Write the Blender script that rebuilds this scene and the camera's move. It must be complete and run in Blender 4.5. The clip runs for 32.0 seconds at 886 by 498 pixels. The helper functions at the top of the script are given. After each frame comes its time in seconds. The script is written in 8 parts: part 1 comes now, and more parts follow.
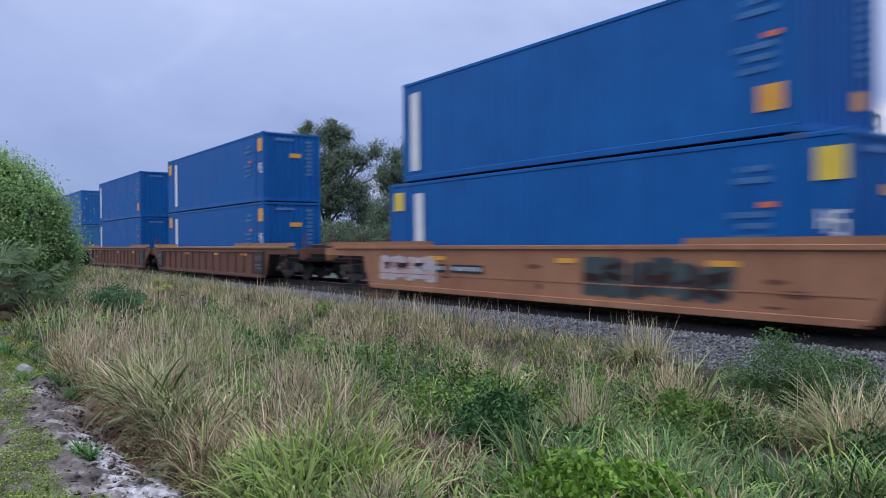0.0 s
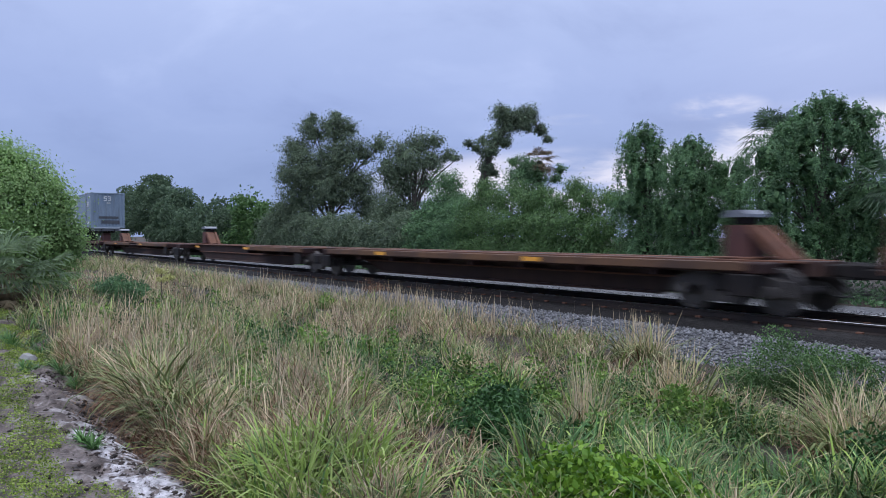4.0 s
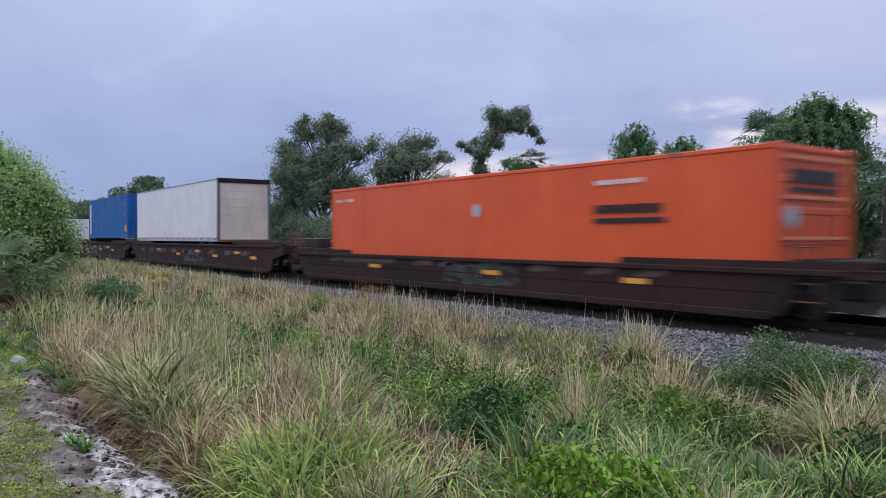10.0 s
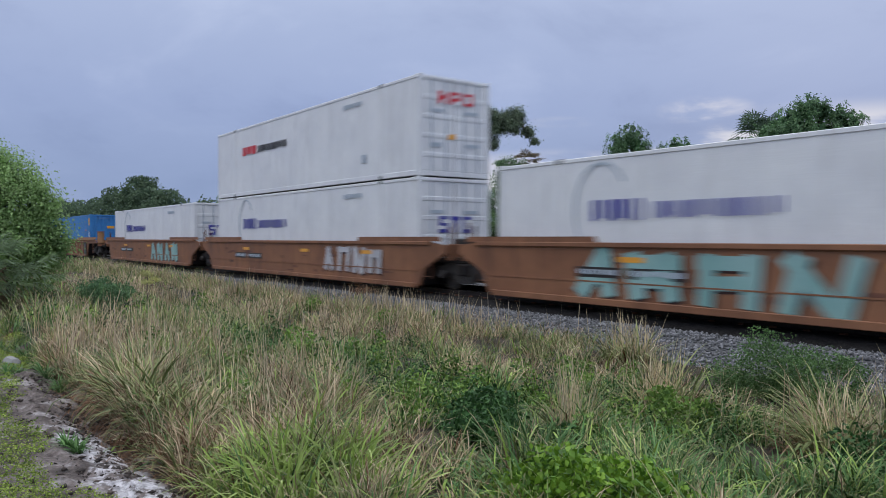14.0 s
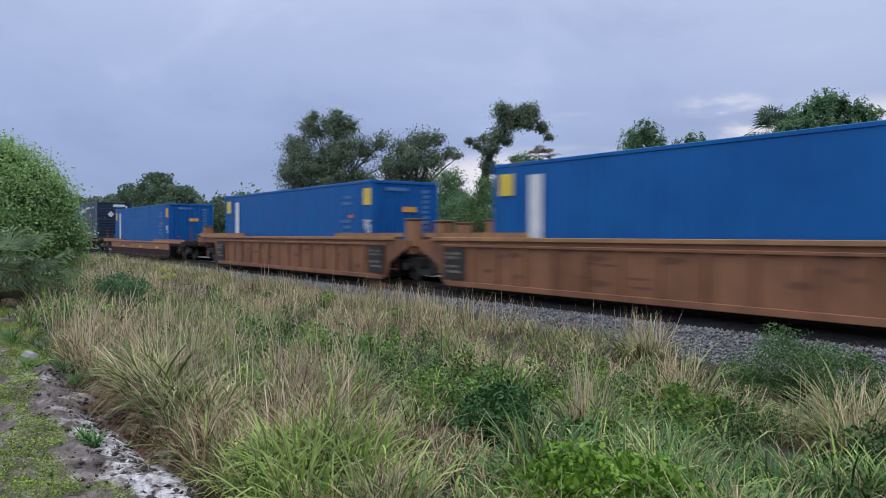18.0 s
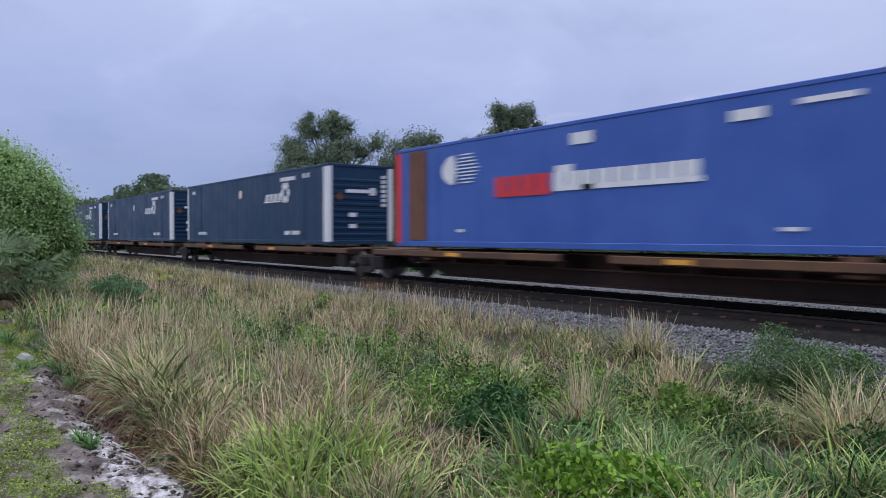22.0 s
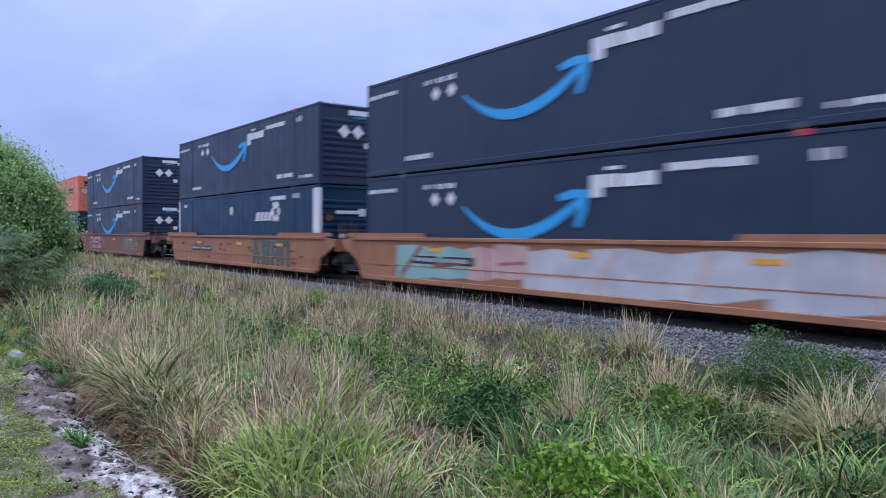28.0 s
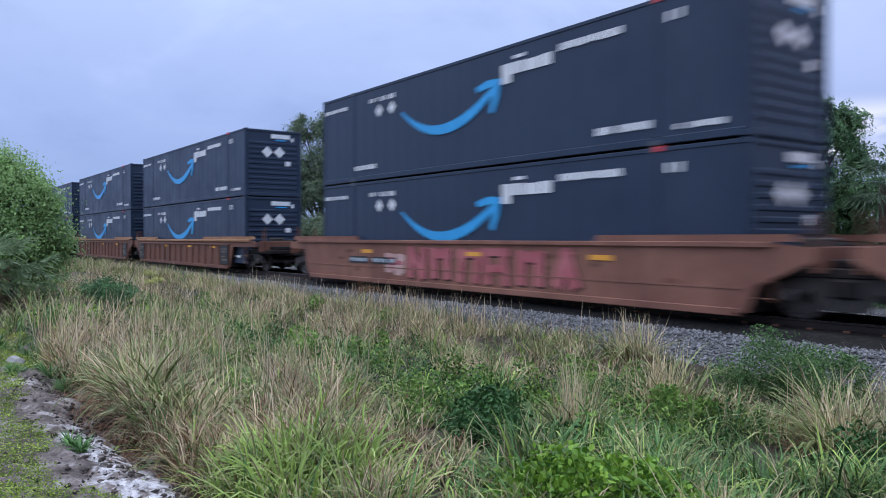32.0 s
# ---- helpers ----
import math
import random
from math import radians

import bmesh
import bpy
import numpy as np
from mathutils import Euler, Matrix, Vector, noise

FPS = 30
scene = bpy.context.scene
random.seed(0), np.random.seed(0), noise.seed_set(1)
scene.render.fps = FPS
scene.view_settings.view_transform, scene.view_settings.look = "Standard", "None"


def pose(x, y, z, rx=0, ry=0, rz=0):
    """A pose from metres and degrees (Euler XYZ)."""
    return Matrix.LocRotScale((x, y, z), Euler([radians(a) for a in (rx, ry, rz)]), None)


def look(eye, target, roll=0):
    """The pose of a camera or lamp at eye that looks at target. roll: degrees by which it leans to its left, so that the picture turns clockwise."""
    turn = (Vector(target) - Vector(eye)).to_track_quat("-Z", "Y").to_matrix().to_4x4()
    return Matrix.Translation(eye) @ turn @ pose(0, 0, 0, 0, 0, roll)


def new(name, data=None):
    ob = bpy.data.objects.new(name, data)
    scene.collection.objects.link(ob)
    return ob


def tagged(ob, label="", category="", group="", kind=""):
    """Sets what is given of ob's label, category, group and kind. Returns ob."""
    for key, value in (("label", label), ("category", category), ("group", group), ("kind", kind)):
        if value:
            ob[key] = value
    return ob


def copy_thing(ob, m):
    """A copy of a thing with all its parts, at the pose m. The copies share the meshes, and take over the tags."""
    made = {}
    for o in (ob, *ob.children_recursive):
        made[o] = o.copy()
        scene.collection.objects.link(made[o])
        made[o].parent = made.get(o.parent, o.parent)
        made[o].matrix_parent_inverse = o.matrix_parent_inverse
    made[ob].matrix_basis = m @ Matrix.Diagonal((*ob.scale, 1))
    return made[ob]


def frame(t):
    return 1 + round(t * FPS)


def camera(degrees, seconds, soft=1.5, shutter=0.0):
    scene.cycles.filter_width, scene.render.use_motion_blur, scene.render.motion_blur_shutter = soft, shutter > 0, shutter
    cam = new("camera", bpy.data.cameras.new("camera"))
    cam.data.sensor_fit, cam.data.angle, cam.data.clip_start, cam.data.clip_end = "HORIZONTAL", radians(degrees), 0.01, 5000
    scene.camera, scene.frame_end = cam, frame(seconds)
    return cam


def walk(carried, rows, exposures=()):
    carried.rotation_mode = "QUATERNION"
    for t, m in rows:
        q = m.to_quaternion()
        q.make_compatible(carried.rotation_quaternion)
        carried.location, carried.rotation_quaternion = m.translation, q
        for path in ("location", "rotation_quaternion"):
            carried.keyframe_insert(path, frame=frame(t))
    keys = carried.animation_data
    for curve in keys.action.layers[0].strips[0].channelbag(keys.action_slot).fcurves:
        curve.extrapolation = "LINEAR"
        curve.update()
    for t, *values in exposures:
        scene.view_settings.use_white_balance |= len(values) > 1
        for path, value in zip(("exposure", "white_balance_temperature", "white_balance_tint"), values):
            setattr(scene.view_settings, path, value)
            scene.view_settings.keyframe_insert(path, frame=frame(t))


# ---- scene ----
SPEED = 19.914         # metres a second along +x
RAIL = 0.21            # height of the rail head
MID = 13.348           # the track's middle line
NEAR = MID - 1.295     # the containers' near face

cam = camera(60.79, 32.0, soft=0.8, shutter=0.5)
PATH = (
    (0, -40.7110, 29.0250, 1.1974, -0.494),
    (0.5, -40.7293, 28.9988, 1.1649, -0.440),
    (1, -40.7300, 28.9967, 1.0887, -0.465),
    (1.5, -40.7104, 29.0225, 1.0032, -0.431),
    (2, -40.7100, 29.0200, 0.8694, -0.350),
    (2.5, -40.7301, 28.9892, 0.7741, -0.302),
    (3, -40.7619, 28.9405, 0.6437, -0.221),
    (3.5, -40.7888, 28.9017, 0.6196, 0.018),
    (5.5, -40.9788, 28.6480, 1.4243, 0.230),
    (6, -40.9662, 28.6664, 1.5011, 0.147),
    (6.5, -40.9233, 28.7274, 1.4687, 0.212),
    (7, -40.8865, 28.7784, 1.2947, 0.300),
    (7.5, -40.8270, 28.8608, 1.1429, 0.406),
    (8, -40.7731, 28.9356, 1.0639, 0.527),
    (8.5, -40.7016, 29.0346, 0.9875, 0.592),
    (9, -40.6488, 29.1083, 0.9804, 0.455),
    (9.5, -40.6061, 29.1620, 0.7523, 0.210),
    (10, -40.5590, 29.2312, 0.8861, 0.048),
    (10.5, -40.4242, 29.4181, 0.9247, -0.019),
    (11, -40.3245, 29.5554, 0.9602, 0.043),
    (11.5, -40.2562, 29.6470, 0.8942, 0.013),
    (12, -40.2393, 29.6686, 0.8442, 0.039),
    (12.5, -40.2495, 29.6547, 0.8396, 0.070),
    (13, -40.2642, 29.6349, 0.8486, 0.107),
    (13.5, -40.2911, 29.5981, 0.8376, 0.162),
    (14, -40.3407, 29.5325, 0.9235, 0.114),
    (14.5, -40.4084, 29.4407, 0.9620, 0.120),
    (16.5, -40.7587, 28.9534, 0.9435, 0.086),
    (17, -40.8436, 28.8311, 0.8466, 0.042),
    (17.5, -40.8839, 28.7707, 0.7301, 0.033),
    (18, -40.8675, 28.7915, 0.6536, 0.126),
    (18.5, -40.8084, 28.8754, 0.6586, 0.186),
    (19, -40.7105, 29.0157, 0.7350, 0.299),
    (19.5, -40.7194, 29.0039, 0.7603, 0.280),
    (20, -40.7125, 29.0137, 0.7664, 0.288),
    (20.5, -40.7194, 29.0029, 0.7266, 0.105),
    (21, -40.7138, 29.0096, 0.6895, -0.011),
    (21.5, -40.7478, 28.9620, 0.6927, -0.117),
    (22, -40.7368, 28.9773, 0.6911, -0.055),
    (22.5, -40.7214, 29.0000, 0.7275, 0.072),
    (23, -40.6704, 29.0750, 0.8470, 0.167),
    (23.5, -40.6375, 29.1225, 0.9135, 0.169),
    (24, -40.6329, 29.1300, 0.9548, 0.033),
    (24.5, -40.6546, 29.1006, 1.0014, 0.043),
    (25, -40.6594, 29.0925, 0.9382, 0.039),
    (25.5, -40.6745, 29.0690, 0.8399, 0.152),
    (27.5, -40.5931, 29.1777, 0.6736, 0.395),
    (28, -40.4993, 29.3080, 0.6784, 0.380),
    (28.5, -40.3923, 29.4545, 0.6547, 0.277),
    (29, -40.3727, 29.4826, 0.6935, 0.399),
    (29.5, -40.3704, 29.4882, 0.7795, 0.305),
    (30, -40.3936, 29.4580, 0.8373, 0.268),
    (30.5, -40.4225, 29.4184, 0.8372, 0.219),
    (31, -40.4747, 29.3465, 0.8398, 0.212),
    (31.5, -40.4458, 29.3866, 0.8448, 0.085),
    (32, -40.4411, 29.3931, 0.8512, -0.021),
)
# the clip's camera brightens and cools its picture a little on the way
LIGHT = ((0, -0.03, 6050, 14), (3, 0.0, 6000, 14), (7, -0.02, 6300, 15), (9, 0.0, 6300, 15), (10, 0.0, 6500, 15), (12.5, -0.08, 6400, 11), (14, -0.20, 6450, 10), (17, -0.08, 6450, 10), (20, -0.02, 6350, 11), (22, 0.0, 6350, 15), (25, 0.03, 6300, 15), (28, 0.18, 5750, 19), (30.5, 0.16, 5800, 18), (32, 0.16, 5850, 12))
walk(cam, [(t, look((0, 0, 1.6), (x, y, z), roll)) for t, x, y, z, roll in PATH], LIGHT)

# ---- sky and light ----
world = bpy.data.worlds.new("overcast_evening")
scene.world = world
world.use_nodes = True


def node(tree, kind, **sockets):
    n = tree.nodes.new(kind)
    for key, value in sockets.items():
        n.inputs[key.replace("_", " ")].default_value = value
    return n


def ramp(tree, stops, mode="LINEAR"):
    n = tree.nodes.new("ShaderNodeValToRGB")
    n.color_ramp.interpolation = mode
    while len(n.color_ramp.elements) < len(stops):
        n.color_ramp.elements.new(0.5)
    for e, (at, c) in zip(n.color_ramp.elements, stops):
        e.position = at
        e.color = (*c, 1) if len(c) == 3 else c
    return n


def build_sky():
    tr = world.node_tree
    tr.nodes.clear()
    link = tr.links.new
    out = tr.nodes.new("ShaderNodeOutputWorld")
    bg = tr.nodes.new("ShaderNodeBackground")
    bg.inputs["Strength"].default_value = 1.0
    co = tr.nodes.new("ShaderNodeTexCoord")
    sep = tr.nodes.new("ShaderNodeSeparateXYZ")
    link(co.outputs["Generated"], sep.inputs[0])
    # the even overcast: darker at the horizon, three times brighter overhead
    height = ramp(tr, [(0.0, (0.295, 0.375, 0.59)), (0.06, (0.315, 0.405, 0.64)), (0.17, (0.38, 0.47, 0.73)), (0.28, (0.47, 0.56, 0.81)),
                       (0.55, (0.92, 1.01, 1.23)), (1.0, (1.40, 1.49, 1.68))])
    link(sep.outputs["Z"], height.inputs[0])
    # broad clouds, flattened by their distance
    wide = tr.nodes.new("ShaderNodeMapping")
    wide.inputs["Scale"].default_value = (1.9, 1.9, 4.2)
    wide.inputs["Location"].default_value = (2.3, 0.7, 0.4)
    link(co.outputs["Generated"], wide.inputs[0])
    n1 = node(tr, "ShaderNodeTexNoise", Scale=1.7, Detail=7.0, Roughness=0.55, Distortion=0.35)
    link(wide.outputs[0], n1.inputs["Vector"])
    c1 = ramp(tr, [(0.32, (0.86, 0.87, 0.90)), (0.52, (1.0, 1.0, 1.0)), (0.72, (1.17, 1.14, 1.09))], "EASE")
    link(n1.outputs["Fac"], c1.inputs[0])
    mul = tr.nodes.new("ShaderNodeMix")
    mul.data_type, mul.blend_type = "RGBA", "MULTIPLY"
    mul.inputs["Factor"].default_value = 1.0
    link(height.outputs[0], mul.inputs["A"])
    link(c1.outputs[0], mul.inputs["B"])
    # gaps low in the north-west, where the evening light breaks through
    thin = tr.nodes.new("ShaderNodeMapping")
    thin.inputs["Scale"].default_value = (4.0, 4.0, 15.0)
    link(co.outputs["Generated"], thin.inputs[0])
    n2 = node(tr, "ShaderNodeTexNoise", Scale=1.5, Detail=6.0, Roughness=0.5, Distortion=0.3)
    link(thin.outputs[0], n2.inputs["Vector"])
    last = mul.outputs["Result"]
    for centre, stretch, reach, floor_, colour in (((-0.70, 0.715, 0.072), (1.0, 1.0, 7.0), 0.34, 0.36, (0.82, 0.80, 0.88, 1)), ((-0.562, 0.812, 0.160), (1.0, 1.0, 3.4), 0.065, 0.40, (0.78, 0.78, 0.88, 1)),
                                                   ((-0.70, 0.70, 0.150), (1.0, 1.0, 5.0), 0.05, 0.40, (0.60, 0.63, 0.76, 1)), ((-0.45, 0.88, 0.115), (1.0, 1.0, 5.0), 0.26, 0.40, (0.74, 0.75, 0.85, 1))):
        off = tr.nodes.new("ShaderNodeVectorMath")
        off.operation = "SUBTRACT"
        off.inputs[1].default_value = centre
        link(co.outputs["Generated"], off.inputs[0])
        wide2 = tr.nodes.new("ShaderNodeVectorMath")
        wide2.operation = "MULTIPLY"
        wide2.inputs[1].default_value = stretch
        link(off.outputs[0], wide2.inputs[0])
        far = tr.nodes.new("ShaderNodeVectorMath")
        far.operation = "LENGTH"
        link(wide2.outputs[0], far.inputs[0])
        fall = tr.nodes.new("ShaderNodeMapRange")
        fall.interpolation_type = "SMOOTHSTEP"
        for key, value in (("From Min", reach * 0.45), ("From Max", reach), ("To Min", 1.0), ("To Max", 0.0)):
            fall.inputs[key].default_value = value
        link(far.outputs["Value"], fall.inputs["Value"])
        open_ = tr.nodes.new("ShaderNodeMapRange")
        open_.interpolation_type = "SMOOTHSTEP"
        open_.inputs["From Min"].default_value, open_.inputs["From Max"].default_value = floor_, floor_ + 0.16
        link(n2.outputs["Fac"], open_.inputs["Value"])
        m1 = tr.nodes.new("ShaderNodeMath")
        m1.operation = "MULTIPLY"
        link(fall.outputs[0], m1.inputs[0])
        link(open_.outputs[0], m1.inputs[1])
        glow = tr.nodes.new("ShaderNodeMix")
        glow.data_type = "RGBA"
        glow.inputs["B"].default_value = colour
        link(m1.outputs[0], glow.inputs["Factor"])
        link(last, glow.inputs["A"])
        last = glow.outputs["Result"]
    # a little of the clear sky's own gradient behind the cloud
    sky = tr.nodes.new("ShaderNodeTexSky")
    sky.sky_type, sky.sun_disc, sky.sun_elevation, sky.sun_rotation = "NISHITA", False, radians(14), radians(-25)
    dim = tr.nodes.new("ShaderNodeMix")
    dim.data_type, dim.blend_type = "RGBA", "ADD"
    dim.inputs["Factor"].default_value = 0.0015
    link(last, dim.inputs["A"])
    link(sky.outputs[0], dim.inputs["B"])
    link(dim.outputs["Result"], bg.inputs["Color"])
    link(bg.outputs[0], out.inputs["Surface"])


build_sky()
sun = new("sun", bpy.data.lights.new("sun", "SUN"))
sun.data.energy, sun.data.angle, sun.data.color = 1.5, radians(60), (0.96, 0.98, 0.95)
sun.matrix_world = look((0, 0, 60), (5, 13, 0))
scene.view_settings.exposure = 0.0

# ---- materials ----


def material(name):
    m = bpy.data.materials.new(name)
    m.use_nodes = True
    return m, m.node_tree, m.node_tree.nodes["Principled BSDF"]


def surface(name, c1, c2, scale=3.0, rough=0.6, metal=0.0, grain=40.0, bump=0.15, depth=0.004, streak=None, spec=0.4, random_hue=0.0):
    """A surface of two colours in soft patches, with fine grain, relief and, if streak gives a colour and an amount, upright run-off marks."""
    m, tr, bsdf = material(name)
    link = tr.links.new
    co = tr.nodes.new("ShaderNodeTexCoord")
    n1 = node(tr, "ShaderNodeTexNoise", Scale=scale, Detail=5.0, Roughness=0.6)
    n2 = node(tr, "ShaderNodeTexNoise", Scale=grain, Detail=3.0, Roughness=0.6)
    link(co.outputs["Object"], n1.inputs["Vector"])
    link(co.outputs["Object"], n2.inputs["Vector"])
    mixer = ramp(tr, [(0.34, c1), (0.66, c2)])
    link(n1.outputs["Fac"], mixer.inputs[0])
    fine = ramp(tr, [(0.3, (0.86, 0.86, 0.86)), (0.7, (1.1, 1.1, 1.1))])
    link(n2.outputs["Fac"], fine.inputs[0])
    mul = tr.nodes.new("ShaderNodeMix")
    mul.data_type, mul.blend_type = "RGBA", "MULTIPLY"
    mul.inputs["Factor"].default_value = 0.8
    link(mixer.outputs[0], mul.inputs["A"])
    link(fine.outputs[0], mul.inputs["B"])
    last = mul.outputs["Result"]
    if streak:
        tall = tr.nodes.new("ShaderNodeMapping")
        tall.inputs["Scale"].default_value = (3.2, 3.2, 0.35)
        link(co.outputs["Object"], tall.inputs[0])
        n3 = node(tr, "ShaderNodeTexNoise", Scale=1.6, Detail=6.0, Roughness=0.65)
        link(tall.outputs[0], n3.inputs["Vector"])
        w = ramp(tr, [(0.5, (0, 0, 0)), (0.78, (streak[1],) * 3)])
        link(n3.outputs["Fac"], w.inputs[0])
        run = tr.nodes.new("ShaderNodeMix")
        run.data_type = "RGBA"
        run.inputs["B"].default_value = (*streak[0], 1)
        link(w.outputs[0], run.inputs["Factor"])
        link(last, run.inputs["A"])
        last = run.outputs["Result"]
    if random_hue:
        info = tr.nodes.new("ShaderNodeNewGeometry")
        hue = ramp(tr, [(0.0, (1 - random_hue,) * 3), (1.0, (1 + random_hue,) * 3)])
        link(info.outputs["Random Per Island"], hue.inputs[0])
        tint = tr.nodes.new("ShaderNodeMix")
        tint.data_type, tint.blend_type = "RGBA", "MULTIPLY"
        tint.inputs["Factor"].default_value = 1.0
        link(last, tint.inputs["A"])
        link(hue.outputs[0], tint.inputs["B"])
        last = tint.outputs["Result"]
    link(last, bsdf.inputs["Base Color"])
    bsdf.inputs["Metallic"].default_value = metal
    bsdf.inputs["Specular IOR Level"].default_value = spec
    rr = ramp(tr, [(0.3, (max(rough - 0.12, 0.05),) * 3), (0.7, (min(rough + 0.12, 1.0),) * 3)])
    link(n1.outputs["Fac"], rr.inputs[0])
    link(rr.outputs[0], bsdf.inputs["Roughness"])
    if bump:
        b = node(tr, "ShaderNodeBump", Strength=bump, Distance=depth)
        link(n2.outputs["Fac"], b.inputs["Height"])
        link(b.outputs[0], bsdf.inputs["Normal"])
    return m


def leafy(name, stops, rough=0.55, through_light=0.3, spec=0.3, contrast=0.28):
    """Leaves or blades: each island takes its own colour out of the stops; some light passes through."""
    m, tr, bsdf = material(name)
    link = tr.links.new
    info = tr.nodes.new("ShaderNodeNewGeometry")
    r = ramp(tr, [(i / max(len(stops) - 1, 1), c) for i, c in enumerate(stops)])
    link(info.outputs["Random Per Island"], r.inputs[0])
    co = tr.nodes.new("ShaderNodeTexCoord")
    n = node(tr, "ShaderNodeTexNoise", Scale=1.6, Detail=4.0, Roughness=0.6)
    link(co.outputs["Object"], n.inputs["Vector"])
    patch = ramp(tr, [(0.33, (1 - contrast,) * 3), (0.67, (1 + contrast, 1 + contrast, 1 + contrast * 0.6))])
    link(n.outputs["Fac"], patch.inputs[0])
    mul = tr.nodes.new("ShaderNodeMix")
    mul.data_type, mul.blend_type = "RGBA", "MULTIPLY"
    mul.inputs["Factor"].default_value = 1.0
    link(r.outputs[0], mul.inputs["A"])
    link(patch.outputs[0], mul.inputs["B"])
    link(mul.outputs["Result"], bsdf.inputs["Base Color"])
    bsdf.inputs["Roughness"].default_value = rough
    bsdf.inputs["Specular IOR Level"].default_value = spec
    tl = tr.nodes.new("ShaderNodeBsdfTranslucent")
    link(mul.outputs["Result"], tl.inputs["Color"])
    mix = tr.nodes.new("ShaderNodeMixShader")
    mix.inputs[0].default_value = through_light
    link(bsdf.outputs[0], mix.inputs[1])
    link(tl.outputs[0], mix.inputs[2])
    link(mix.outputs[0], tr.nodes["Material Output"].inputs["Surface"])
    return m


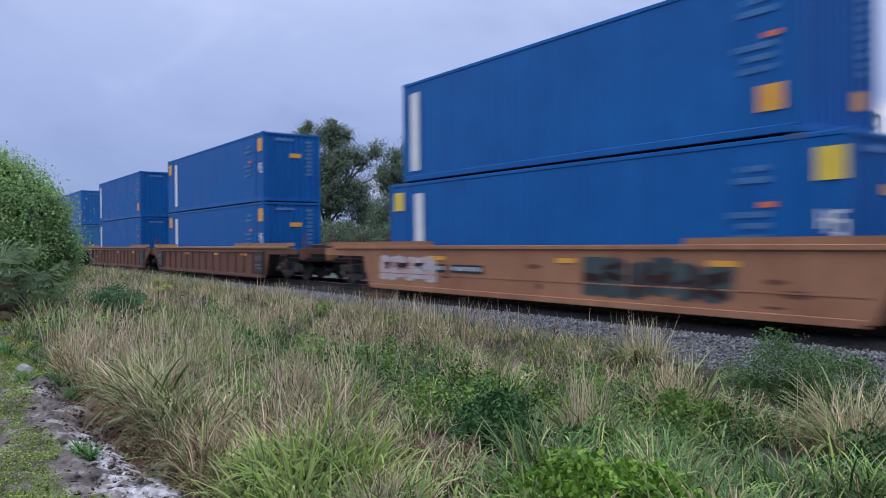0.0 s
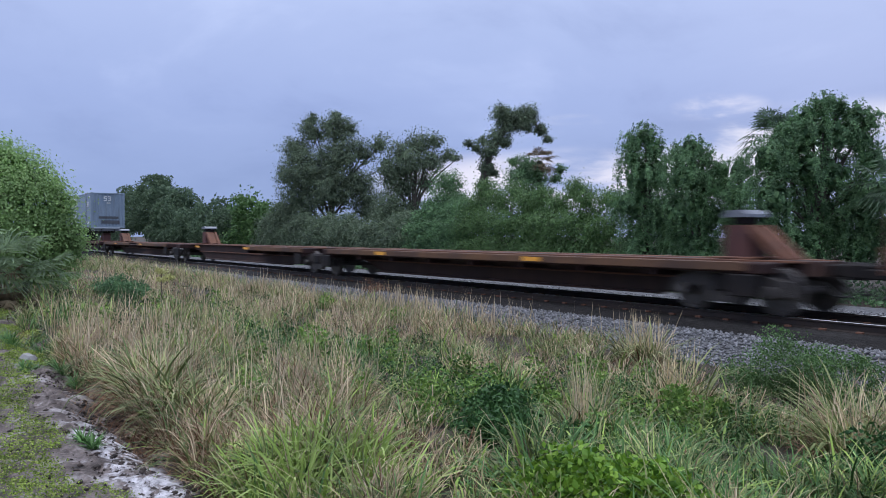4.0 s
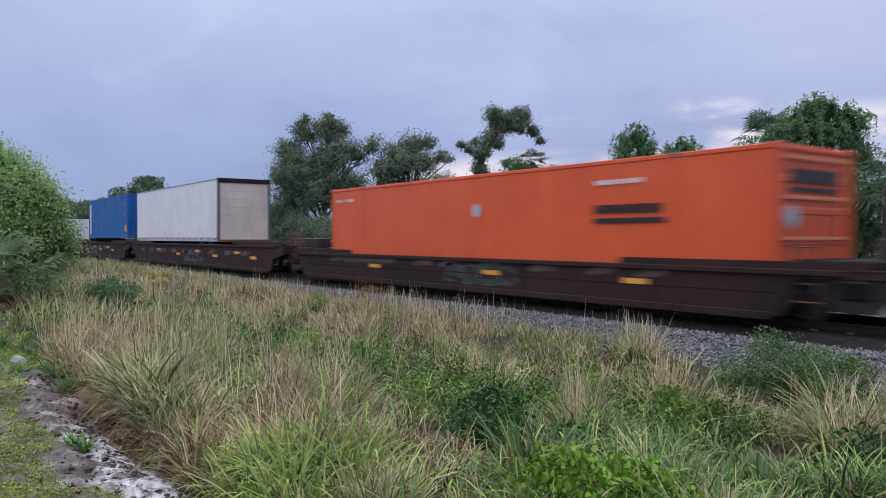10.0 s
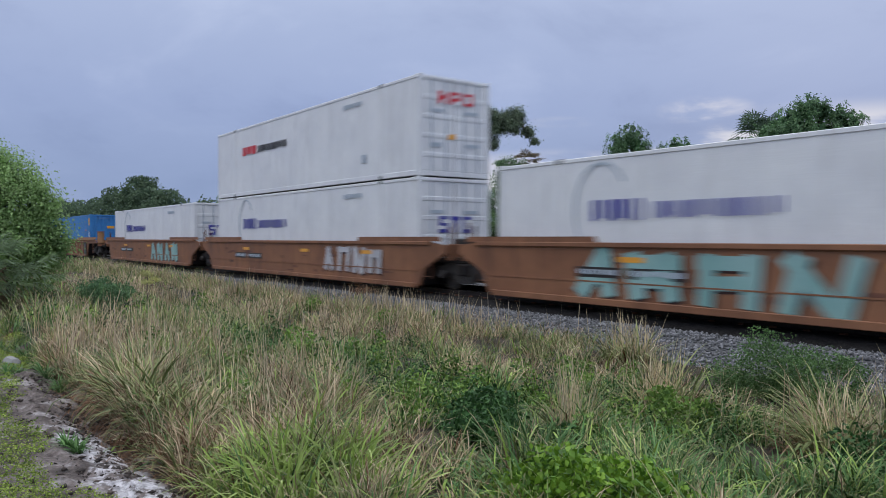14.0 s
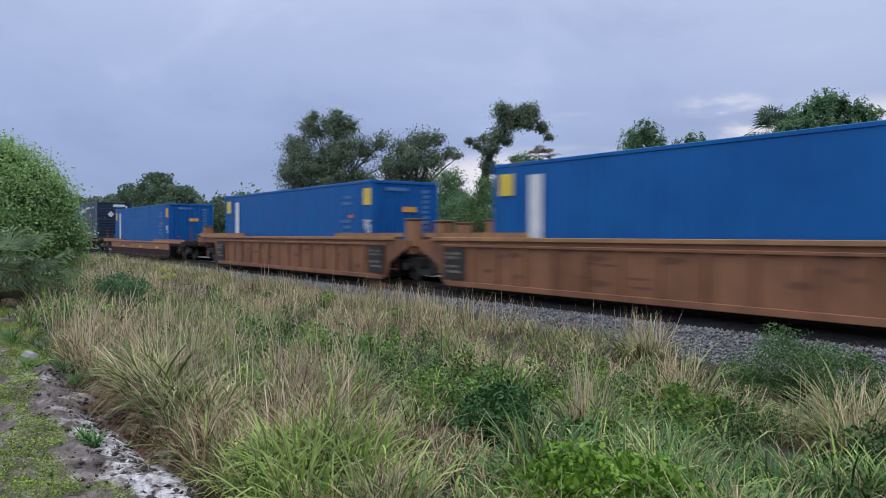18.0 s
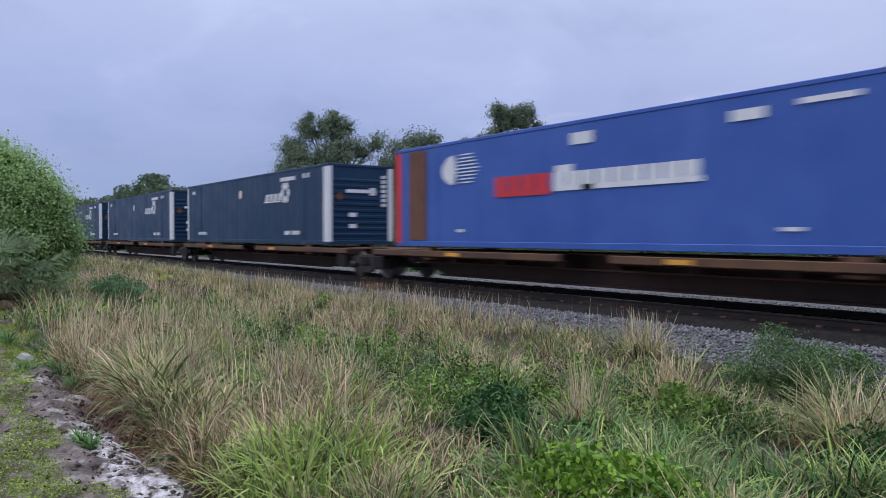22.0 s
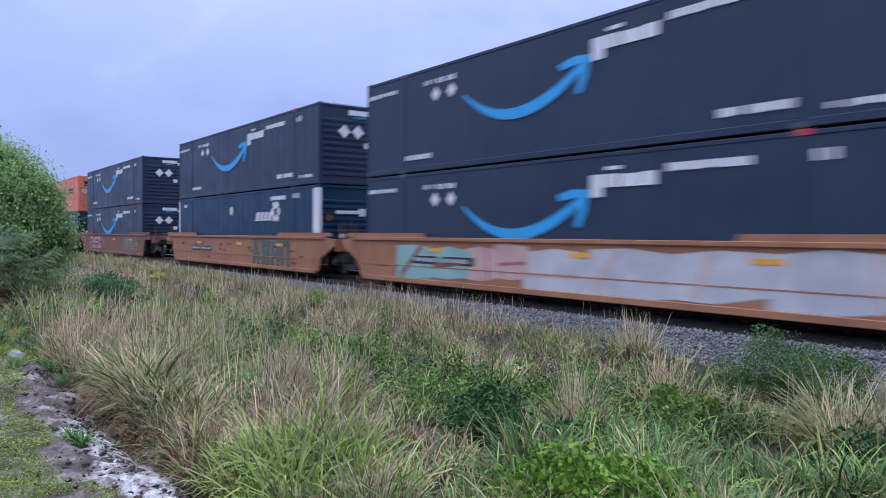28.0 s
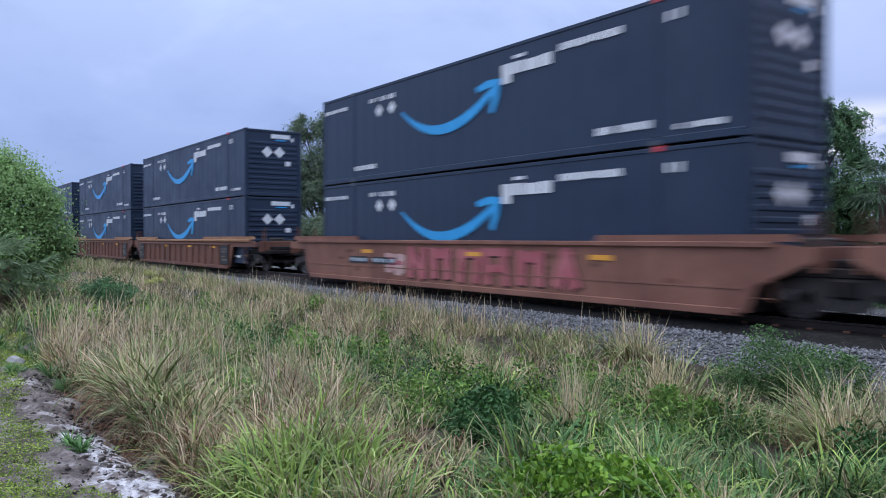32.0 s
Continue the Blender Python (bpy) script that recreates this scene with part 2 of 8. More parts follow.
GRIME = ((0.035, 0.030, 0.026), 0.55)
RUST = ((0.085, 0.038, 0.020), 0.7)
M = {
    "blue": surface("blue_paint", (0.006, 0.100, 0.335), (0.010, 0.128, 0.395), 0.7, 0.46, streak=((0.006, 0.040, 0.16), 0.5), spec=0.22),
    "blue_mid": surface("dulled_blue_paint", (0.022, 0.145, 0.40), (0.034, 0.180, 0.47), 0.7, 0.5, streak=((0.02, 0.09, 0.24), 0.5), spec=0.3),
    "blue_pale": surface("faded_blue_paint", (0.045, 0.19, 0.43), (0.06, 0.24, 0.50), 0.7, 0.5, streak=((0.03, 0.12, 0.27), 0.5)),
    "blue_light": surface("light_blue_paint", (0.038, 0.195, 0.48), (0.052, 0.240, 0.56), 0.7, 0.5, streak=((0.05, 0.15, 0.27), 0.5)),
    "violet": surface("violet_blue_paint", (0.045, 0.105, 0.37), (0.062, 0.135, 0.43), 0.7, 0.42, streak=((0.03, 0.07, 0.22), 0.4), spec=0.28),
    "navy": surface("navy_paint", (0.009, 0.034, 0.078), (0.013, 0.044, 0.096), 0.7, 0.42, streak=((0.03, 0.045, 0.07), 0.4), spec=0.27),
    "slate": surface("dark_slate_paint", (0.022, 0.036, 0.066), (0.030, 0.047, 0.083), 0.7, 0.42, streak=((0.035, 0.045, 0.055), 0.35), spec=0.3),
    "grey": surface("blue_grey_paint", (0.20, 0.265, 0.34), (0.255, 0.325, 0.40), 0.8, 0.5, streak=((0.12, 0.13, 0.14), 0.6)),
    "grey_post": surface("weathered_grey_post_paint", (0.12, 0.145, 0.165), (0.17, 0.195, 0.215), 1.2, 0.55, streak=((0.10, 0.075, 0.06), 0.5)),
    "grey_dark": surface("dark_grey_paint", (0.075, 0.085, 0.10), (0.11, 0.12, 0.13), 1.2, 0.5, streak=GRIME),
    "white": surface("white_paint", (0.70, 0.71, 0.73), (0.80, 0.81, 0.82), 0.8, 0.42, streak=((0.40, 0.39, 0.38), 0.45)),
    "orange": surface("orange_paint", (0.78, 0.19, 0.11), (0.86, 0.24, 0.145), 0.7, 0.45, streak=((0.34, 0.09, 0.05), 0.45)),
    "orange_pale": surface("faded_orange_paint", (0.62, 0.20, 0.085), (0.70, 0.25, 0.11), 0.7, 0.5, streak=((0.38, 0.13, 0.07), 0.45)),
    "red": surface("bright_red_orange_paint", (0.72, 0.10, 0.03), (0.80, 0.13, 0.04), 0.7, 0.42, streak=((0.45, 0.07, 0.03), 0.35)),
    "tan": surface("weathered_tan_car_paint", (0.29, 0.125, 0.062), (0.40, 0.19, 0.10), 0.9, 0.62, streak=((0.16, 0.065, 0.035), 0.6)),
    "tan_dark": surface("grimy_orange_brown_car_paint", (0.19, 0.080, 0.040), (0.30, 0.135, 0.068), 0.9, 0.66, streak=((0.055, 0.028, 0.020), 0.75)),
    "tan_top": surface("tan_chord_paint", (0.31, 0.155, 0.070), (0.40, 0.21, 0.10), 1.1, 0.6, streak=RUST),
    "rust_faded": surface("rust_red_faded_car_paint", (0.17, 0.070, 0.048), (0.27, 0.125, 0.085), 0.9, 0.68, streak=((0.085, 0.04, 0.032), 0.55)),
    "ochre": surface("rusty_ochre_edge_paint", (0.055, 0.030, 0.023), (0.17, 0.085, 0.040), 0.8, 0.65, streak=((0.06, 0.035, 0.026), 0.8)),
    "brown": surface("oxide_brown_car_paint", (0.125, 0.052, 0.034), (0.18, 0.075, 0.046), 0.9, 0.66, streak=((0.06, 0.03, 0.024), 0.6)),
    # sill brown, worn, and darkened to include the shade under the side decks
    "brown_mid": surface("worn_darkened_sill_paint", (0.032, 0.019, 0.016), (0.064, 0.037, 0.030), 0.9, 0.7, streak=((0.12, 0.06, 0.04), 0.5), spec=0.25),
    "maroon": surface("dull_maroon_steel_paint", (0.065, 0.026, 0.024), (0.105, 0.042, 0.036), 1.6, 0.65, streak=((0.05, 0.03, 0.025), 0.5)),
    "brown_dark": surface("dark_brown_car_paint", (0.022, 0.013, 0.013), (0.048, 0.024, 0.021), 0.9, 0.75, streak=((0.095, 0.055, 0.045), 0.4), spec=0.2),
    "steel": surface("grimy_black_steel", (0.011, 0.010, 0.011), (0.024, 0.020, 0.019), 3.0, 0.7, 0.1, streak=((0.05, 0.033, 0.026), 0.3), spec=0.2),
    # paler than the black steel: light caught by truck sides is in the colour
    "truck_grey": surface("lightened_cast_steel", (0.026, 0.023, 0.022), (0.060, 0.052, 0.048), 2.5, 0.6, 0.1, streak=((0.09, 0.07, 0.06), 0.4)),
    "plate_steel": surface("worn_plate_steel", (0.16, 0.17, 0.19), (0.26, 0.27, 0.29), 3.0, 0.38, 0.6),
    # wheel steel raised in tone to include the highlights on the wheels
    "wheel": surface("worn_wheel_steel", (0.060, 0.054, 0.052), (0.13, 0.118, 0.112), 4.0, 0.42, 0.5),
    "rust": surface("rusty_steel", (0.11, 0.050, 0.032), (0.19, 0.085, 0.05), 2.2, 0.75, streak=RUST),
    "tread": surface("polished_rail_steel", (0.22, 0.22, 0.235), (0.32, 0.32, 0.34), 4.0, 0.28, 0.9, bump=0.03),
    "rail": surface("dark_rail_steel", (0.022, 0.018, 0.017), (0.045, 0.032, 0.027), 3.0, 0.6, 0.3),
    "tie": surface("grey_concrete", (0.20, 0.195, 0.19), (0.30, 0.295, 0.29), 4.0, 0.85, bump=0.4),
    "tyre": surface("black_rubber", (0.012, 0.012, 0.013), (0.025, 0.024, 0.024), 5.0, 0.75),
    "hub": surface("white_wheel_disc", (0.60, 0.60, 0.62), (0.72, 0.72, 0.73), 5.0, 0.4, streak=((0.2, 0.19, 0.18), 0.4)),
    "mark_white": surface("white_lettering_film", (0.66, 0.67, 0.69), (0.76, 0.77, 0.78), 2.0, 0.5, bump=0.0),
    "mark_grey": surface("grey_lettering_film", (0.36, 0.42, 0.48), (0.44, 0.5, 0.56), 2.0, 0.5, bump=0.0),
    "mark_faint": surface("worn_pale_lettering_film", (0.055, 0.17, 0.38), (0.10, 0.24, 0.47), 2.0, 0.5, bump=0.0),
    "worn": surface("scuffed_primer_patch", (0.060, 0.035, 0.030), (0.15, 0.105, 0.10), 2.5, 0.7),
    "cream": surface("stained_cream_paint", (0.62, 0.50, 0.44), (0.72, 0.63, 0.57), 0.8, 0.5, streak=((0.36, 0.17, 0.09), 0.5)),
    "mark_red": surface("red_lettering_film", (0.55, 0.035, 0.05), (0.66, 0.05, 0.06), 2.0, 0.5, bump=0.0),
    "mark_blue": surface("deep_blue_lettering_film", (0.03, 0.035, 0.27), (0.05, 0.05, 0.34), 2.0, 0.5, bump=0.0),
    "mark_sky": surface("sky_blue_film", (0.045, 0.33, 0.68), (0.055, 0.38, 0.75), 2.0, 0.4, bump=0.0),
    "mark_black": surface("black_lettering_film", (0.02, 0.018, 0.018), (0.035, 0.03, 0.03), 2.0, 0.5, bump=0.0),
    "mark_yellow": surface("yellow_film", (0.72, 0.52, 0.05), (0.82, 0.60, 0.07), 2.0, 0.45, bump=0.0),
    "mark_amber": surface("amber_film", (0.74, 0.33, 0.04), (0.82, 0.40, 0.06), 2.0, 0.45, bump=0.0),
    "mark_orange": surface("orange_lettering_film", (0.70, 0.14, 0.03), (0.78, 0.18, 0.04), 2.0, 0.45, bump=0.0),
    "spray_teal": surface("teal_spray_paint", (0.20, 0.38, 0.36), (0.30, 0.48, 0.46), 1.2, 0.6),
    "spray_grey": surface("pale_grey_spray_paint", (0.42, 0.42, 0.45), (0.56, 0.56, 0.58), 1.6, 0.6),
    "spray_dull": surface("dull_olive_grey_spray_paint", (0.15, 0.125, 0.095), (0.27, 0.235, 0.19), 1.3, 0.65),
    "spray_dark": surface("dark_slate_spray_paint", (0.035, 0.05, 0.055), (0.06, 0.085, 0.085), 1.6, 0.6),
    "spray_red": surface("dusty_red_spray_paint", (0.36, 0.085, 0.10), (0.46, 0.15, 0.16), 1.6, 0.6),
    "spray_rose": surface("pale_rose_spray_paint", (0.48, 0.30, 0.28), (0.58, 0.40, 0.36), 1.6, 0.6),
    "spray_green": surface("dark_green_spray_paint", (0.05, 0.12, 0.10), (0.08, 0.16, 0.13), 1.6, 0.6),
    "stone": surface("grey_ballast_stone", (0.115, 0.115, 0.122), (0.225, 0.225, 0.238), 6.0, 0.85, grain=60, bump=0.4, random_hue=0.5),
    "ballast": surface("ballast_bed", (0.050, 0.050, 0.053), (0.17, 0.17, 0.178), 9.0, 0.9, grain=28, bump=1.0, depth=0.05),
    # ballast blackened to carry the shade under the train's edge
    "rail_shade": surface("shade_black_ballast", (0.012, 0.011, 0.011), (0.034, 0.031, 0.030), 8.0, 0.8, grain=30, bump=1.0, depth=0.04, spec=0.2),
    "mud": surface("damp_dark_mud", (0.030, 0.023, 0.020), (0.085, 0.066, 0.058), 6.0, 0.85, bump=0.5, random_hue=0.4),
    "bark": surface("grey_bark", (0.07, 0.06, 0.05), (0.12, 0.105, 0.09), 5.0, 0.9, bump=0.6, depth=0.02),
}

# ---- mesh code ----


class Solid:
    """Collects corners and faces of one mesh."""

    def __init__(self):
        self.v, self.f = [], []

    def box(self, x0, x1, y0, y1, z0, z1, c=0.0):
        """A box; c rounds off its edges with a chamfer."""
        b = len(self.v)
        if not c:
            self.v += [(x, y, z) for x in (x0, x1) for y in (y0, y1) for z in (z0, z1)]
            self.f += [tuple(b + i for i in q) for q in ((0, 1, 3, 2), (4, 6, 7, 5), (0, 4, 5, 1), (2, 3, 7, 6), (0, 2, 6, 4), (1, 5, 7, 3))]
            return self
        c = min(c, (x1 - x0) / 2.1, (y1 - y0) / 2.1, (z1 - z0) / 2.1)
        lo, hi = (x0, y0, z0), (x1, y1, z1)
        index = {}
        for sx in (0, 1):
            for sy in (0, 1):
                for sz in (0, 1):
                    s = (sx, sy, sz)
                    for axis in range(3):
                        p = [(hi[k] - c if s[k] else lo[k] + c) if k != axis else (hi[k] if s[k] else lo[k]) for k in range(3)]
                        index[s, axis] = len(self.v)
                        self.v.append(tuple(p))
        for axis in range(3):
            a, d = [k for k in range(3) if k != axis]
            for side in (0, 1):
                ring = []
                for i, j in ((0, 0), (1, 0), (1, 1), (0, 1)):
                    s = [0, 0, 0]
                    s[axis], s[a], s[d] = side, i, j
                    ring.append(index[tuple(s), axis])
                flip = (side == 0) != (axis == 1)
                self.f.append(tuple(reversed(ring)) if flip else tuple(ring))
            for i in (0, 1):
                for j in (0, 1):
                    q = []
                    for e, ax in ((0, a), (1, a), (1, d), (0, d)):
                        s = [0, 0, 0]
                        s[axis], s[a], s[d] = e, i, j
                        q.append(index[tuple(s), ax])
                    self.f.append(tuple(q))
        for s in {k[0] for k in index}:
            self.f.append(tuple(index[s, ax] for ax in range(3)))
        return self

    def prism(self, outline, y0, y1):
        """An outline in (x, z), pushed from y0 to y1."""
        b, n = len(self.v), len(outline)
        self.v += [(x, y0, z) for x, z in outline] + [(x, y1, z) for x, z in outline]
        self.f.append(tuple(range(b, b + n)))
        self.f.append(tuple(range(b + 2 * n - 1, b + n - 1, -1)))
        self.f += [(b + (i + 1) % n, b + i, b + n + i, b + n + (i + 1) % n) for i in range(n)]
        return self

    def plate(self, outline, x0, x1):
        """An outline in (y, z), pushed along x."""
        b, n = len(self.v), len(outline)
        self.v += [(x0, y, z) for y, z in outline] + [(x1, y, z) for y, z in outline]
        self.f.append(tuple(range(b, b + n)))
        self.f.append(tuple(range(b + 2 * n - 1, b + n - 1, -1)))
        self.f += [(b + (i + 1) % n, b + i, b + n + i, b + n + (i + 1) % n) for i in range(n)]
        return self

    def tube(self, p, q, r0, r1=None, n=10):
        """A round bar from p to q."""
        p, q = Vector(p), Vector(q)
        r1 = r0 if r1 is None else r1
        w = (q - p).normalized()
        u = w.orthogonal().normalized()
        v = w.cross(u)
        b = len(self.v)
        for o, r in ((p, r0), (q, r1)):
            self.v += [tuple(o + (u * math.cos(6.2832 * i / n) + v * math.sin(6.2832 * i / n)) * r) for i in range(n)]
        self.f.append(tuple(range(b + n - 1, b - 1, -1)))
        self.f.append(tuple(range(b + n, b + 2 * n)))
        self.f += [(b + i, b + (i + 1) % n, b + n + (i + 1) % n, b + n + i) for i in range(n)]
        return self

    def lathe(self, centre, rings, n=20):
        """Rings of (y, radius) turned round an axle along y."""
        b, k = len(self.v), len(rings)
        cx, cy, cz = centre
        for y, r in rings:
            self.v += [(cx + r * math.cos(6.2832 * i / n), cy + y, cz + r * math.sin(6.2832 * i / n)) for i in range(n)]
        for j in range(k - 1):
            self.f += [(b + j * n + i, b + j * n + (i + 1) % n, b + (j + 1) * n + (i + 1) % n, b + (j + 1) * n + i) for i in range(n)]
        self.f.append(tuple(range(b + n - 1, b - 1, -1)))
        self.f.append(tuple(range(b + (k - 1) * n, b + k * n)))
        return self

    def ribbed(self, a0, a1, z0, z1, y, deep, pitch, axis=0):
        """A sheet with pressed upright ribs, facing -y (axis 0) or +x (axis 1). deep points into the box."""
        n = max(int(round((a1 - a0) / pitch)), 1)
        step = (a1 - a0) / n
        pts = []
        for i in range(n):
            s = a0 + i * step
            pts += [(s, 0.0), (s + step * 0.38, 0.0), (s + step * 0.5, deep), (s + step * 0.88, deep)]
        pts.append((a1, 0.0))
        b = len(self.v)
        for s, d in pts:
            for z in (z0, z1):
                self.v.append((s, y + d, z) if axis == 0 else (y - d, s, z))
        self.f += [(b + 2 * i, b + 2 * i + 2, b + 2 * i + 3, b + 2 * i + 1) for i in range(len(pts) - 1)]
        return self

    def data(self, name, mat, smooth=False):
        me = bpy.data.meshes.new(name)
        me.from_pydata(self.v, [], self.f)
        me.validate()
        bm = bmesh.new()
        bm.from_mesh(me)
        bmesh.ops.recalc_face_normals(bm, faces=bm.faces)
        bm.to_mesh(me)
        bm.free()
        me.materials.append(M[mat] if isinstance(mat, str) else mat)
        if smooth:
            me.polygons.foreach_set("use_smooth", [True] * len(me.polygons))
        return me


def thing(name, label, category, group="", kind=""):
    return tagged(new(name), label, category, group, kind)


SCRIPT = {"lettering", "spray_paint", "end_lettering", "data_line", "name_line", "second_word", "word_mark", "door_label", "end_word_mark", "end_word_cut", "globe_slot", "size_cut", "size_mark", "springs", "stalks", "end_mark"}


def part(name, solid, mat, parent, label="", smooth=False):
    ob = new(name, solid.data(name, mat, smooth))
    ob.parent = parent
    if label:
        ob["label"] = label
    if name in SCRIPT:
        ob["kind"] = "stuff"
    return ob


def cloud_mesh(name, verts, faces, mat):
    """A mesh of many small pieces out of arrays: verts (n, 3), faces (m, k)."""
    me = bpy.data.meshes.new(name)
    k = faces.shape[1]
    me.vertices.add(len(verts))
    me.vertices.foreach_set("co", np.ascontiguousarray(verts, dtype=np.float32).ravel())
    me.loops.add(faces.size)
    me.loops.foreach_set("vertex_index", np.ascontiguousarray(faces, dtype=np.int32).ravel())
    me.polygons.add(len(faces))
    me.polygons.foreach_set("loop_start", np.arange(0, faces.size, k, dtype=np.int32))
    me.update(calc_edges=True)
    me.materials.append(mat)
    return me


# ---- the ground ----


def smooth01(t):
    t = np.clip(t, 0.0, 1.0)
    return t * t * (3 - 2 * t)


def ground_height(x, y):
    """The path lies level; the field dips to the foot of the ballast, and rises a little again behind the track."""
    x, y = np.asarray(x, float), np.asarray(y, float)
    z = -0.45 * smooth01((y - 1.7) / 6.5)
    z = z + 0.20 * smooth01((y - 16.0) / 8.0)
    z = z + 0.05 * np.sin(x * 0.9 + 1.3) * np.sin(y * 0.8 + 0.4) * smooth01((y - 1.5) / 2.0) * (np.abs(y - 13.5) > 5)
    # the washed-out edge between the path and the field
    edge = 1.50 + 0.08 * np.sin(x * 1.1) + 0.07 * np.sin(x * 3.7 + 1.0)
    z = z - 0.10 * np.exp(-((y - edge) / 0.16) ** 2) * (x < -2) * (x > -16)
    return z


def build_ground():
    near_x = np.concatenate([np.linspace(-2500, -120, 30), np.linspace(-110, -26, 43), np.arange(-25, -3.9, 0.12), np.arange(-3.6, 20, 0.6), np.linspace(25, 2500, 24)])
    near_y = np.concatenate([np.linspace(-2500, -20, 18), np.linspace(-15, -1, 12), np.arange(-0.8, 2.6, 0.09), np.arange(2.8, 32, 0.5), np.linspace(36, 2500, 24)])
    X, Y = np.meshgrid(near_x, near_y, indexing="ij")
    Z = ground_height(X, Y)
    rng = np.random.default_rng(3)
    close = (X > -25) & (X < -3.9) & (Y > -0.8) & (Y < 2.6)
    Z = Z + close * (rng.normal(0, 0.017, X.shape) + 0.010 * np.sin(X * 5.3 + 2 * np.sin(Y * 4)) * np.sin(Y * 9.1 + X))
    nx, ny = X.shape
    idx = np.arange(nx * ny).reshape(nx, ny)
    F = np.stack([idx[:-1, :-1], idx[1:, :-1], idx[1:, 1:], idx[:-1, 1:]], -1).reshape(-1, 4)
    m, tr, bsdf = material("grassy_soil_and_sand")
    link = tr.links.new
    co = tr.nodes.new("ShaderNodeTexCoord")
    sep = tr.nodes.new("ShaderNodeSeparateXYZ")
    link(co.outputs["Object"], sep.inputs[0])
    n1 = node(tr, "ShaderNodeTexNoise", Scale=1.3, Detail=6.0, Roughness=0.6)
    n2 = node(tr, "ShaderNodeTexNoise", Scale=22.0, Detail=5.0, Roughness=0.65)
    n3 = node(tr, "ShaderNodeTexNoise", Scale=3.1, Detail=5.0, Roughness=0.6)
    for n in (n1, n2, n3):
        link(co.outputs["Object"], n.inputs["Vector"])
    soil = ramp(tr, [(0.3, (0.032, 0.024, 0.016)), (0.6, (0.060, 0.046, 0.032)), (0.8, (0.038, 0.040, 0.018))])
    link(n1.outputs["Fac"], soil.inputs[0])
    mud = ramp(tr, [(0.32, (0.042, 0.033, 0.029)), (0.46, (0.125, 0.098, 0.088)), (0.56, (0.21, 0.175, 0.165)), (0.66, (0.37, 0.34, 0.335))])
    link(n3.outputs["Fac"], mud.inputs[0])
    # a washed strip of pale sand along the path's edge
    strip = tr.nodes.new("ShaderNodeMath")
    strip.operation = "MULTIPLY_ADD"
    strip.inputs[1].default_value, strip.inputs[2].default_value = 0.55, -1.54
    link(n3.outputs["Fac"], strip.inputs[0])
    off = tr.nodes.new("ShaderNodeMath")
    off.operation = "ADD"
    link(strip.outputs[0], off.inputs[0])
    link(sep.outputs["Y"], off.inputs[1])
    away = tr.nodes.new("ShaderNodeMath")
    away.operation = "ABSOLUTE"
    link(off.outputs[0], away.inputs[0])
    wash = ramp(tr, [(0.12, (1, 1, 1)), (0.20, (0, 0, 0))])
    link(away.outputs[0], wash.inputs[0])
    reach = tr.nodes.new("ShaderNodeMapRange")
    reach.inputs["From Min"].default_value, reach.inputs["From Max"].default_value = -7.9, -6.4
    link(sep.outputs["X"], reach.inputs["Value"])
    both = tr.nodes.new("ShaderNodeMath")
    both.operation = "MULTIPLY"
    link(wash.outputs[0], both.inputs[0])
    link(reach.outputs[0], both.inputs[1])
    sand = tr.nodes.new("ShaderNodeMix")
    sand.data_type = "RGBA"
    sand.inputs["B"].default_value = (0.60, 0.575, 0.60, 1)
    # the sand is torn open by dark mud
    n4 = node(tr, "ShaderNodeTexNoise", Scale=7.0, Detail=6.0, Roughness=0.7)
    link(co.outputs["Object"], n4.inputs["Vector"])
    torn = ramp(tr, [(0.44, (0, 0, 0)), (0.53, (1, 1, 1))])
    link(n4.outputs["Fac"], torn.inputs[0])
    open_sand = tr.nodes.new("ShaderNodeMath")
    open_sand.operation = "MULTIPLY"
    link(both.outputs[0], open_sand.inputs[0])
    link(torn.outputs[0], open_sand.inputs[1])
    link(open_sand.outputs[0], sand.inputs["Factor"])
    link(mud.outputs[0], sand.inputs["A"])
    # the path: where y lies below its ragged edge
    wob = tr.nodes.new("ShaderNodeMath")
    wob.operation = "MULTIPLY_ADD"
    wob.inputs[1].default_value, wob.inputs[2].default_value = -1.0, 0.5
    link(n3.outputs["Fac"], wob.inputs[0])
    add = tr.nodes.new("ShaderNodeMath")
    add.operation = "ADD"
    link(wob.outputs[0], add.inputs[0])
    link(sep.outputs["Y"], add.inputs[1])
    path = ramp(tr, [(0.0, (1, 1, 1)), (1.0, (0, 0, 0))])
    rng_ = tr.nodes.new("ShaderNodeMapRange")
    rng_.inputs["From Min"].default_value, rng_.inputs["From Max"].default_value = 1.45, 1.75
    link(add.outputs[0], rng_.inputs["Value"])
    link(rng_.outputs[0], path.inputs[0])
    mix = tr.nodes.new("ShaderNodeMix")
    mix.data_type = "RGBA"
    link(path.outputs[0], mix.inputs["Factor"])
    link(soil.outputs[0], mix.inputs["A"])
    link(sand.outputs["Result"], mix.inputs["B"])
    fine = ramp(tr, [(0.32, (0.50, 0.50, 0.50)), (0.68, (1.3, 1.3, 1.3))])
    link(n2.outputs["Fac"], fine.inputs[0])
    mul = tr.nodes.new("ShaderNodeMix")
    mul.data_type, mul.blend_type = "RGBA", "MULTIPLY"
    mul.inputs["Factor"].default_value = 1.0
    link(mix.outputs["Result"], mul.inputs["A"])
    link(fine.outputs[0], mul.inputs["B"])
    link(mul.outputs["Result"], bsdf.inputs["Base Color"])
    bsdf.inputs["Roughness"].default_value = 0.9
    b = node(tr, "ShaderNodeBump", Strength=1.0, Distance=0.05)
    link(n2.outputs["Fac"], b.inputs["Height"])
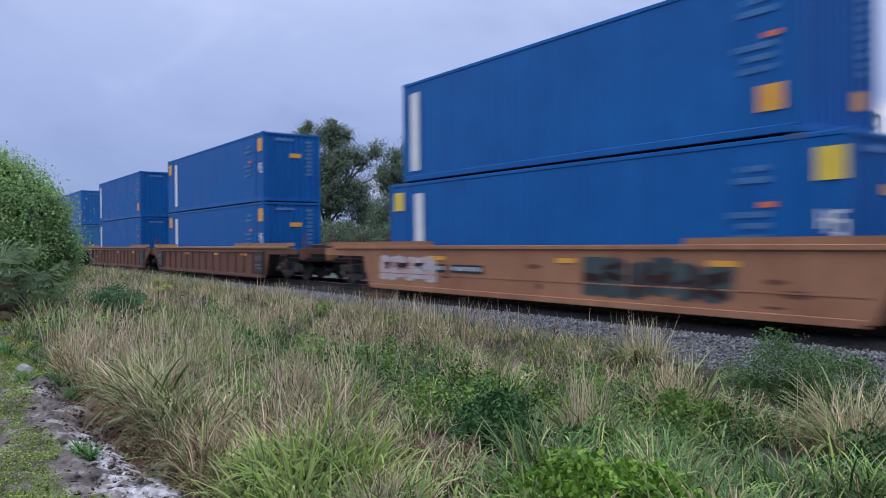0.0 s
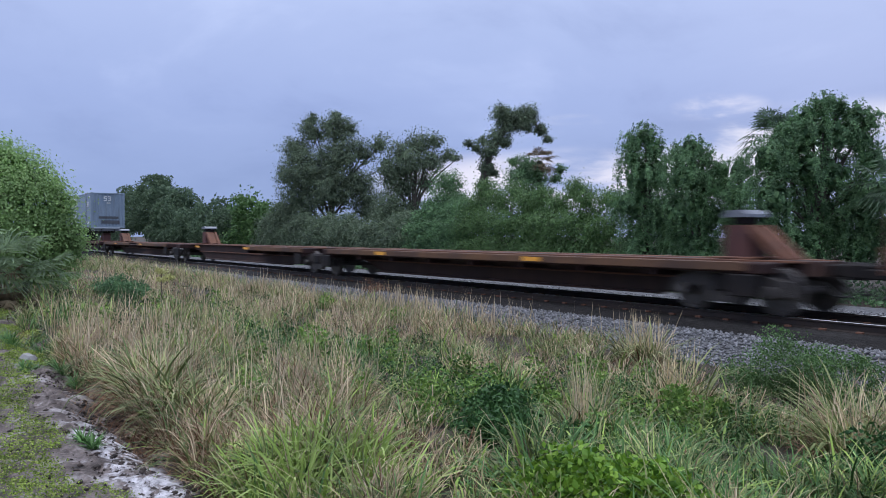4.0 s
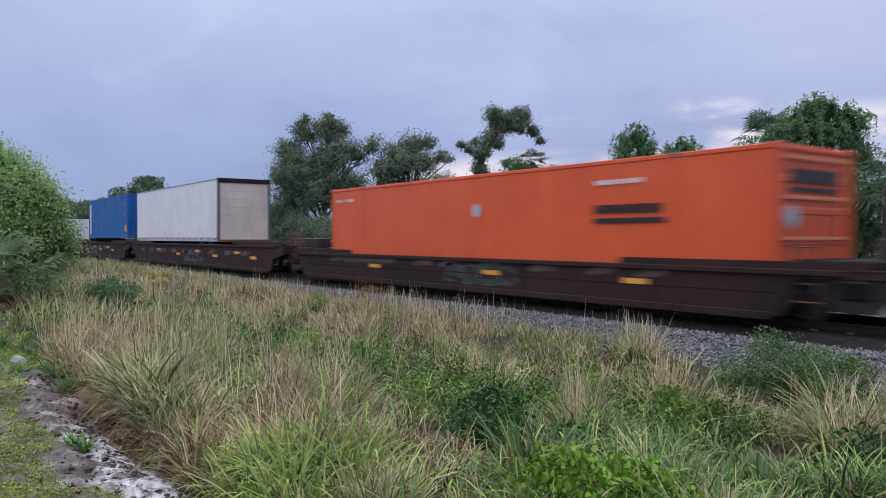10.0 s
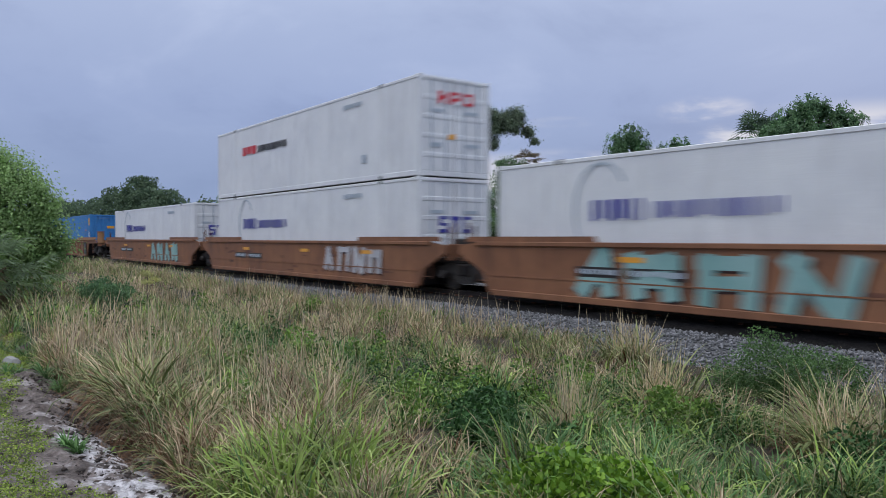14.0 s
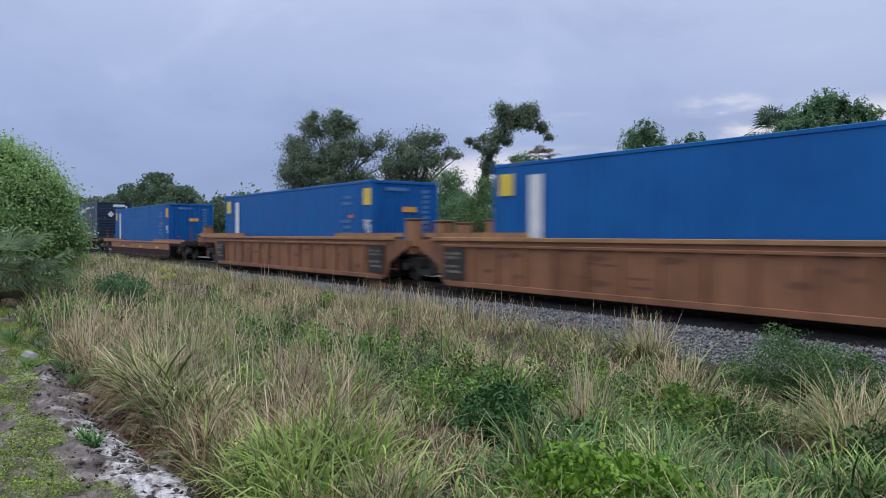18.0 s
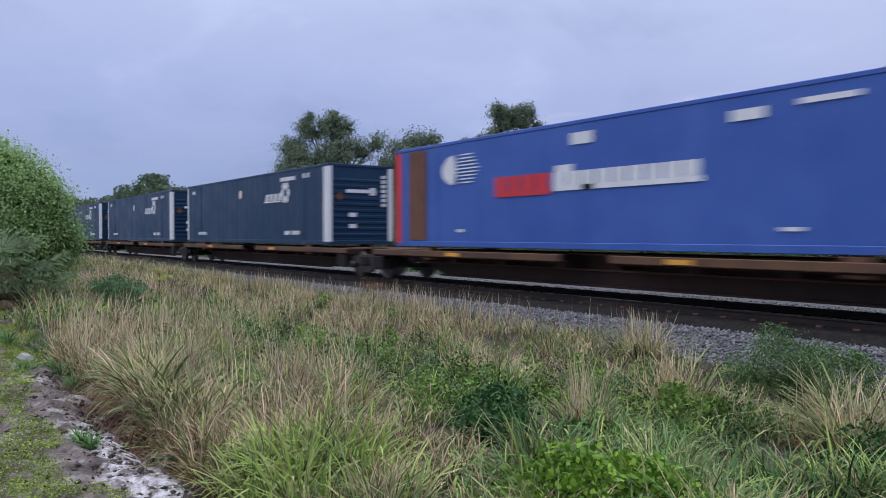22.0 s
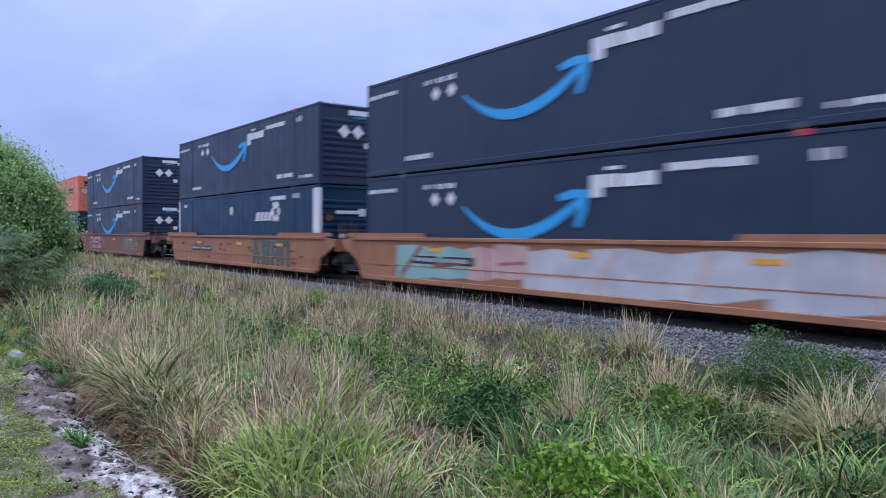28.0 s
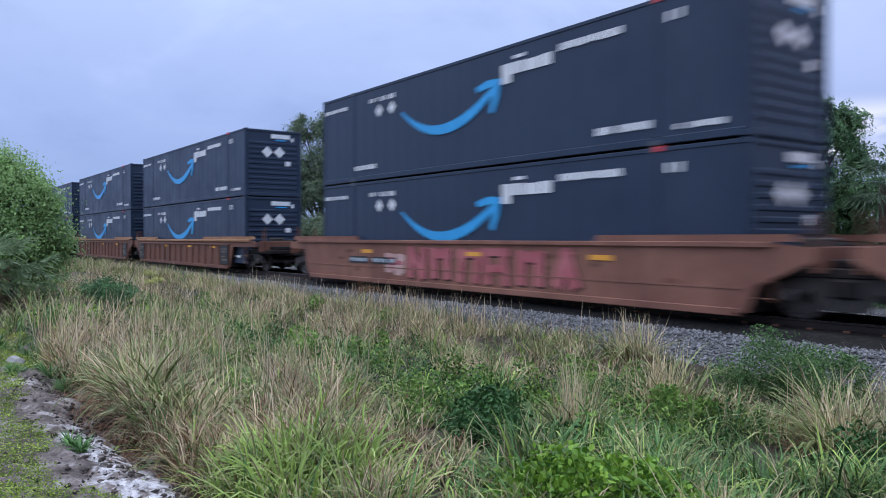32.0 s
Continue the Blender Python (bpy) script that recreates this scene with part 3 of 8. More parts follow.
    link(b.outputs[0], bsdf.inputs["Normal"])
    ob = new("ground", cloud_mesh("ground", np.stack([X, Y, Z], -1).reshape(-1, 3), F, m))
    tagged(ob, "damp sandy soil with a washed-out path beside rough grass", "ground", kind="structure")
    ob.data.polygons.foreach_set("use_smooth", [True] * len(ob.data.polygons))


build_ground()

# ---- the track ----


def build_track():
    bed = thing("ballast", "grey crushed stone bed under the railway track", "ballast", kind="structure")
    s = Solid()
    top, foot = RAIL - 0.195, -0.55
    s.plate([(MID - 3.1, foot), (MID - 2.75, -0.42), (MID - 1.85, RAIL - 0.36), (MID - 1.35, RAIL - 0.30), (MID - 0.9, RAIL - 0.23), (MID - 0.6, top), (MID + 1.2, top), (MID + 1.75, top - 0.02), (MID + 6.2, -0.14), (MID + 7.4, foot)], -1200, 800)
    part("bed", s, "ballast", bed)
    # added strip: the dark band of shade beside the rail, as black stone
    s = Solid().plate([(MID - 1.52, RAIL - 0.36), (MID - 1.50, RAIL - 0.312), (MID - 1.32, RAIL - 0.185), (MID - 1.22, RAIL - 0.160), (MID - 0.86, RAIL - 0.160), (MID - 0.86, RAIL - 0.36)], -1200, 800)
    part("shade_strip", s, "rail_shade", bed, "black stone strip standing in for the shade beside the rail")
    # loose stones where the camera is near
    rng = np.random.default_rng(11)
    n = 52000
    x = 6 - rng.random(n) ** 1.45 * 58
    y = np.where(rng.random(n) < 0.72, rng.uniform(MID - 3.05, MID - 1.40, n), rng.uniform(MID - 0.62, MID + 4.2, n))
    z = np.interp(y, [MID - 3.1, MID - 2.75, MID - 1.85, MID - 1.35, MID - 0.9, MID - 0.6, MID + 1.2, MID + 1.75, MID + 6.2], [foot, -0.42, RAIL - 0.36, RAIL - 0.30, RAIL - 0.23, top, top, top - 0.02, -0.14])
    r = rng.uniform(0.020, 0.042, n)
    base = np.array([(1, 0, 0), (-1, 0, 0), (0, 1, 0), (0, -1, 0), (0, 0, 1), (0, 0, -1)], float)
    tri = np.array([(0, 2, 4), (2, 1, 4), (1, 3, 4), (3, 0, 4), (2, 0, 5), (1, 2, 5), (3, 1, 5), (0, 3, 5)])
    jit = base[None] * rng.uniform(0.65, 1.25, (n, 6, 1)) + rng.normal(0, 0.22, (n, 6, 3))
    a = rng.uniform(0, 6.28, n)
    ca, sa = np.cos(a)[:, None], np.sin(a)[:, None]
    vx = jit[..., 0] * ca - jit[..., 1] * sa
    vy = jit[..., 0] * sa + jit[..., 1] * ca
    V = np.stack([vx, vy, jit[..., 2] * 0.8], -1) * r[:, None, None] + np.stack([x, y, z + r * 0.35], -1)[:, None]
    F = (tri[None] + 6 * np.arange(n)[:, None, None]).reshape(-1, 3)
    ob = new("stones", cloud_mesh("stones", V.reshape(-1, 3), F, M["stone"]))
    ob.parent = bed
    tagged(ob, "loose broken grey stones", kind="stuff")
    track = thing("railway_track", "straight dark steel rails on concrete sleepers in ballast", "railway track", kind="structure")
    for side in (-1, 1):
        c = MID + side * 0.755
        s = Solid()
        s.plate([(c - 0.075, RAIL - 0.170), (c + 0.075, RAIL - 0.170), (c + 0.075, RAIL - 0.158), (c + 0.012, RAIL - 0.135), (c + 0.010, RAIL - 0.045), (c + 0.036, RAIL - 0.035),
                 (c + 0.036, RAIL - 0.008), (c - 0.036, RAIL - 0.008), (c - 0.036, RAIL - 0.035), (c - 0.010, RAIL - 0.045), (c - 0.012, RAIL - 0.135), (c - 0.075, RAIL - 0.158)], -1200, 800)
        rail = part("rail", s, "rail", track)
        part("running_surface", Solid().plate([(c - 0.034, RAIL - 0.007), (c + 0.034, RAIL - 0.007), (c + 0.028, RAIL), (c - 0.028, RAIL)], -1200, 800), "tread", rail, "polished top of the rail")
    s = Solid()
    zt = RAIL - 0.172
    s.plate([(MID - 1.28, zt - 0.20), (MID - 1.25, zt - 0.03), (MID - 1.22, zt), (MID - 0.45, zt), (MID - 0.35, zt - 0.03), (MID + 0.35, zt - 0.03), (MID + 0.45, zt), (MID + 1.22, zt), (MID + 1.25, zt - 0.03),
             (MID + 1.28, zt - 0.20)], -0.13, 0.13)
    tie = s.data("tie", "tie")
    s = Solid()
    for c in (MID - 0.755, MID + 0.755):
        for d in (-1, 1):
            s.box(-0.06, 0.06, c + d * 0.11 - 0.035, c + d * 0.11 + 0.035, zt, zt + 0.045, 0.01)
    clip = s.data("clip", "rust")
    for i in range(290):
        o = new("tie", tie)
        o.parent = track
        o.location = (8 - 0.61 * i, 0, 0)
        if i < 110:
            k = new("clip", clip)
            k.parent = o


build_track()

# ---- plants ----
LEAF = {
    "vine": leafy("vine_leaves", [(0.068, 0.142, 0.072), (0.110, 0.208, 0.102), (0.165, 0.285, 0.135)], 0.55, 0.35, contrast=0.42),
    "palm_deep": leafy("deep_green_palm_fronds", [(0.075, 0.125, 0.080), (0.115, 0.180, 0.110), (0.165, 0.240, 0.150)], 0.5, 0.3),
    "fresh": leafy("pale_fresh_leaves", [(0.17, 0.28, 0.10), (0.26, 0.40, 0.15), (0.36, 0.51, 0.22)], 0.5, 0.45),
    "oak": leafy("dull_tree_leaves", [(0.085, 0.125, 0.085), (0.120, 0.165, 0.108), (0.165, 0.215, 0.140)], 0.6, contrast=0.4),
    "shrub": leafy("fresh_shrub_leaves", [(0.06, 0.125, 0.045), (0.10, 0.19, 0.065), (0.15, 0.25, 0.09)], 0.5),
    "far": leafy("distant_leaves", [(0.065, 0.105, 0.065), (0.09, 0.14, 0.085), (0.125, 0.18, 0.105)], 0.7),
    "palm": leafy("palm_fronds", [(0.17, 0.25, 0.15), (0.27, 0.37, 0.22), (0.40, 0.50, 0.33)], 0.4, 0.5),
    "palm_dry": leafy("dry_palm_fronds", [(0.16, 0.12, 0.075), (0.22, 0.17, 0.11)], 0.8),
    "green": leafy("green_grass", [(0.042, 0.098, 0.030), (0.078, 0.165, 0.054), (0.140, 0.245, 0.095)], 0.45, 0.14, spec=0.14, contrast=0.42),
    "lime": leafy("bright_grass", [(0.21, 0.31, 0.065), (0.31, 0.43, 0.105), (0.44, 0.53, 0.20)], 0.45, 0.3, spec=0.14, contrast=0.30),
    "tan": leafy("dry_grass", [(0.29, 0.205, 0.140), (0.47, 0.360, 0.255), (0.64, 0.520, 0.390)], 0.65, 0.18, spec=0.14, contrast=0.36),
    "rusty": leafy("rusty_dead_grass", [(0.095, 0.048, 0.030), (0.20, 0.110, 0.072), (0.35, 0.225, 0.155)], 0.75, 0.2, spec=0.12, contrast=0.36),
    "stalk": leafy("pale_seed_stalks", [(0.440, 0.330, 0.204), (0.605, 0.484, 0.336), (0.682, 0.572, 0.456)], 0.7, 0.2, spec=0.16, contrast=0.42),
    # near-black olive: the shade between the clumps is put into these blades
    "soil_grass": leafy("short_darkened_grass", [(0.016, 0.024, 0.008), (0.036, 0.046, 0.014), (0.058, 0.050, 0.022)], 0.6, 0.1, spec=0.16, contrast=0.42),
    "olive": leafy("olive_grass", [(0.090, 0.120, 0.044), (0.180, 0.215, 0.090), (0.310, 0.325, 0.155)], 0.5, 0.12, spec=0.14, contrast=0.40),
    "fern": leafy("feathery_weed_leaves", [(0.018, 0.050, 0.016), (0.038, 0.098, 0.030), (0.072, 0.150, 0.050)], 0.5, 0.12, spec=0.16, contrast=0.42),
    "weed": leafy("low_weed_leaves", [(0.067, 0.133, 0.033), (0.133, 0.237, 0.052), (0.237, 0.351, 0.091)], 0.5, spec=0.16, contrast=0.42),
    "mat": leafy("creeping_weed_leaves", [(0.10, 0.16, 0.035), (0.21, 0.29, 0.06), (0.37, 0.43, 0.12)], 0.6, 0.2, spec=0.1, contrast=0.35),
    "bright": leafy("bright_broad_leaves", [(0.050, 0.120, 0.014), (0.120, 0.240, 0.022), (0.235, 0.380, 0.045)], 0.5, 0.25, contrast=0.3),
    "bloom": leafy("pale_yellow_blooms", [(0.45, 0.45, 0.16), (0.58, 0.56, 0.28)], 0.6),
}


def blades(rng, x, y, length, width, th0, th1, aim=None, z=None, droop=1.05):
    """Grass blades as arched strips: each leaves the ground th0 off the vertical and ends th1 off it, curving over towards aim."""
    n = len(x)
    z = ground_height(x, y) - 0.02 if z is None else z
    a = rng.uniform(0, 6.283, n) if aim is None else aim
    dx, dy = np.cos(a), np.sin(a)
    face = a + rng.normal(1.57, 0.55, n)
    px, py = np.cos(face), np.sin(face)
    cx, cy, cz = x.copy(), y.copy(), z.copy()
    rows, last = [], 0.0
    for t, w in ((0.0, 0.7), (0.3, 1.0), (0.58, 0.95), (0.82, 0.6), (1.0, 0.0)):
        th = th0 + (th1 - th0) * ((t + last) / 2) ** droop
        cx, cy, cz = cx + dx * np.sin(th) * length * (t - last), cy + dy * np.sin(th) * length * (t - last), cz + np.cos(th) * length * (t - last)
        last = t
        hw = width * w * 0.5
        if w > 0:
            rows += [np.stack([cx - px * hw, cy - py * hw, cz], -1), np.stack([cx + px * hw, cy + py * hw, cz], -1)]
        else:
            rows += [np.stack([cx, cy, cz], -1)]
    V = np.stack(rows, 1)                       # n, 9, 3
    F = np.array([(0, 1, 3), (0, 3, 2), (2, 3, 5), (2, 5, 4), (4, 5, 7), (4, 7, 6), (6, 7, 8)])
    return V.reshape(-1, 3), (F[None] + 9 * np.arange(n)[:, None, None]).reshape(-1, 3)


def stuff(name, V, F, mat, label, category="grass"):
    ob = new(name, cloud_mesh(name, V, F, mat))
    return tagged(ob, label, category, kind="stuff")


def patches(x, y, spots):
    """How far points lie inside soft patches (x, y, radius) or (x, y, radius x, radius y)."""
    w = np.zeros_like(x)
    for spot in spots:
        w = np.maximum(w, np.exp(-((x - spot[0]) / spot[2]) ** 2 - ((y - spot[1]) / spot[-1]) ** 2))
    return w


def lumps(x, y, s=1.0, seed=0.0):
    return 0.5 + 0.25 * (np.sin(x * 1.7 * s + seed) * np.sin(y * 2.3 * s + seed * 1.7) + np.sin(x * 0.63 * s + y * 1.1 * s + seed * 2.1))


TANS = [(-36.2, 8.5, 5.0), (-22.0, 7.8, 2.3), (-25.4, 10.1, 2.9), (-12.5, 3.0, 1.5), (-10.6, 2.1, 0.8), (-13.7, 7.4, 2.0), (-17.6, 10.8, 1.6), (-7.6, 3.7, 0.7), (-5.9, 2.3, 0.4), (-5.2, 3.5, 0.5), (-6.2, 3.9, 0.6),
        (-7.1, 8.2, 0.7), (-8.3, 6.7, 0.7), (-3.2, 6.1, 0.55), (-29, 9.6, 3.0), (-45, 8.0, 8.0)]
RUSTS = [(-8.5, 1.9, 0.7), (-7.0, 1.8, 0.55), (-6.1, 1.8, 0.35), (-5.0, 2.8, 0.45), (-4.5, 2.8, 0.35), (-5.2, 6.8, 0.5), (-3.0, 5.9, 0.55), (-3.8, 3.1, 0.2), (-14.5, 6.3, 1.0), (-10.4, 2.4, 0.7)]
OLIVES = [(-17.0, 2.4, 2.3), (-10.1, 2.8, 1.4), (-14.0, 5.2, 1.9), (-7.8, 2.9, 0.8), (-10.6, 7.3, 1.2), (-15.5, 4.8, 1.9), (-8.2, 9.6, 0.8), (-6.1, 3.2, 0.5)]
GREENS = [(-9.1, 5.6, 1.15), (-11.8, 5.4, 1.2), (-6.7, 5.1, 1.0), (-7.1, 4.0, 0.65), (-5.6, 6.1, 1.0), (-4.0, 4.9, 0.75), (-4.1, 6.2, 0.8), (-3.1, 4.7, 0.7), (-5.4, 4.2, 0.65), (-2.4, 5.2, 0.5), (-14.2, 1.7, 1.2), (-21.4, 6.7, 1.9), (-3.0, 3.8, 0.8),
          (-6.6, 7.4, 0.9)]
LIMES = [(-4.45, 2.05, 0.36), (-4.2, 1.9, 0.28), (-4.2, 2.35, 0.26)]
DARKS = [(-5.1, 4.2, 0.60), (-4.6, 4.0, 0.48), (-19.5, 4.7, 1.5), (-3.5, 6.0, 0.62), (-3.2, 5.5, 0.40), (-2.6, 5.6, 0.3), (-5.9, 5.4, 0.40), (-7.7, 5.6, 0.40), (-5.6, 3.2, 0.20), (-6.4, 9.1, 0.45), (-10.6, 2.0, 0.35), (-7.9, 2.6, 0.25)]


def bare_spots():
    """Small bare hollows scattered through the field."""
    r2 = random.Random(12)
    out = []
    for _ in range(110):
        r, bear = 3.2 * (16 / 3.2) ** r2.random(), r2.uniform(0.16, 1.2)
        out.append((-r * math.cos(bear), r * math.sin(bear), r2.uniform(0.10, 0.22) * (0.7 + 0.05 * r), r2.uniform(0.10, 0.22) * (0.7 + 0.07 * r)))
    return out


HOLLOWS = bare_spots()


def field_points(rng, n, near=3.0, far=62.0, y0=1.66, y1=10.0):
    """Roots over the field as one standing by the path sees it: as many near as far, by bearing and distance."""
    r = near * (far / near) ** rng.random(n)
    b = rng.uniform(radians(2.0), radians(76.0), n)
    x, y = -r * np.cos(b), r * np.sin(b)
    edge = y0 + 0.10 * np.sin(x * 1.3) + 0.06 * np.sin(x * 3.1)
    back = y1 + 0.3 * np.sin(x * 0.8) + 0.2 * np.sin(x * 2.3) + 1.1 * smooth01((-x - 11.5) / 3.0)
    k = (y > edge) & (y < back) & (x < -0.6) & (rng.random(n) > 1.25 * patches(x, y, DARKS + HOLLOWS))
    return x[k], y[k], r[k]


def tussocks(rng, name, label, mat, x, y, reach, n, length, width, th0, th1, spread=0.9):
    """Clumps of arched blades: arrays of middles, radii, blade counts and lengths; the blades lean out of the middle."""
    root = np.repeat(np.arange(len(x)), n)
    k = len(root)
    a = rng.uniform(0, 6.283, k)
    f = np.sqrt(rng.random(k))
    bx, by = x[root] + np.cos(a) * f * reach[root], y[root] + np.sin(a) * f * reach[root]
    by = np.maximum(by, np.minimum(y[root], 1.6))
    t0 = th0 * rng.uniform(0.2, 1.3, k) * (0.35 + 0.9 * f)
    V, F = blades(rng, bx, by, length[root] * rng.uniform(0.35, 1.15, k), width[root] * rng.uniform(0.55, 1.4, k), t0, t0 + th1 * rng.uniform(0.35, 1.3, k), a + rng.normal(0, spread, k))
    stuff(name, V, F, LEAF[mat], label)


SORTS = ("tan", "rusty", "olive", "green", "lime")
BLADE = {"tan": ("dry_grass", "dry tan grass standing and bending over in clumps", 0.0088), "rusty": ("dead_grass", "dead reddish-brown grass at the foot of the clumps", 0.0092),
         "olive": ("mixed_grass", "rough olive grass in tangled clumps", 0.0115), "green": ("green_grass", "green grass arching over in dense clumps", 0.0135), "lime": ("bright_grass", "bright lime-green grass with broad arching blades", 0.0180)}
# what a clump of each sort is made of, sort by sort
MIX = np.array([(0.58, 0.14, 0.20, 0.05, 0.03), (0.30, 0.50, 0.15, 0.04, 0.01), (0.17, 0.07, 0.56, 0.13, 0.07), (0.06, 0.04, 0.27, 0.53, 0.10), (0.06, 0.02, 0.14, 0.05, 0.73)])


def mixed_field(rng, x, y, sort, size, count, lean=None):
    """Clumps of mixed blades: each blade takes its sort out of its clump's mix; the blades stand up and droop at their tips."""
    r = np.hypot(x, y)
    n = np.maximum((count * size).astype(int), 8)
    root = np.repeat(np.arange(len(x)), n)
    k = len(root)
    kind = (rng.random(k)[:, None] > np.cumsum(MIX[sort[root]], 1)).sum(1).clip(0, 4)
    a = rng.uniform(0, 6.283, k)
    f = np.sqrt(rng.random(k))
    reach = 0.12 * size * (0.8 + 0.06 * r)
    bx, by = x[root] + np.cos(a) * f * reach[root], y[root] + np.sin(a) * f * reach[root]
    by = np.maximum(by, np.minimum(y[root], 1.6))
    tall = np.array([0.46, 0.36, 0.46, 0.46, 0.46])[kind] * size[root] * (0.3 + 0.85 * rng.random(k) ** 0.7)
    t0 = rng.uniform(0.0, 0.80, k) * (0.3 + 0.9 * f) + (rng.random(k) < 0.12) * rng.uniform(0.3, 0.9, k)
    t1 = t0 + np.array([1.6, 1.9, 2.1, 2.5, 2.4])[kind] * rng.uniform(0.25, 1.25, k)
    aim = a + rng.normal(0, 1.4, k) if lean is None else lean + rng.normal(0, 0.8, k)
    wide = np.array([BLADE[s][2] for s in SORTS])[kind] * rng.uniform(0.6, 1.35, k) * (0.72 + 0.028 * r[root])
    for i, s in enumerate(SORTS):
        q = kind == i
        V, F = blades(rng, bx[q], by[q], tall[q], wide[q], t0[q], t1[q], aim[q], droop=1.7)
        stuff(BLADE[s][0], V, F, LEAF[s], BLADE[s][1])


def build_grass():
    rng = np.random.default_rng(5)
    dead = BLADE["rusty"][1]
    x, y, r = field_points(rng, 6900)
    m = len(x)
    score = np.stack([1.25 * patches(x, y, TANS) + 0.35 * (lumps(x, y, 2.1, 1.2) - 0.5) + 0.28 + 0.25 * patches(x, y, [(-10.0, 3.2, 6.0, 2.4)]) - 0.22 * patches(x, y, [(-3.6, 4.8, 2.2, 2.2)]), 1.25 * patches(x, y, RUSTS) + 0.08 + 0.25 * patches(x, y, [(-9.0, 2.0, 4.5, 0.9)]), 0.95 * patches(x, y, OLIVES) + 0.35 * (lumps(x, y, 2.7, 5.9) - 0.5) + 0.26,
                      1.45 * patches(x, y, GREENS) + 0.35 * (lumps(x, y, 2.3, 3.9) - 0.5) + 0.02 + 0.42 * patches(x, y, [(-4.0, 5.0, 2.6, 2.4)]), 2.0 * patches(x, y, LIMES) - 0.15], 1)
    sort = np.argmax(score + rng.normal(0, 0.15, score.shape), 1)
    size = rng.uniform(0.55, 1.25, m) * (0.55 + 0.80 * lumps(x, y, 2.6, 4.4)) * (1 - 0.6 * patches(x, y, DARKS))
    size *= np.where((y > 7.8) & (x > -10), 0.75, 1.0) * np.where(x < -13, 1.15, 1.0) * (0.75 + 0.25 * smooth01((y - 1.5) / 0.8))
    mixed_field(rng, x, y, sort, size, 36)
    # the cut edge along the path, where dead stems hang over the washed ground
    n = 240
    x = -4.5 * (12.0 / 4.5) ** rng.random(n)
    y = 1.70 + rng.random(n) ** 1.5 * 0.30 + 0.10 * np.sin(x * 1.3)
    mixed_field(rng, x, y, np.where(x > -4.9, np.where(rng.random(n) < 0.6, 4, 2), np.where(rng.random(n) < 0.72, 1, np.where(rng.random(n) < 0.7, 0, 2))), rng.uniform(0.65, 1.05, n), 40)
    # taller growth along the foot of the ballast, lower where it nears
    n = 620
    x, y = -9.5 * (62 / 9.5) ** rng.random(n), rng.uniform(9.7, 11.2, n)
    keep = lumps(x, y, 1.4, 0.4) + rng.normal(0, 0.15, n) > 0.40
    x, y = x[keep], y[keep]
    mixed_field(rng, x, y, np.where(rng.random(len(x)) < 0.58, 0, 2), np.minimum(0.26 + 0.020 * np.abs(x), 1.05) / 0.52 * rng.uniform(0.7, 1.15, len(x)), 34)
    # the large single tussocks
    big = np.array([(-5.2, 6.7, 0.23, 1.12), (-4.95, 6.85, 0.16, 0.95), (-4.6, 4.75, 0.15, 0.72), (-3.15, 6.5, 0.30, 1.10), (-2.85, 6.9, 0.26, 1.10), (-3.45, 6.95, 0.22, 1.0), (-7.9, 9.6, 0.22, 0.92), (-8.4, 9.7, 0.2, 0.8),
                    (-7.9, 1.92, 0.22, 0.78), (-7.3, 1.86, 0.26, 0.82), (-6.7, 1.88, 0.26, 0.80), (-6.2, 1.98, 0.20, 0.70), (-8.6, 2.1, 0.24, 0.75), (-3.6, 9.4, 0.25, 0.85), (-2.9, 8.9, 0.25, 0.9)])
    bx, by, br, bh = big.T
    n = (420 * br).astype(int)
    w = 0.0105 * (0.8 + 0.03 * np.hypot(bx, by))
    tussocks(rng, "tan_tussock", "tall tan tussock with a dark matted foot", "tan", bx, by, br * 0.9, (n * 0.25).astype(int) + 10, bh * 0.94, w, 0.26, 1.6, 1.2)
    tussocks(rng, "olive_tussock", "olive blades in the tall tussocks", "olive", bx, by, br * 0.9, (n * 1.5).astype(int) + 20, bh * 0.95, w * 1.5, 0.36, 2.1, 1.0)
    tussocks(rng, "dead_grass", dead, "rusty", bx, by - 0.04, br * 1.15, (n * 1.5).astype(int) + 40, bh * 0.62, w * 1.1, 0.7, 2.2, 0.6)
    # short growth between them, its colour darkened to stand in for shade there
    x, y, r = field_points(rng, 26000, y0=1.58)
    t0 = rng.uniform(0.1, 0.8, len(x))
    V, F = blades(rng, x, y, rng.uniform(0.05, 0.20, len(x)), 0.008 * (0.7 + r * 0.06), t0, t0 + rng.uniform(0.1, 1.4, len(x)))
    stuff("short_grass", V, F, LEAF["soil_grass"], "short olive growth, darkened for the shade between the clumps")
    # feathery and leafy weeds in mounds
    for count, seed, mat, leaf, label, tall in ((360, 2.9, "fern", 0.026, "feathery dark green weeds in soft mounds", 0.56), (260, 6.1, "weed", 0.042, "light green leafy weeds in low mounds", 0.44)):
        x, y, r = field_points(rng, count * 3, far=34.0, y1=9.4)
        k = 1.0 * patches(x, y, GREENS) + 0.6 * (lumps(x, y, 1.9, seed) - 0.5) + rng.normal(0, 0.20, len(x)) > 0.36 + 0.9 * patches(x, y, [(-2.6, 4.2, 1.5, 2.0), (-3.4, 6.2, 1.0, 0.8)])
        x, y, r = x[k][:count], y[k][:count], r[k][:count]
        n = np.maximum((190 * rng.uniform(0.6, 1.3, len(x))).astype(int), 20)
        root = np.repeat(np.arange(len(x)), n)
        d = rng.normal(0, 1, (len(root), 3))
        d /= np.linalg.norm(d, axis=1)[:, None]
        d[:, 2] = np.abs(d[:, 2])
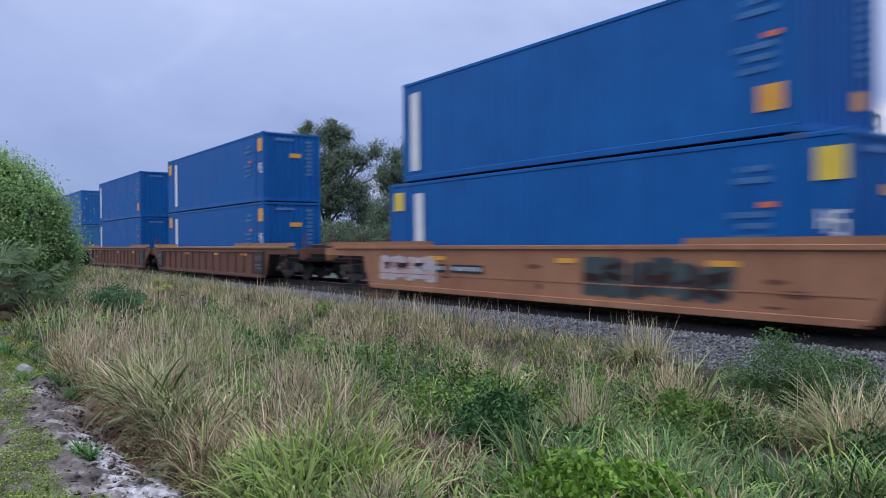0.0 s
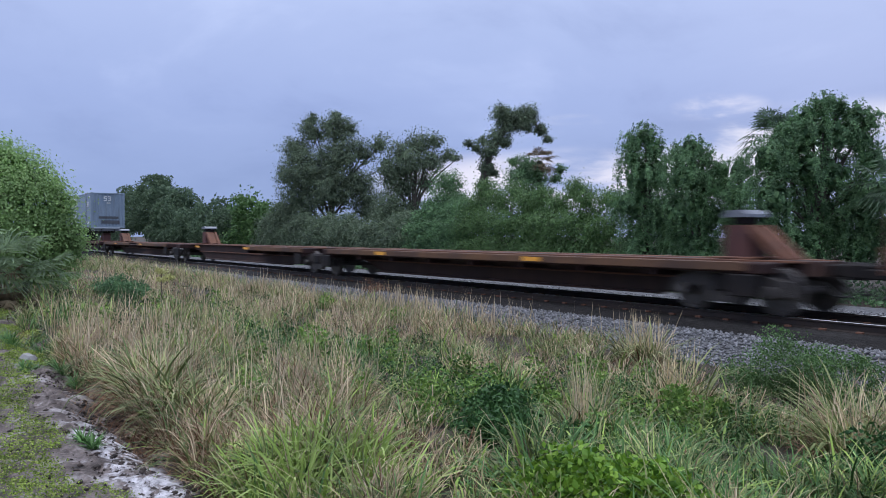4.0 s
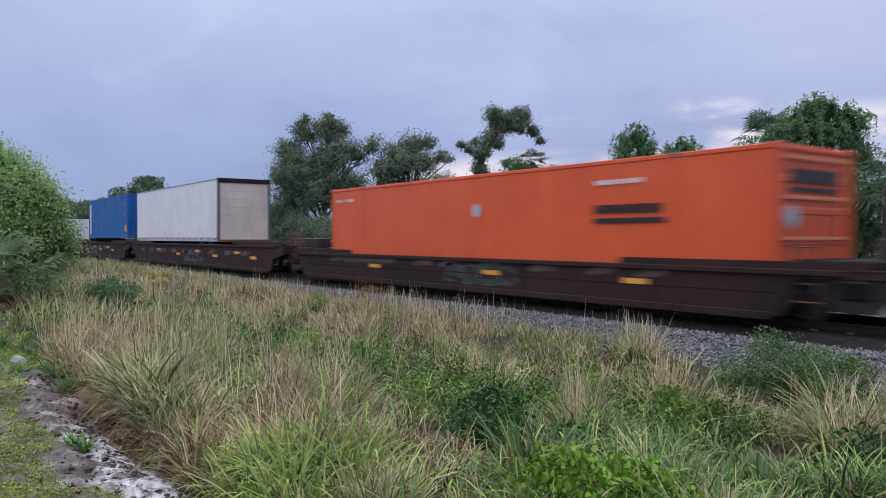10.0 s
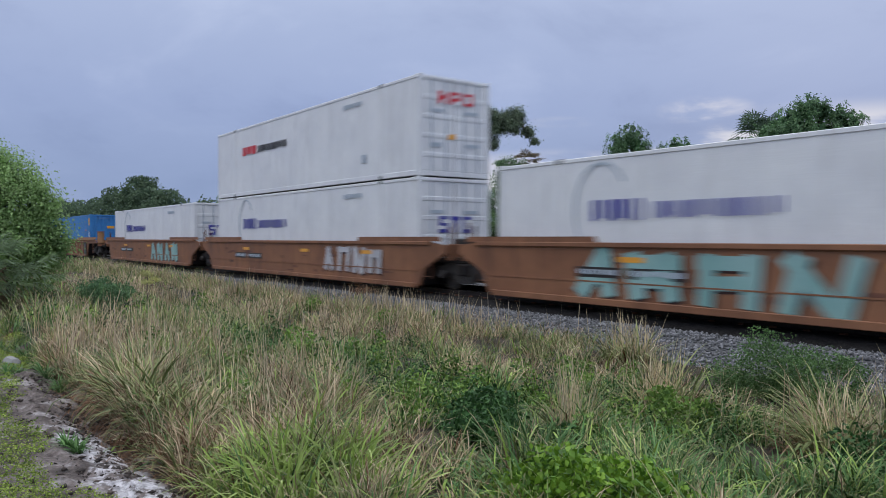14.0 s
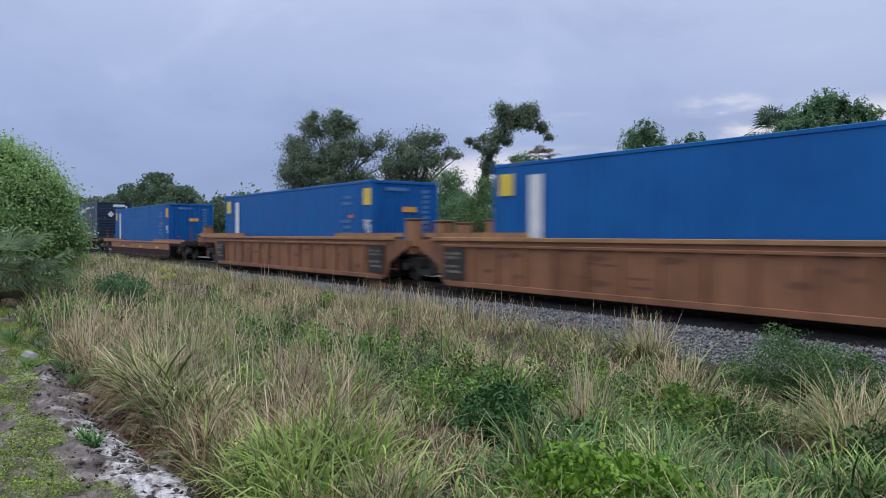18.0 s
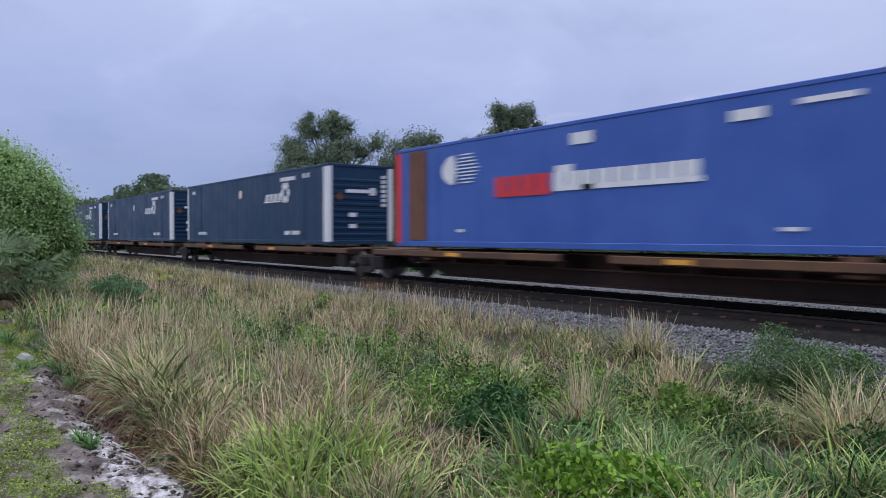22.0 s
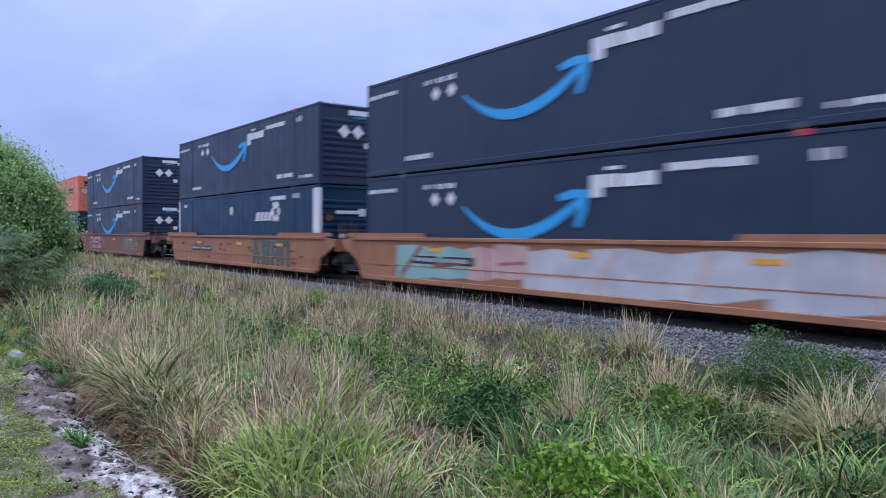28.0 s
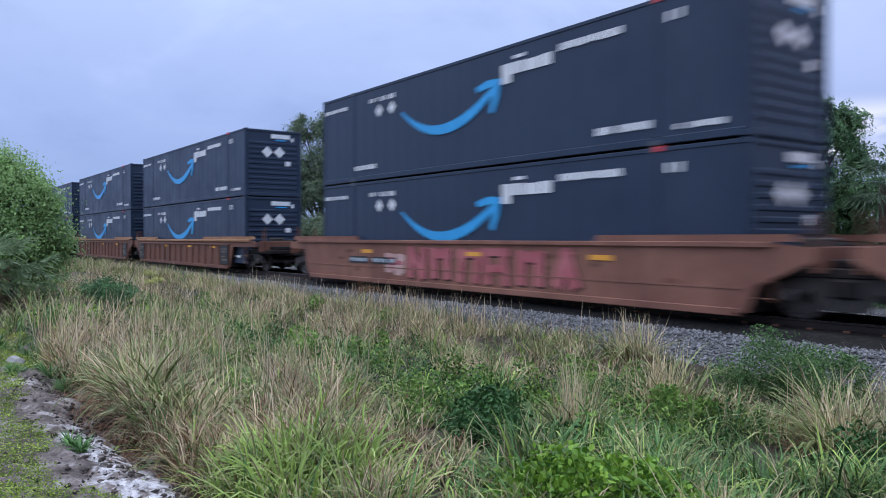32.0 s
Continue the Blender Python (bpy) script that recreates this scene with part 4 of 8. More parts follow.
        rad = (0.10 + 0.012 * r) * rng.uniform(0.7, 1.5, len(x))
        high = tall * rng.uniform(0.4, 1.25, len(x))
        f = rng.random(len(root)) ** 0.45
        P = np.stack([x[root] + d[:, 0] * f * rad[root], y[root] + d[:, 1] * f * rad[root], ground_height(x, y)[root] + d[:, 2] * f * high[root]], -1)
        V, F = leaf_cloud(rng, P, leaf * (0.65 + 0.075 * r[root]) * rng.uniform(0.6, 1.3, len(root)), flat=0.2)
        stuff("leafy_weeds", V, F, LEAF[mat], label, "weeds")
    # dead stems lying along the path's edge
    n = 7000
    x = -4.0 * (16 / 4.0) ** rng.random(n)
    y = 1.56 + rng.normal(0, 0.09, n) + 0.08 * np.sin(x * 1.1)
    t0 = rng.uniform(0.9, 1.5, n)
    V, F = blades(rng, x, y, rng.uniform(0.05, 0.22, n), rng.uniform(0.003, 0.007, n) * (0.7 - x * 0.05), t0, t0 + rng.uniform(0.0, 0.4, n))
    stuff("dead_stems", V, F, LEAF["rusty"], "brown dead stems littering the edge of the path")
    # pale seed stalks above the clumps
    spots = [(*q[:2], q[2], q[2]) for q in TANS[:8]] + [(-8.0, 9.6, 0.4, 0.25), (-5.2, 6.7, 0.28, 0.2), (-4.6, 4.75, 0.2, 0.15), (-15, 10.2, 5, 0.5), (-3.2, 9.2, 0.8, 0.4), (-3.1, 6.6, 0.4, 0.3), (-7.4, 2.2, 1.6, 0.3), (-14, 9.8, 3, 0.7)]
    n = 1500
    i = rng.integers(0, len(spots), n)
    S = np.array(spots)[i]
    sx, sy = S[:, 0] + rng.normal(0, 0.6, n) * S[:, 2], np.clip(S[:, 1] + rng.normal(0, 0.6, n) * S[:, 3], 1.75, 10.9)
    rr = np.hypot(sx, sy)
    t0 = rng.uniform(0.0, 0.25, n)
    V, F = blades(rng, sx, sy, rng.uniform(0.6, 1.02, n), 0.005 * (0.7 + rr * 0.075), t0, t0 + rng.uniform(0.0, 0.5, n))
    stuff("seed_stalks", V, F, LEAF["stalk"], "thin pale seed stalks standing above the grass")
    # rough grass far along the line
    n = 15000
    x, y = -rng.uniform(48, 200, n), rng.uniform(2.0, 10.8, n)
    t0 = rng.uniform(0.1, 0.5, n)
    V, F = blades(rng, x, y, rng.uniform(0.3, 0.7, n), 0.02 + np.abs(x) * 0.0009, t0, t0 + rng.uniform(0.1, 1.0, n))
    stuff("far_grass", V, F, LEAF["olive"], "rough grass along the far side of the line")
    n = 46000
    x, y = 8 - rng.random(n) ** 1.3 * 130, rng.uniform(21.0, 24.5, n)
    V, F = leaf_cloud(rng, np.stack([x, y, ground_height(x, y) + 0.75 * rng.random(n) * (0.4 + lumps(x, y, 1.1, 2.2)) * np.clip((y - 20.0) / 3, 0.2, 1)], -1), rng.uniform(0.07, 0.15, n) * (1 - x * 0.006))
    stuff("undergrowth", V, F, LEAF["vine"], "dark leafy undergrowth behind the track", "undergrowth")
    # low weeds in mats on the path
    mats = [(-7.0, 0.80, 0.75, 0.20), (-6.2, 0.62, 0.7, 0.22), (-5.35, 0.72, 0.45, 0.22), (-4.9, 0.55, 0.5, 0.3), (-5.0, 0.98, 0.28, 0.10), (-9.7, 0.95, 0.9, 0.22), (-11.5, 1.2, 1.5, 0.3), (-8.4, 0.75, 0.8, 0.2), (-14, 1.3, 2.5, 0.5), (-18, 1.0, 3.0, 0.8),
            (-10.8, 0.3, 3, 0.4), (-6.5, 0.1, 2, 0.35)]
    n = 230000
    x = -4.2 * (26 / 4.2) ** rng.random(n)
    y = rng.uniform(-1.6, 1.75, n)
    k = 1.1 * patches(x, y, mats) + 0.7 * (lumps(x, y, 5.0, 5.0) - 0.5) + 0.18 * np.sin(x * 9.1) * np.sin(y * 13.3) + rng.normal(0, 0.09, n) > 0.52
    x, y = x[k], y[k]
    n = len(x)
    V, F = leaf_cloud(rng, np.stack([x, y, ground_height(x, y) + 0.075 * rng.random(n) * (0.3 + lumps(x, y, 6.0, 2.0))], -1), rng.uniform(0.010, 0.024, n) * (0.65 - x * 0.05), flat=0.35)
    stuff("ground_weeds", V, F, LEAF["mat"], "low creeping green weeds on the sandy path", "weeds")
    tufts = np.array([(-6.35, 1.08, 0.05, 0.16), (-6.2, 1.12, 0.05, 0.15), (-9.2, 1.5, 0.2, 0.24), (-9.9, 1.45, 0.2, 0.28), (-10.8, 1.5, 0.25, 0.3), (-11.8, 1.5, 0.3, 0.35), (-10.2, 1.1, 0.2, 0.18), (-12.8, 1.2, 0.4, 0.4)])
    tussocks(rng, "path_tuft", "small grass tufts on the path's edge", "green", tufts[:, 0], tufts[:, 1], tufts[:, 2], (400 * tufts[:, 2]).astype(int) + 60, tufts[:, 3], np.full(len(tufts), 0.011), 0.6, 1.4)
    # clods of mud and washed grit on the path
    n = 2600
    x = -4.2 * (14 / 4.2) ** rng.random(n)
    y = np.where(rng.random(n) < 0.6, rng.normal(1.45, 0.16, n), rng.uniform(0.2, 1.6, n))
    P = np.stack([x, y, ground_height(x, y) + 0.004], -1)
    D = np.array([(1, 0, 0), (0, 1, 0), (-1, 0, 0), (0, -1, 0), (0, 0, 0.7), (0, 0, -0.7)])
    V = P[:, None] + D[None] * rng.uniform(0.5, 1.4, (n, 6, 1)) * (0.007 + 0.026 * rng.random(n) ** 3)[:, None, None] + rng.normal(0, 0.003, (n, 6, 3))
    T = np.array([(0, 1, 4), (1, 2, 4), (2, 3, 4), (3, 0, 4), (1, 0, 5), (2, 1, 5), (3, 2, 5), (0, 3, 5)])
    stuff("mud_clods", V.reshape(-1, 3), (T[None] + 6 * np.arange(n)[:, None, None]).reshape(-1, 3), M["mud"], "dark clods of mud and grit on the path", "soil")
    # the stone beside the path
    s = Solid()
    s.box(-0.11, 0.11, -0.08, 0.08, -0.03, 0.10, 0.045)
    st = new("stone", s.data("stone", "tie"))
    st.location = (-10.85, 1.22, 0.0)
    st.rotation_euler = (0.1, 0.2, 0.5)
    tagged(st, "pale rounded stone at the edge of the path", "stone")


def leaf_cloud(rng, P, size, flat=0.0, facing=None):
    """Folded leaves of four corners at the points P; facing turns their upper sides that way, more or less."""
    n = len(P)
    d = rng.normal(0, 1, (n, 3))
    if facing is not None:
        d[:, 2] -= 0.8
        f = facing + rng.normal(0, 0.42, (n, 3))
        f /= np.linalg.norm(f, axis=1)[:, None] + 1e-9
        d -= f * (d * f).sum(1)[:, None]
    d[:, 2] *= 1 - flat
    d /= np.linalg.norm(d, axis=1)[:, None]
    u = np.cross(d, rng.normal(0, 1, (n, 3)) if facing is None else -f)
    if flat:
        u[:, 2] *= 1 - flat
    u /= np.linalg.norm(u, axis=1)[:, None] + 1e-9
    nrm = np.cross(d, u)
    s = size[:, None]
    V = np.stack([P - d * s * 0.5, P + u * s * 0.34 + nrm * s * 0.12, P + d * s * 0.5, P - u * s * 0.34 + nrm * s * 0.12], 1)
    F = np.array([(0, 1, 2), (0, 2, 3)])
    return V.reshape(-1, 3), (F[None] + 4 * np.arange(n)[:, None, None]).reshape(-1, 3)


def crown_points(rng, clumps, per):
    """Points in the outer part of uneven clumps (x, y, z, rx, ry, rz)."""
    out = []
    vol = np.array([c[3] * c[5] + c[4] * c[5] for c in clumps]) ** 0.9
    for c, k in zip(clumps, np.maximum((vol / vol.sum() * per).astype(int), 30)):
        d = rng.normal(0, 1, (k, 3))
        d /= np.linalg.norm(d, axis=1)[:, None]
        bump = 1 + 0.22 * np.sin(d[:, 0] * 5 + c[0]) * np.sin(d[:, 2] * 6 + c[1]) + 0.14 * np.sin(d[:, 1] * 9 + c[2]) * np.sin(d[:, 0] * 11)
        rad = (1 - 0.55 * rng.random(k) ** 2.2) * bump
        out.append(np.array(c[:3]) + d * rad[:, None] * np.array(c[3:6]))
    return np.concatenate(out)


def tree(name, label, base, limbs, clumps, leaves, size, leaf, category="tree", spread=0.35, sub=9):
    """A trunk with limbs (lists of points with a radius) and a crown of small leaf clumps."""
    rng = np.random.default_rng(int(abs(base[0]) * 131 + abs(base[1]) * 17) + leaves)
    t = thing(name, label, category)
    t.location = (base[0], base[1], float(ground_height(base[0], base[1])))
    s = Solid()
    for limb in limbs:
        for (p, r0), (q, r1) in zip(limb, limb[1:]):
            s.tube(p, q, r0, r1, 8)
    for c in clumps if not limbs else ():
        s.tube((c[0] * 0.15, c[1] * 0.15, 0), (c[0] * 0.6, c[1] * 0.6, c[2] * 0.6), 0.03, 0.02, 6).tube((c[0] * 0.6, c[1] * 0.6, c[2] * 0.6), (c[0], c[1], c[2]), 0.02, 0.008, 6)
    part("trunk" if limbs else "stem", s, "bark", t)
    # every clump is broken up into smaller tufts
    small = []
    for c in clumps:
        for i in range(sub):
            d = rng.normal(0, 1, 3)
            d /= np.linalg.norm(d)
            d[2] = d[2] * 0.9 + 0.1
            k = rng.uniform(0.55, 1.0)
            f = rng.uniform(0.25, 0.25 + spread)
            small.append((c[0] + d[0] * c[3] * k, c[1] + d[1] * c[4] * k, c[2] + d[2] * c[5] * k, c[3] * f, c[4] * f, c[5] * f * 0.85))
    P = np.concatenate([crown_points(rng, small, int(leaves * 0.84)), crown_points(rng, clumps, int(leaves * 0.16))])
    P[:, 2] = np.maximum(P[:, 2], 0.03)
    # larger shaded leaves fill the crown's inside
    inner = crown_points(rng, [(c[0], c[1], c[2], c[3] * 0.7, c[4] * 0.7, c[5] * 0.7) for c in clumps], int(leaves * 0.07)) if size > 0.07 and leaf != "oak" else np.zeros((0, 3))
    big = np.concatenate([size * rng.uniform(0.6, 1.35, len(P)), size * rng.uniform(1.8, 3.0, len(inner))])
    P = np.concatenate([P, inner])
    P[:, 2] = np.maximum(P[:, 2], 0.03)
    V, F = leaf_cloud(rng, P, big)
    ob = new("crown", cloud_mesh("crown", V, F, LEAF[leaf]))
    ob.parent = t
    return t


def leafy_tree(name, label, base, clumps, leaf, size, dense, hang=False, category="tree", trunk=0.25, spine=None):
    """A tree or thicket of round clumps (x, y, z, radius). Its leaves sit in tufts, or with hang in sprays that arch out and fall; every clump has a limb of its own."""
    rng = np.random.default_rng(int(abs(base[0]) * 131 + abs(base[1]) * 17) + len(clumps))
    t = thing(name, label, category)
    gz = float(ground_height(base[0], base[1]))
    t.location = (base[0], base[1], gz)
    s = Solid()
    C = np.array(clumps, float)
    C[:, 2] -= gz
    top = C[:, 2].max()
    if spine:
        for i, j in zip(spine, spine[1:]):
            s.tube(tuple(C[i, :3]), tuple(C[j, :3]), trunk * (1 - 0.8 * spine.index(i) / len(spine)), trunk * (1 - 0.8 * spine.index(j) / len(spine)), 8)
        s.tube((0, 0, 0), tuple(C[spine[0], :3]), trunk * 1.2, trunk, 8)
    else:
        mid = C[:, :2].mean(0) * 0.5
        s.tube((0, 0, 0), (mid[0], mid[1], top * 0.45), trunk, trunk * 0.6, 8).tube((mid[0], mid[1], top * 0.45), (mid[0] * 1.4, mid[1] * 1.4, top * 0.85), trunk * 0.6, trunk * 0.2, 8)
        for cx, cy, cz, cr in C:
            h = cz * rng.uniform(0.4, 0.6)
            q = (mid[0] + (cx - mid[0]) * 0.5, mid[1] + (cy - mid[1]) * 0.5, h + (cz - h) * 0.6)
            s.tube((mid[0] * min(h / top, 0.5) * 2, mid[1] * min(h / top, 0.5) * 2, h), q, trunk * 0.32, trunk * 0.22, 6).tube(q, (cx, cy, cz), trunk * 0.22, trunk * 0.06, 6)
            for _ in range(4):
                d = rng.normal(0, 1, 3)
                d /= np.linalg.norm(d)
                s.tube((cx, cy, cz), (cx + d[0] * cr, cy + d[1] * cr, cz + abs(d[2]) * cr), trunk * 0.07, 0.006, 5)
    part("trunk", s, "bark", t)
    P, S, N = [], [], []
    for cx, cy, cz, cr in C:
        n = max(int(12.6 * cr * cr * dense), 12)
        d = rng.normal(0, 1, (n, 3))
        d /= np.linalg.norm(d, axis=1)[:, None]
        d[:, 2] = np.where(d[:, 2] < -0.5, -d[:, 2], d[:, 2])
        per = 52 if hang else 30
        if hang:
            start = np.array((cx, cy, cz)) + d * cr * rng.uniform(0.80, 1.10, (n, 1))
            u = rng.random((n, per)) ** 0.8
            long = rng.uniform(0.35, 0.95, n)
            out = d * (1, 1, 0)
            Q = start[:, None] + out[:, None] * (0.30 * long[:, None] * np.sin(u * 1.9))[..., None]
            Q[..., 2] += long[:, None] * (0.22 * np.sin(u * 3.1) - 0.95 * u ** 1.7)
            Q = Q + rng.normal(0, 0.048, Q.shape) * (1.25 - 0.6 * u)[..., None]
            P.append(Q.reshape(-1, 3))
            N.append(np.repeat(d + (0, 0, 0.35), per, 0))
            S.append((size * (1.15 - 0.45 * u) * rng.uniform(0.65, 1.3, u.shape)).ravel())
        else:
            start = np.array((cx, cy, cz)) + d * cr * rng.uniform(0.45, 1.12, (n, 1))
            rad = rng.uniform(0.5, 1.0, n) * min(0.42 * cr + 0.12, 0.55)
            Q = rng.normal(0, 1, (n, per, 3)) * (0.62, 0.62, 0.42) * rad[:, None, None] + start[:, None]
            P.append(Q.reshape(-1, 3))
            N.append(((Q - start[:, None]) / rad[:, None, None] * 0.8 + d[:, None] * 0.8 + (0, 0, 0.35)).reshape(-1, 3))
            S.append(size * rng.uniform(0.6, 1.35, n * per))
        n = max(int(12.6 * cr * cr * (34 if hang else 14)), 20)
        d = rng.normal(0, 1, (n, 3))
        d /= np.linalg.norm(d, axis=1)[:, None]
        P.append(np.array((cx, cy, cz)) + d * cr * rng.uniform(0.2, 0.70 if hang else 0.80, (n, 1)))
        N.append(d)
        S.append(size * rng.uniform(2.6, 4.8, n) if hang else size * rng.uniform(1.5, 2.6, n))
    P, S, N = np.concatenate(P), np.concatenate(S), np.concatenate(N)
    N /= np.linalg.norm(N, axis=1)[:, None] + 1e-9
    P[:, 2] = np.maximum(P[:, 2], 0.03)
    V, F = leaf_cloud(rng, P, S, facing=N)
    ob = new("crown", cloud_mesh("crown", V, F, LEAF[leaf]))
    ob.parent = t
    return t


def frond_fan(rng, v, f, origin, aim, length, n=13, width=0.05):
    """One fan leaf: narrow bent strips spreading from the stalk's tip, v[0]."""
    o, a = Vector(origin), Vector(aim).normalized()
    side = a.cross(Vector((0, 0, 1)))
    side = side.normalized() if side.length > 0.05 else Vector((1, 0, 0))
    up = side.cross(a)
    for i in range(n):
        ang = radians(-78 + 156 * i / (n - 1)) + rng.normal(0, 0.05)
        d = (a * math.cos(ang) + side * math.sin(ang)).normalized()
        w = side * math.cos(ang) - a * math.sin(ang)
        L = length * (0.75 + 0.25 * math.cos(ang)) * rng.uniform(0.85, 1.1)
        b = len(v)
        for t, h in ((0.55, 1.0), (1.0, 0.05)):
            c = o + d * L * t + up * (0.10 * L * t) - Vector((0, 0, 1)) * (0.42 * L * t ** 2.4)
            v += [tuple(c - w * width * h * 0.5), tuple(c + w * width * h * 0.5)]
        f += [(0, b, b + 1), (b, b + 1, b + 3), (b, b + 3, b + 2)]


def fan_palm(name, label, base, height, fans, length, leaf, low=-0.5, trunk=True, category="palm", width=0.06):
    rng = np.random.default_rng(int(abs(base[0]) * 77) + fans)
    t = thing(name, label, category)
    t.location = (base[0], base[1], float(ground_height(base[0], base[1])))
    if trunk:
        s = Solid()
        s.tube((0, 0, 0), (0.05, 0, height * 0.5), 0.20, 0.17, 10).tube((0.05, 0, height * 0.5), (0, 0, height), 0.17, 0.15, 10)
        part("trunk", s, "bark", t)
    for i in range(fans):
        a, e = rng.uniform(0, 6.283), rng.uniform(low, 1.25)
        aim = Vector((math.cos(a) * math.cos(e), math.sin(a) * math.cos(e), math.sin(e)))
        root = Vector((0, 0, height)) + Vector((rng.normal(0, 0.1), rng.normal(0, 0.1), rng.normal(0, 0.1)))
        tip = root + aim * length * rng.uniform(0.5, 0.9)
        v, f = [tuple(tip)], []
        for w in (Vector((0, 0, 0.016)), Vector((-aim.y, aim.x, 0)) * 0.016):
            f += [(len(v), len(v) + 1, 0)]
            v += [tuple(root - w), tuple(root + w)]
        frond_fan(rng, v, f, tip, aim, length * rng.uniform(0.7, 1.0), 13, width)
        ob = new("frond", cloud_mesh("frond", np.array(v), np.array(f), LEAF[leaf]))
        ob.parent = t
    return t


def build_plants():
    build_grass()
    # right: trees wrapped in vines
    vine = "dense mound of vines hanging over a small tree"
    leafy_tree("vine_covered_tree", vine, (-19.6, 23.6), [(-0.43, -0.22, 5.31, 0.49), (0.06, -0.14, 5.49, 0.53), (0.06, 0.37, 4.98, 0.49), (-0.25, -0.59, 4.65, 0.44), (-0.16, -0.2, 3.98, 0.84), (0.36, 0.0, 3.99, 0.89), (-0.39, -0.26, 2.88, 0.89), (0.0, 0.64, 2.44, 1.11),
               (0.59, 0.75, 1.55, 0.95), (-0.34, 0.03, 1.55, 0.8), (0.2, -0.3, 0.6, 1.0)], "vine", 0.074, 8, True, trunk=0.16)
    leafy_tree("vine_covered_tree", vine, (-17.2, 23.7), [(-0.59, -0.48, 4.66, 0.46), (-0.08, -0.34, 4.77, 0.54), (0.0, 0.22, 4.46, 0.37), (-0.1, -0.63, 3.84, 0.87), (0.13, 0.22, 3.53, 0.66), (-0.19, -0.82, 2.59, 0.93), (0.04, 0.35, 2.39, 0.93), (-0.26, 0.1, 1.35, 0.95), (0.45, 0.61, 4.05, 0.41),
               (0.36, 0.91, 3.43, 0.52), (0.3, -0.3, 0.6, 1.0)], "vine", 0.074, 8, True, trunk=0.15)
    leafy_tree("vine_covered_tree", vine, (-15.7, 23.9), [(-0.12, 0.2, 3.95, 0.5), (-0.06, -0.06, 3.16, 0.69), (-0.33, 0.19, 2.16, 0.83), (0.28, -0.06, 1.27, 0.8), (0.1, -0.3, 0.5, 0.9)], "vine", 0.074, 8, True, trunk=0.12)
    leafy_tree("vine_covered_tree", "tall mound of vines hanging over a broad tree", (-12.84, 23.6), [(0.06, 0.33, 5.81, 0.4), (0.44, 0.47, 5.69, 0.36), (-0.14, -0.13, 5.45, 0.47), (0.72, 0.98, 5.54, 0.4), (1.0, 1.3, 5.28, 0.36), (-0.5, -0.8, 4.73, 0.58), (-0.2, -0.35, 4.82, 0.72), (0.25, 0.51, 4.91, 0.76),
               (0.69, 1.23, 4.74, 0.63), (-0.68, -1.45, 4.09, 0.65), (-0.22, -0.64, 3.74, 0.9), (0.25, 0.51, 3.56, 0.81), (-0.54, -1.36, 2.84, 0.9), (-0.25, 0.43, 2.48, 0.99), (-1.08, -1.1, 1.75, 0.85), (-0.13, -0.77, 1.4, 0.85), (0.28, 0.49, 1.76, 0.85), (-0.3, -1.0, 0.6, 1.0), (0.9, 1.0, 2.6, 0.9),
               (1.0, 0.9, 1.2, 0.9), (1.0, 1.45, 4.0, 0.65), (1.05, 1.5, 2.9, 0.85), (1.1, 1.5, 1.7, 0.9)], "vine", 0.074, 8, True, trunk=0.22)
    tree("vine_covered_tree", vine, (-8.4, 24.0), [[((0, 0, 0), 0.2), ((0, 0, 3.6), 0.1)]], [(0, 0, 3.9, 1.5, 1.3, 1.0), (-0.6, -0.3, 2.4, 1.7, 1.4, 1.5), (1.4, -0.3, 1.9, 1.8, 1.4, 1.7), (3.4, 0, 2.8, 1.8, 1.5, 1.8), (4.4, 0, 1.6, 2.0, 1.5, 1.6)], 34000, 0.10, "vine", spread=0.28, sub=14)
    fan_palm("cabbage_palm", "grey-green fan palm standing behind the vines", (-16.6, 27.4), 5.7, 46, 1.0, "palm_deep", low=-0.7)
    fan_palm("cabbage_palm", "grey-green fan palm at the end of the thicket", (-10.2, 23.2), 3.4, 26, 1.0, "palm_deep")
    # middle: bushes in a row
    bush = "broad green bush in the hedge behind the track"
    for x, y, h, w, leaf in ((-22.6, 24.6, 3.7, 1.3, "shrub"), (-24.6, 24.6, 4.2, 1.4, "shrub"), (-26.8, 24.8, 4.0, 1.4, "shrub"), (-29.0, 24.8, 4.4, 1.4, "shrub"), (-31.6, 25.0, 4.6, 1.5, "shrub"), (-34.2, 25.2, 3.9, 1.5, "vine"), (-37.2, 25.4, 3.7, 1.6, "vine"), (-40.4, 25.5, 3.3, 1.7, "oak"),
                             (-43.8, 25.6, 3.0, 1.8, "oak"), (-47.4, 25.4, 3.2, 1.9, "oak"), (-51.2, 25.6, 3.3, 2.0, "oak"), (-55.4, 25.6, 3.8, 2.0, "oak"), (-60, 25.6, 4.4, 2.2, "oak")):
        k = w * 0.58
        leafy_tree("bush", bush, (x, y), [(0.1, 0, h - k * 0.75, k * 0.8), (-0.7 * w, 0.2, h * 0.80 - k * 0.6, k * 0.8), (0.7 * w, -0.1, h * 0.86 - k * 0.6, k * 0.75), (-0.3 * w, -0.5, h * 0.46, k), (0.5 * w, -0.5, h * 0.48, k), (-0.8 * w, -0.3, h * 0.2, k), (0.1, -0.6, h * 0.18, k), (0.8 * w, -0.3, h * 0.2, k)],
                   leaf, 0.090 if x > -35 else 0.13, 9 if x > -35 else 5, category="bush", trunk=0.10)
    oak = "tall ragged tree with small dull leaves behind the track"
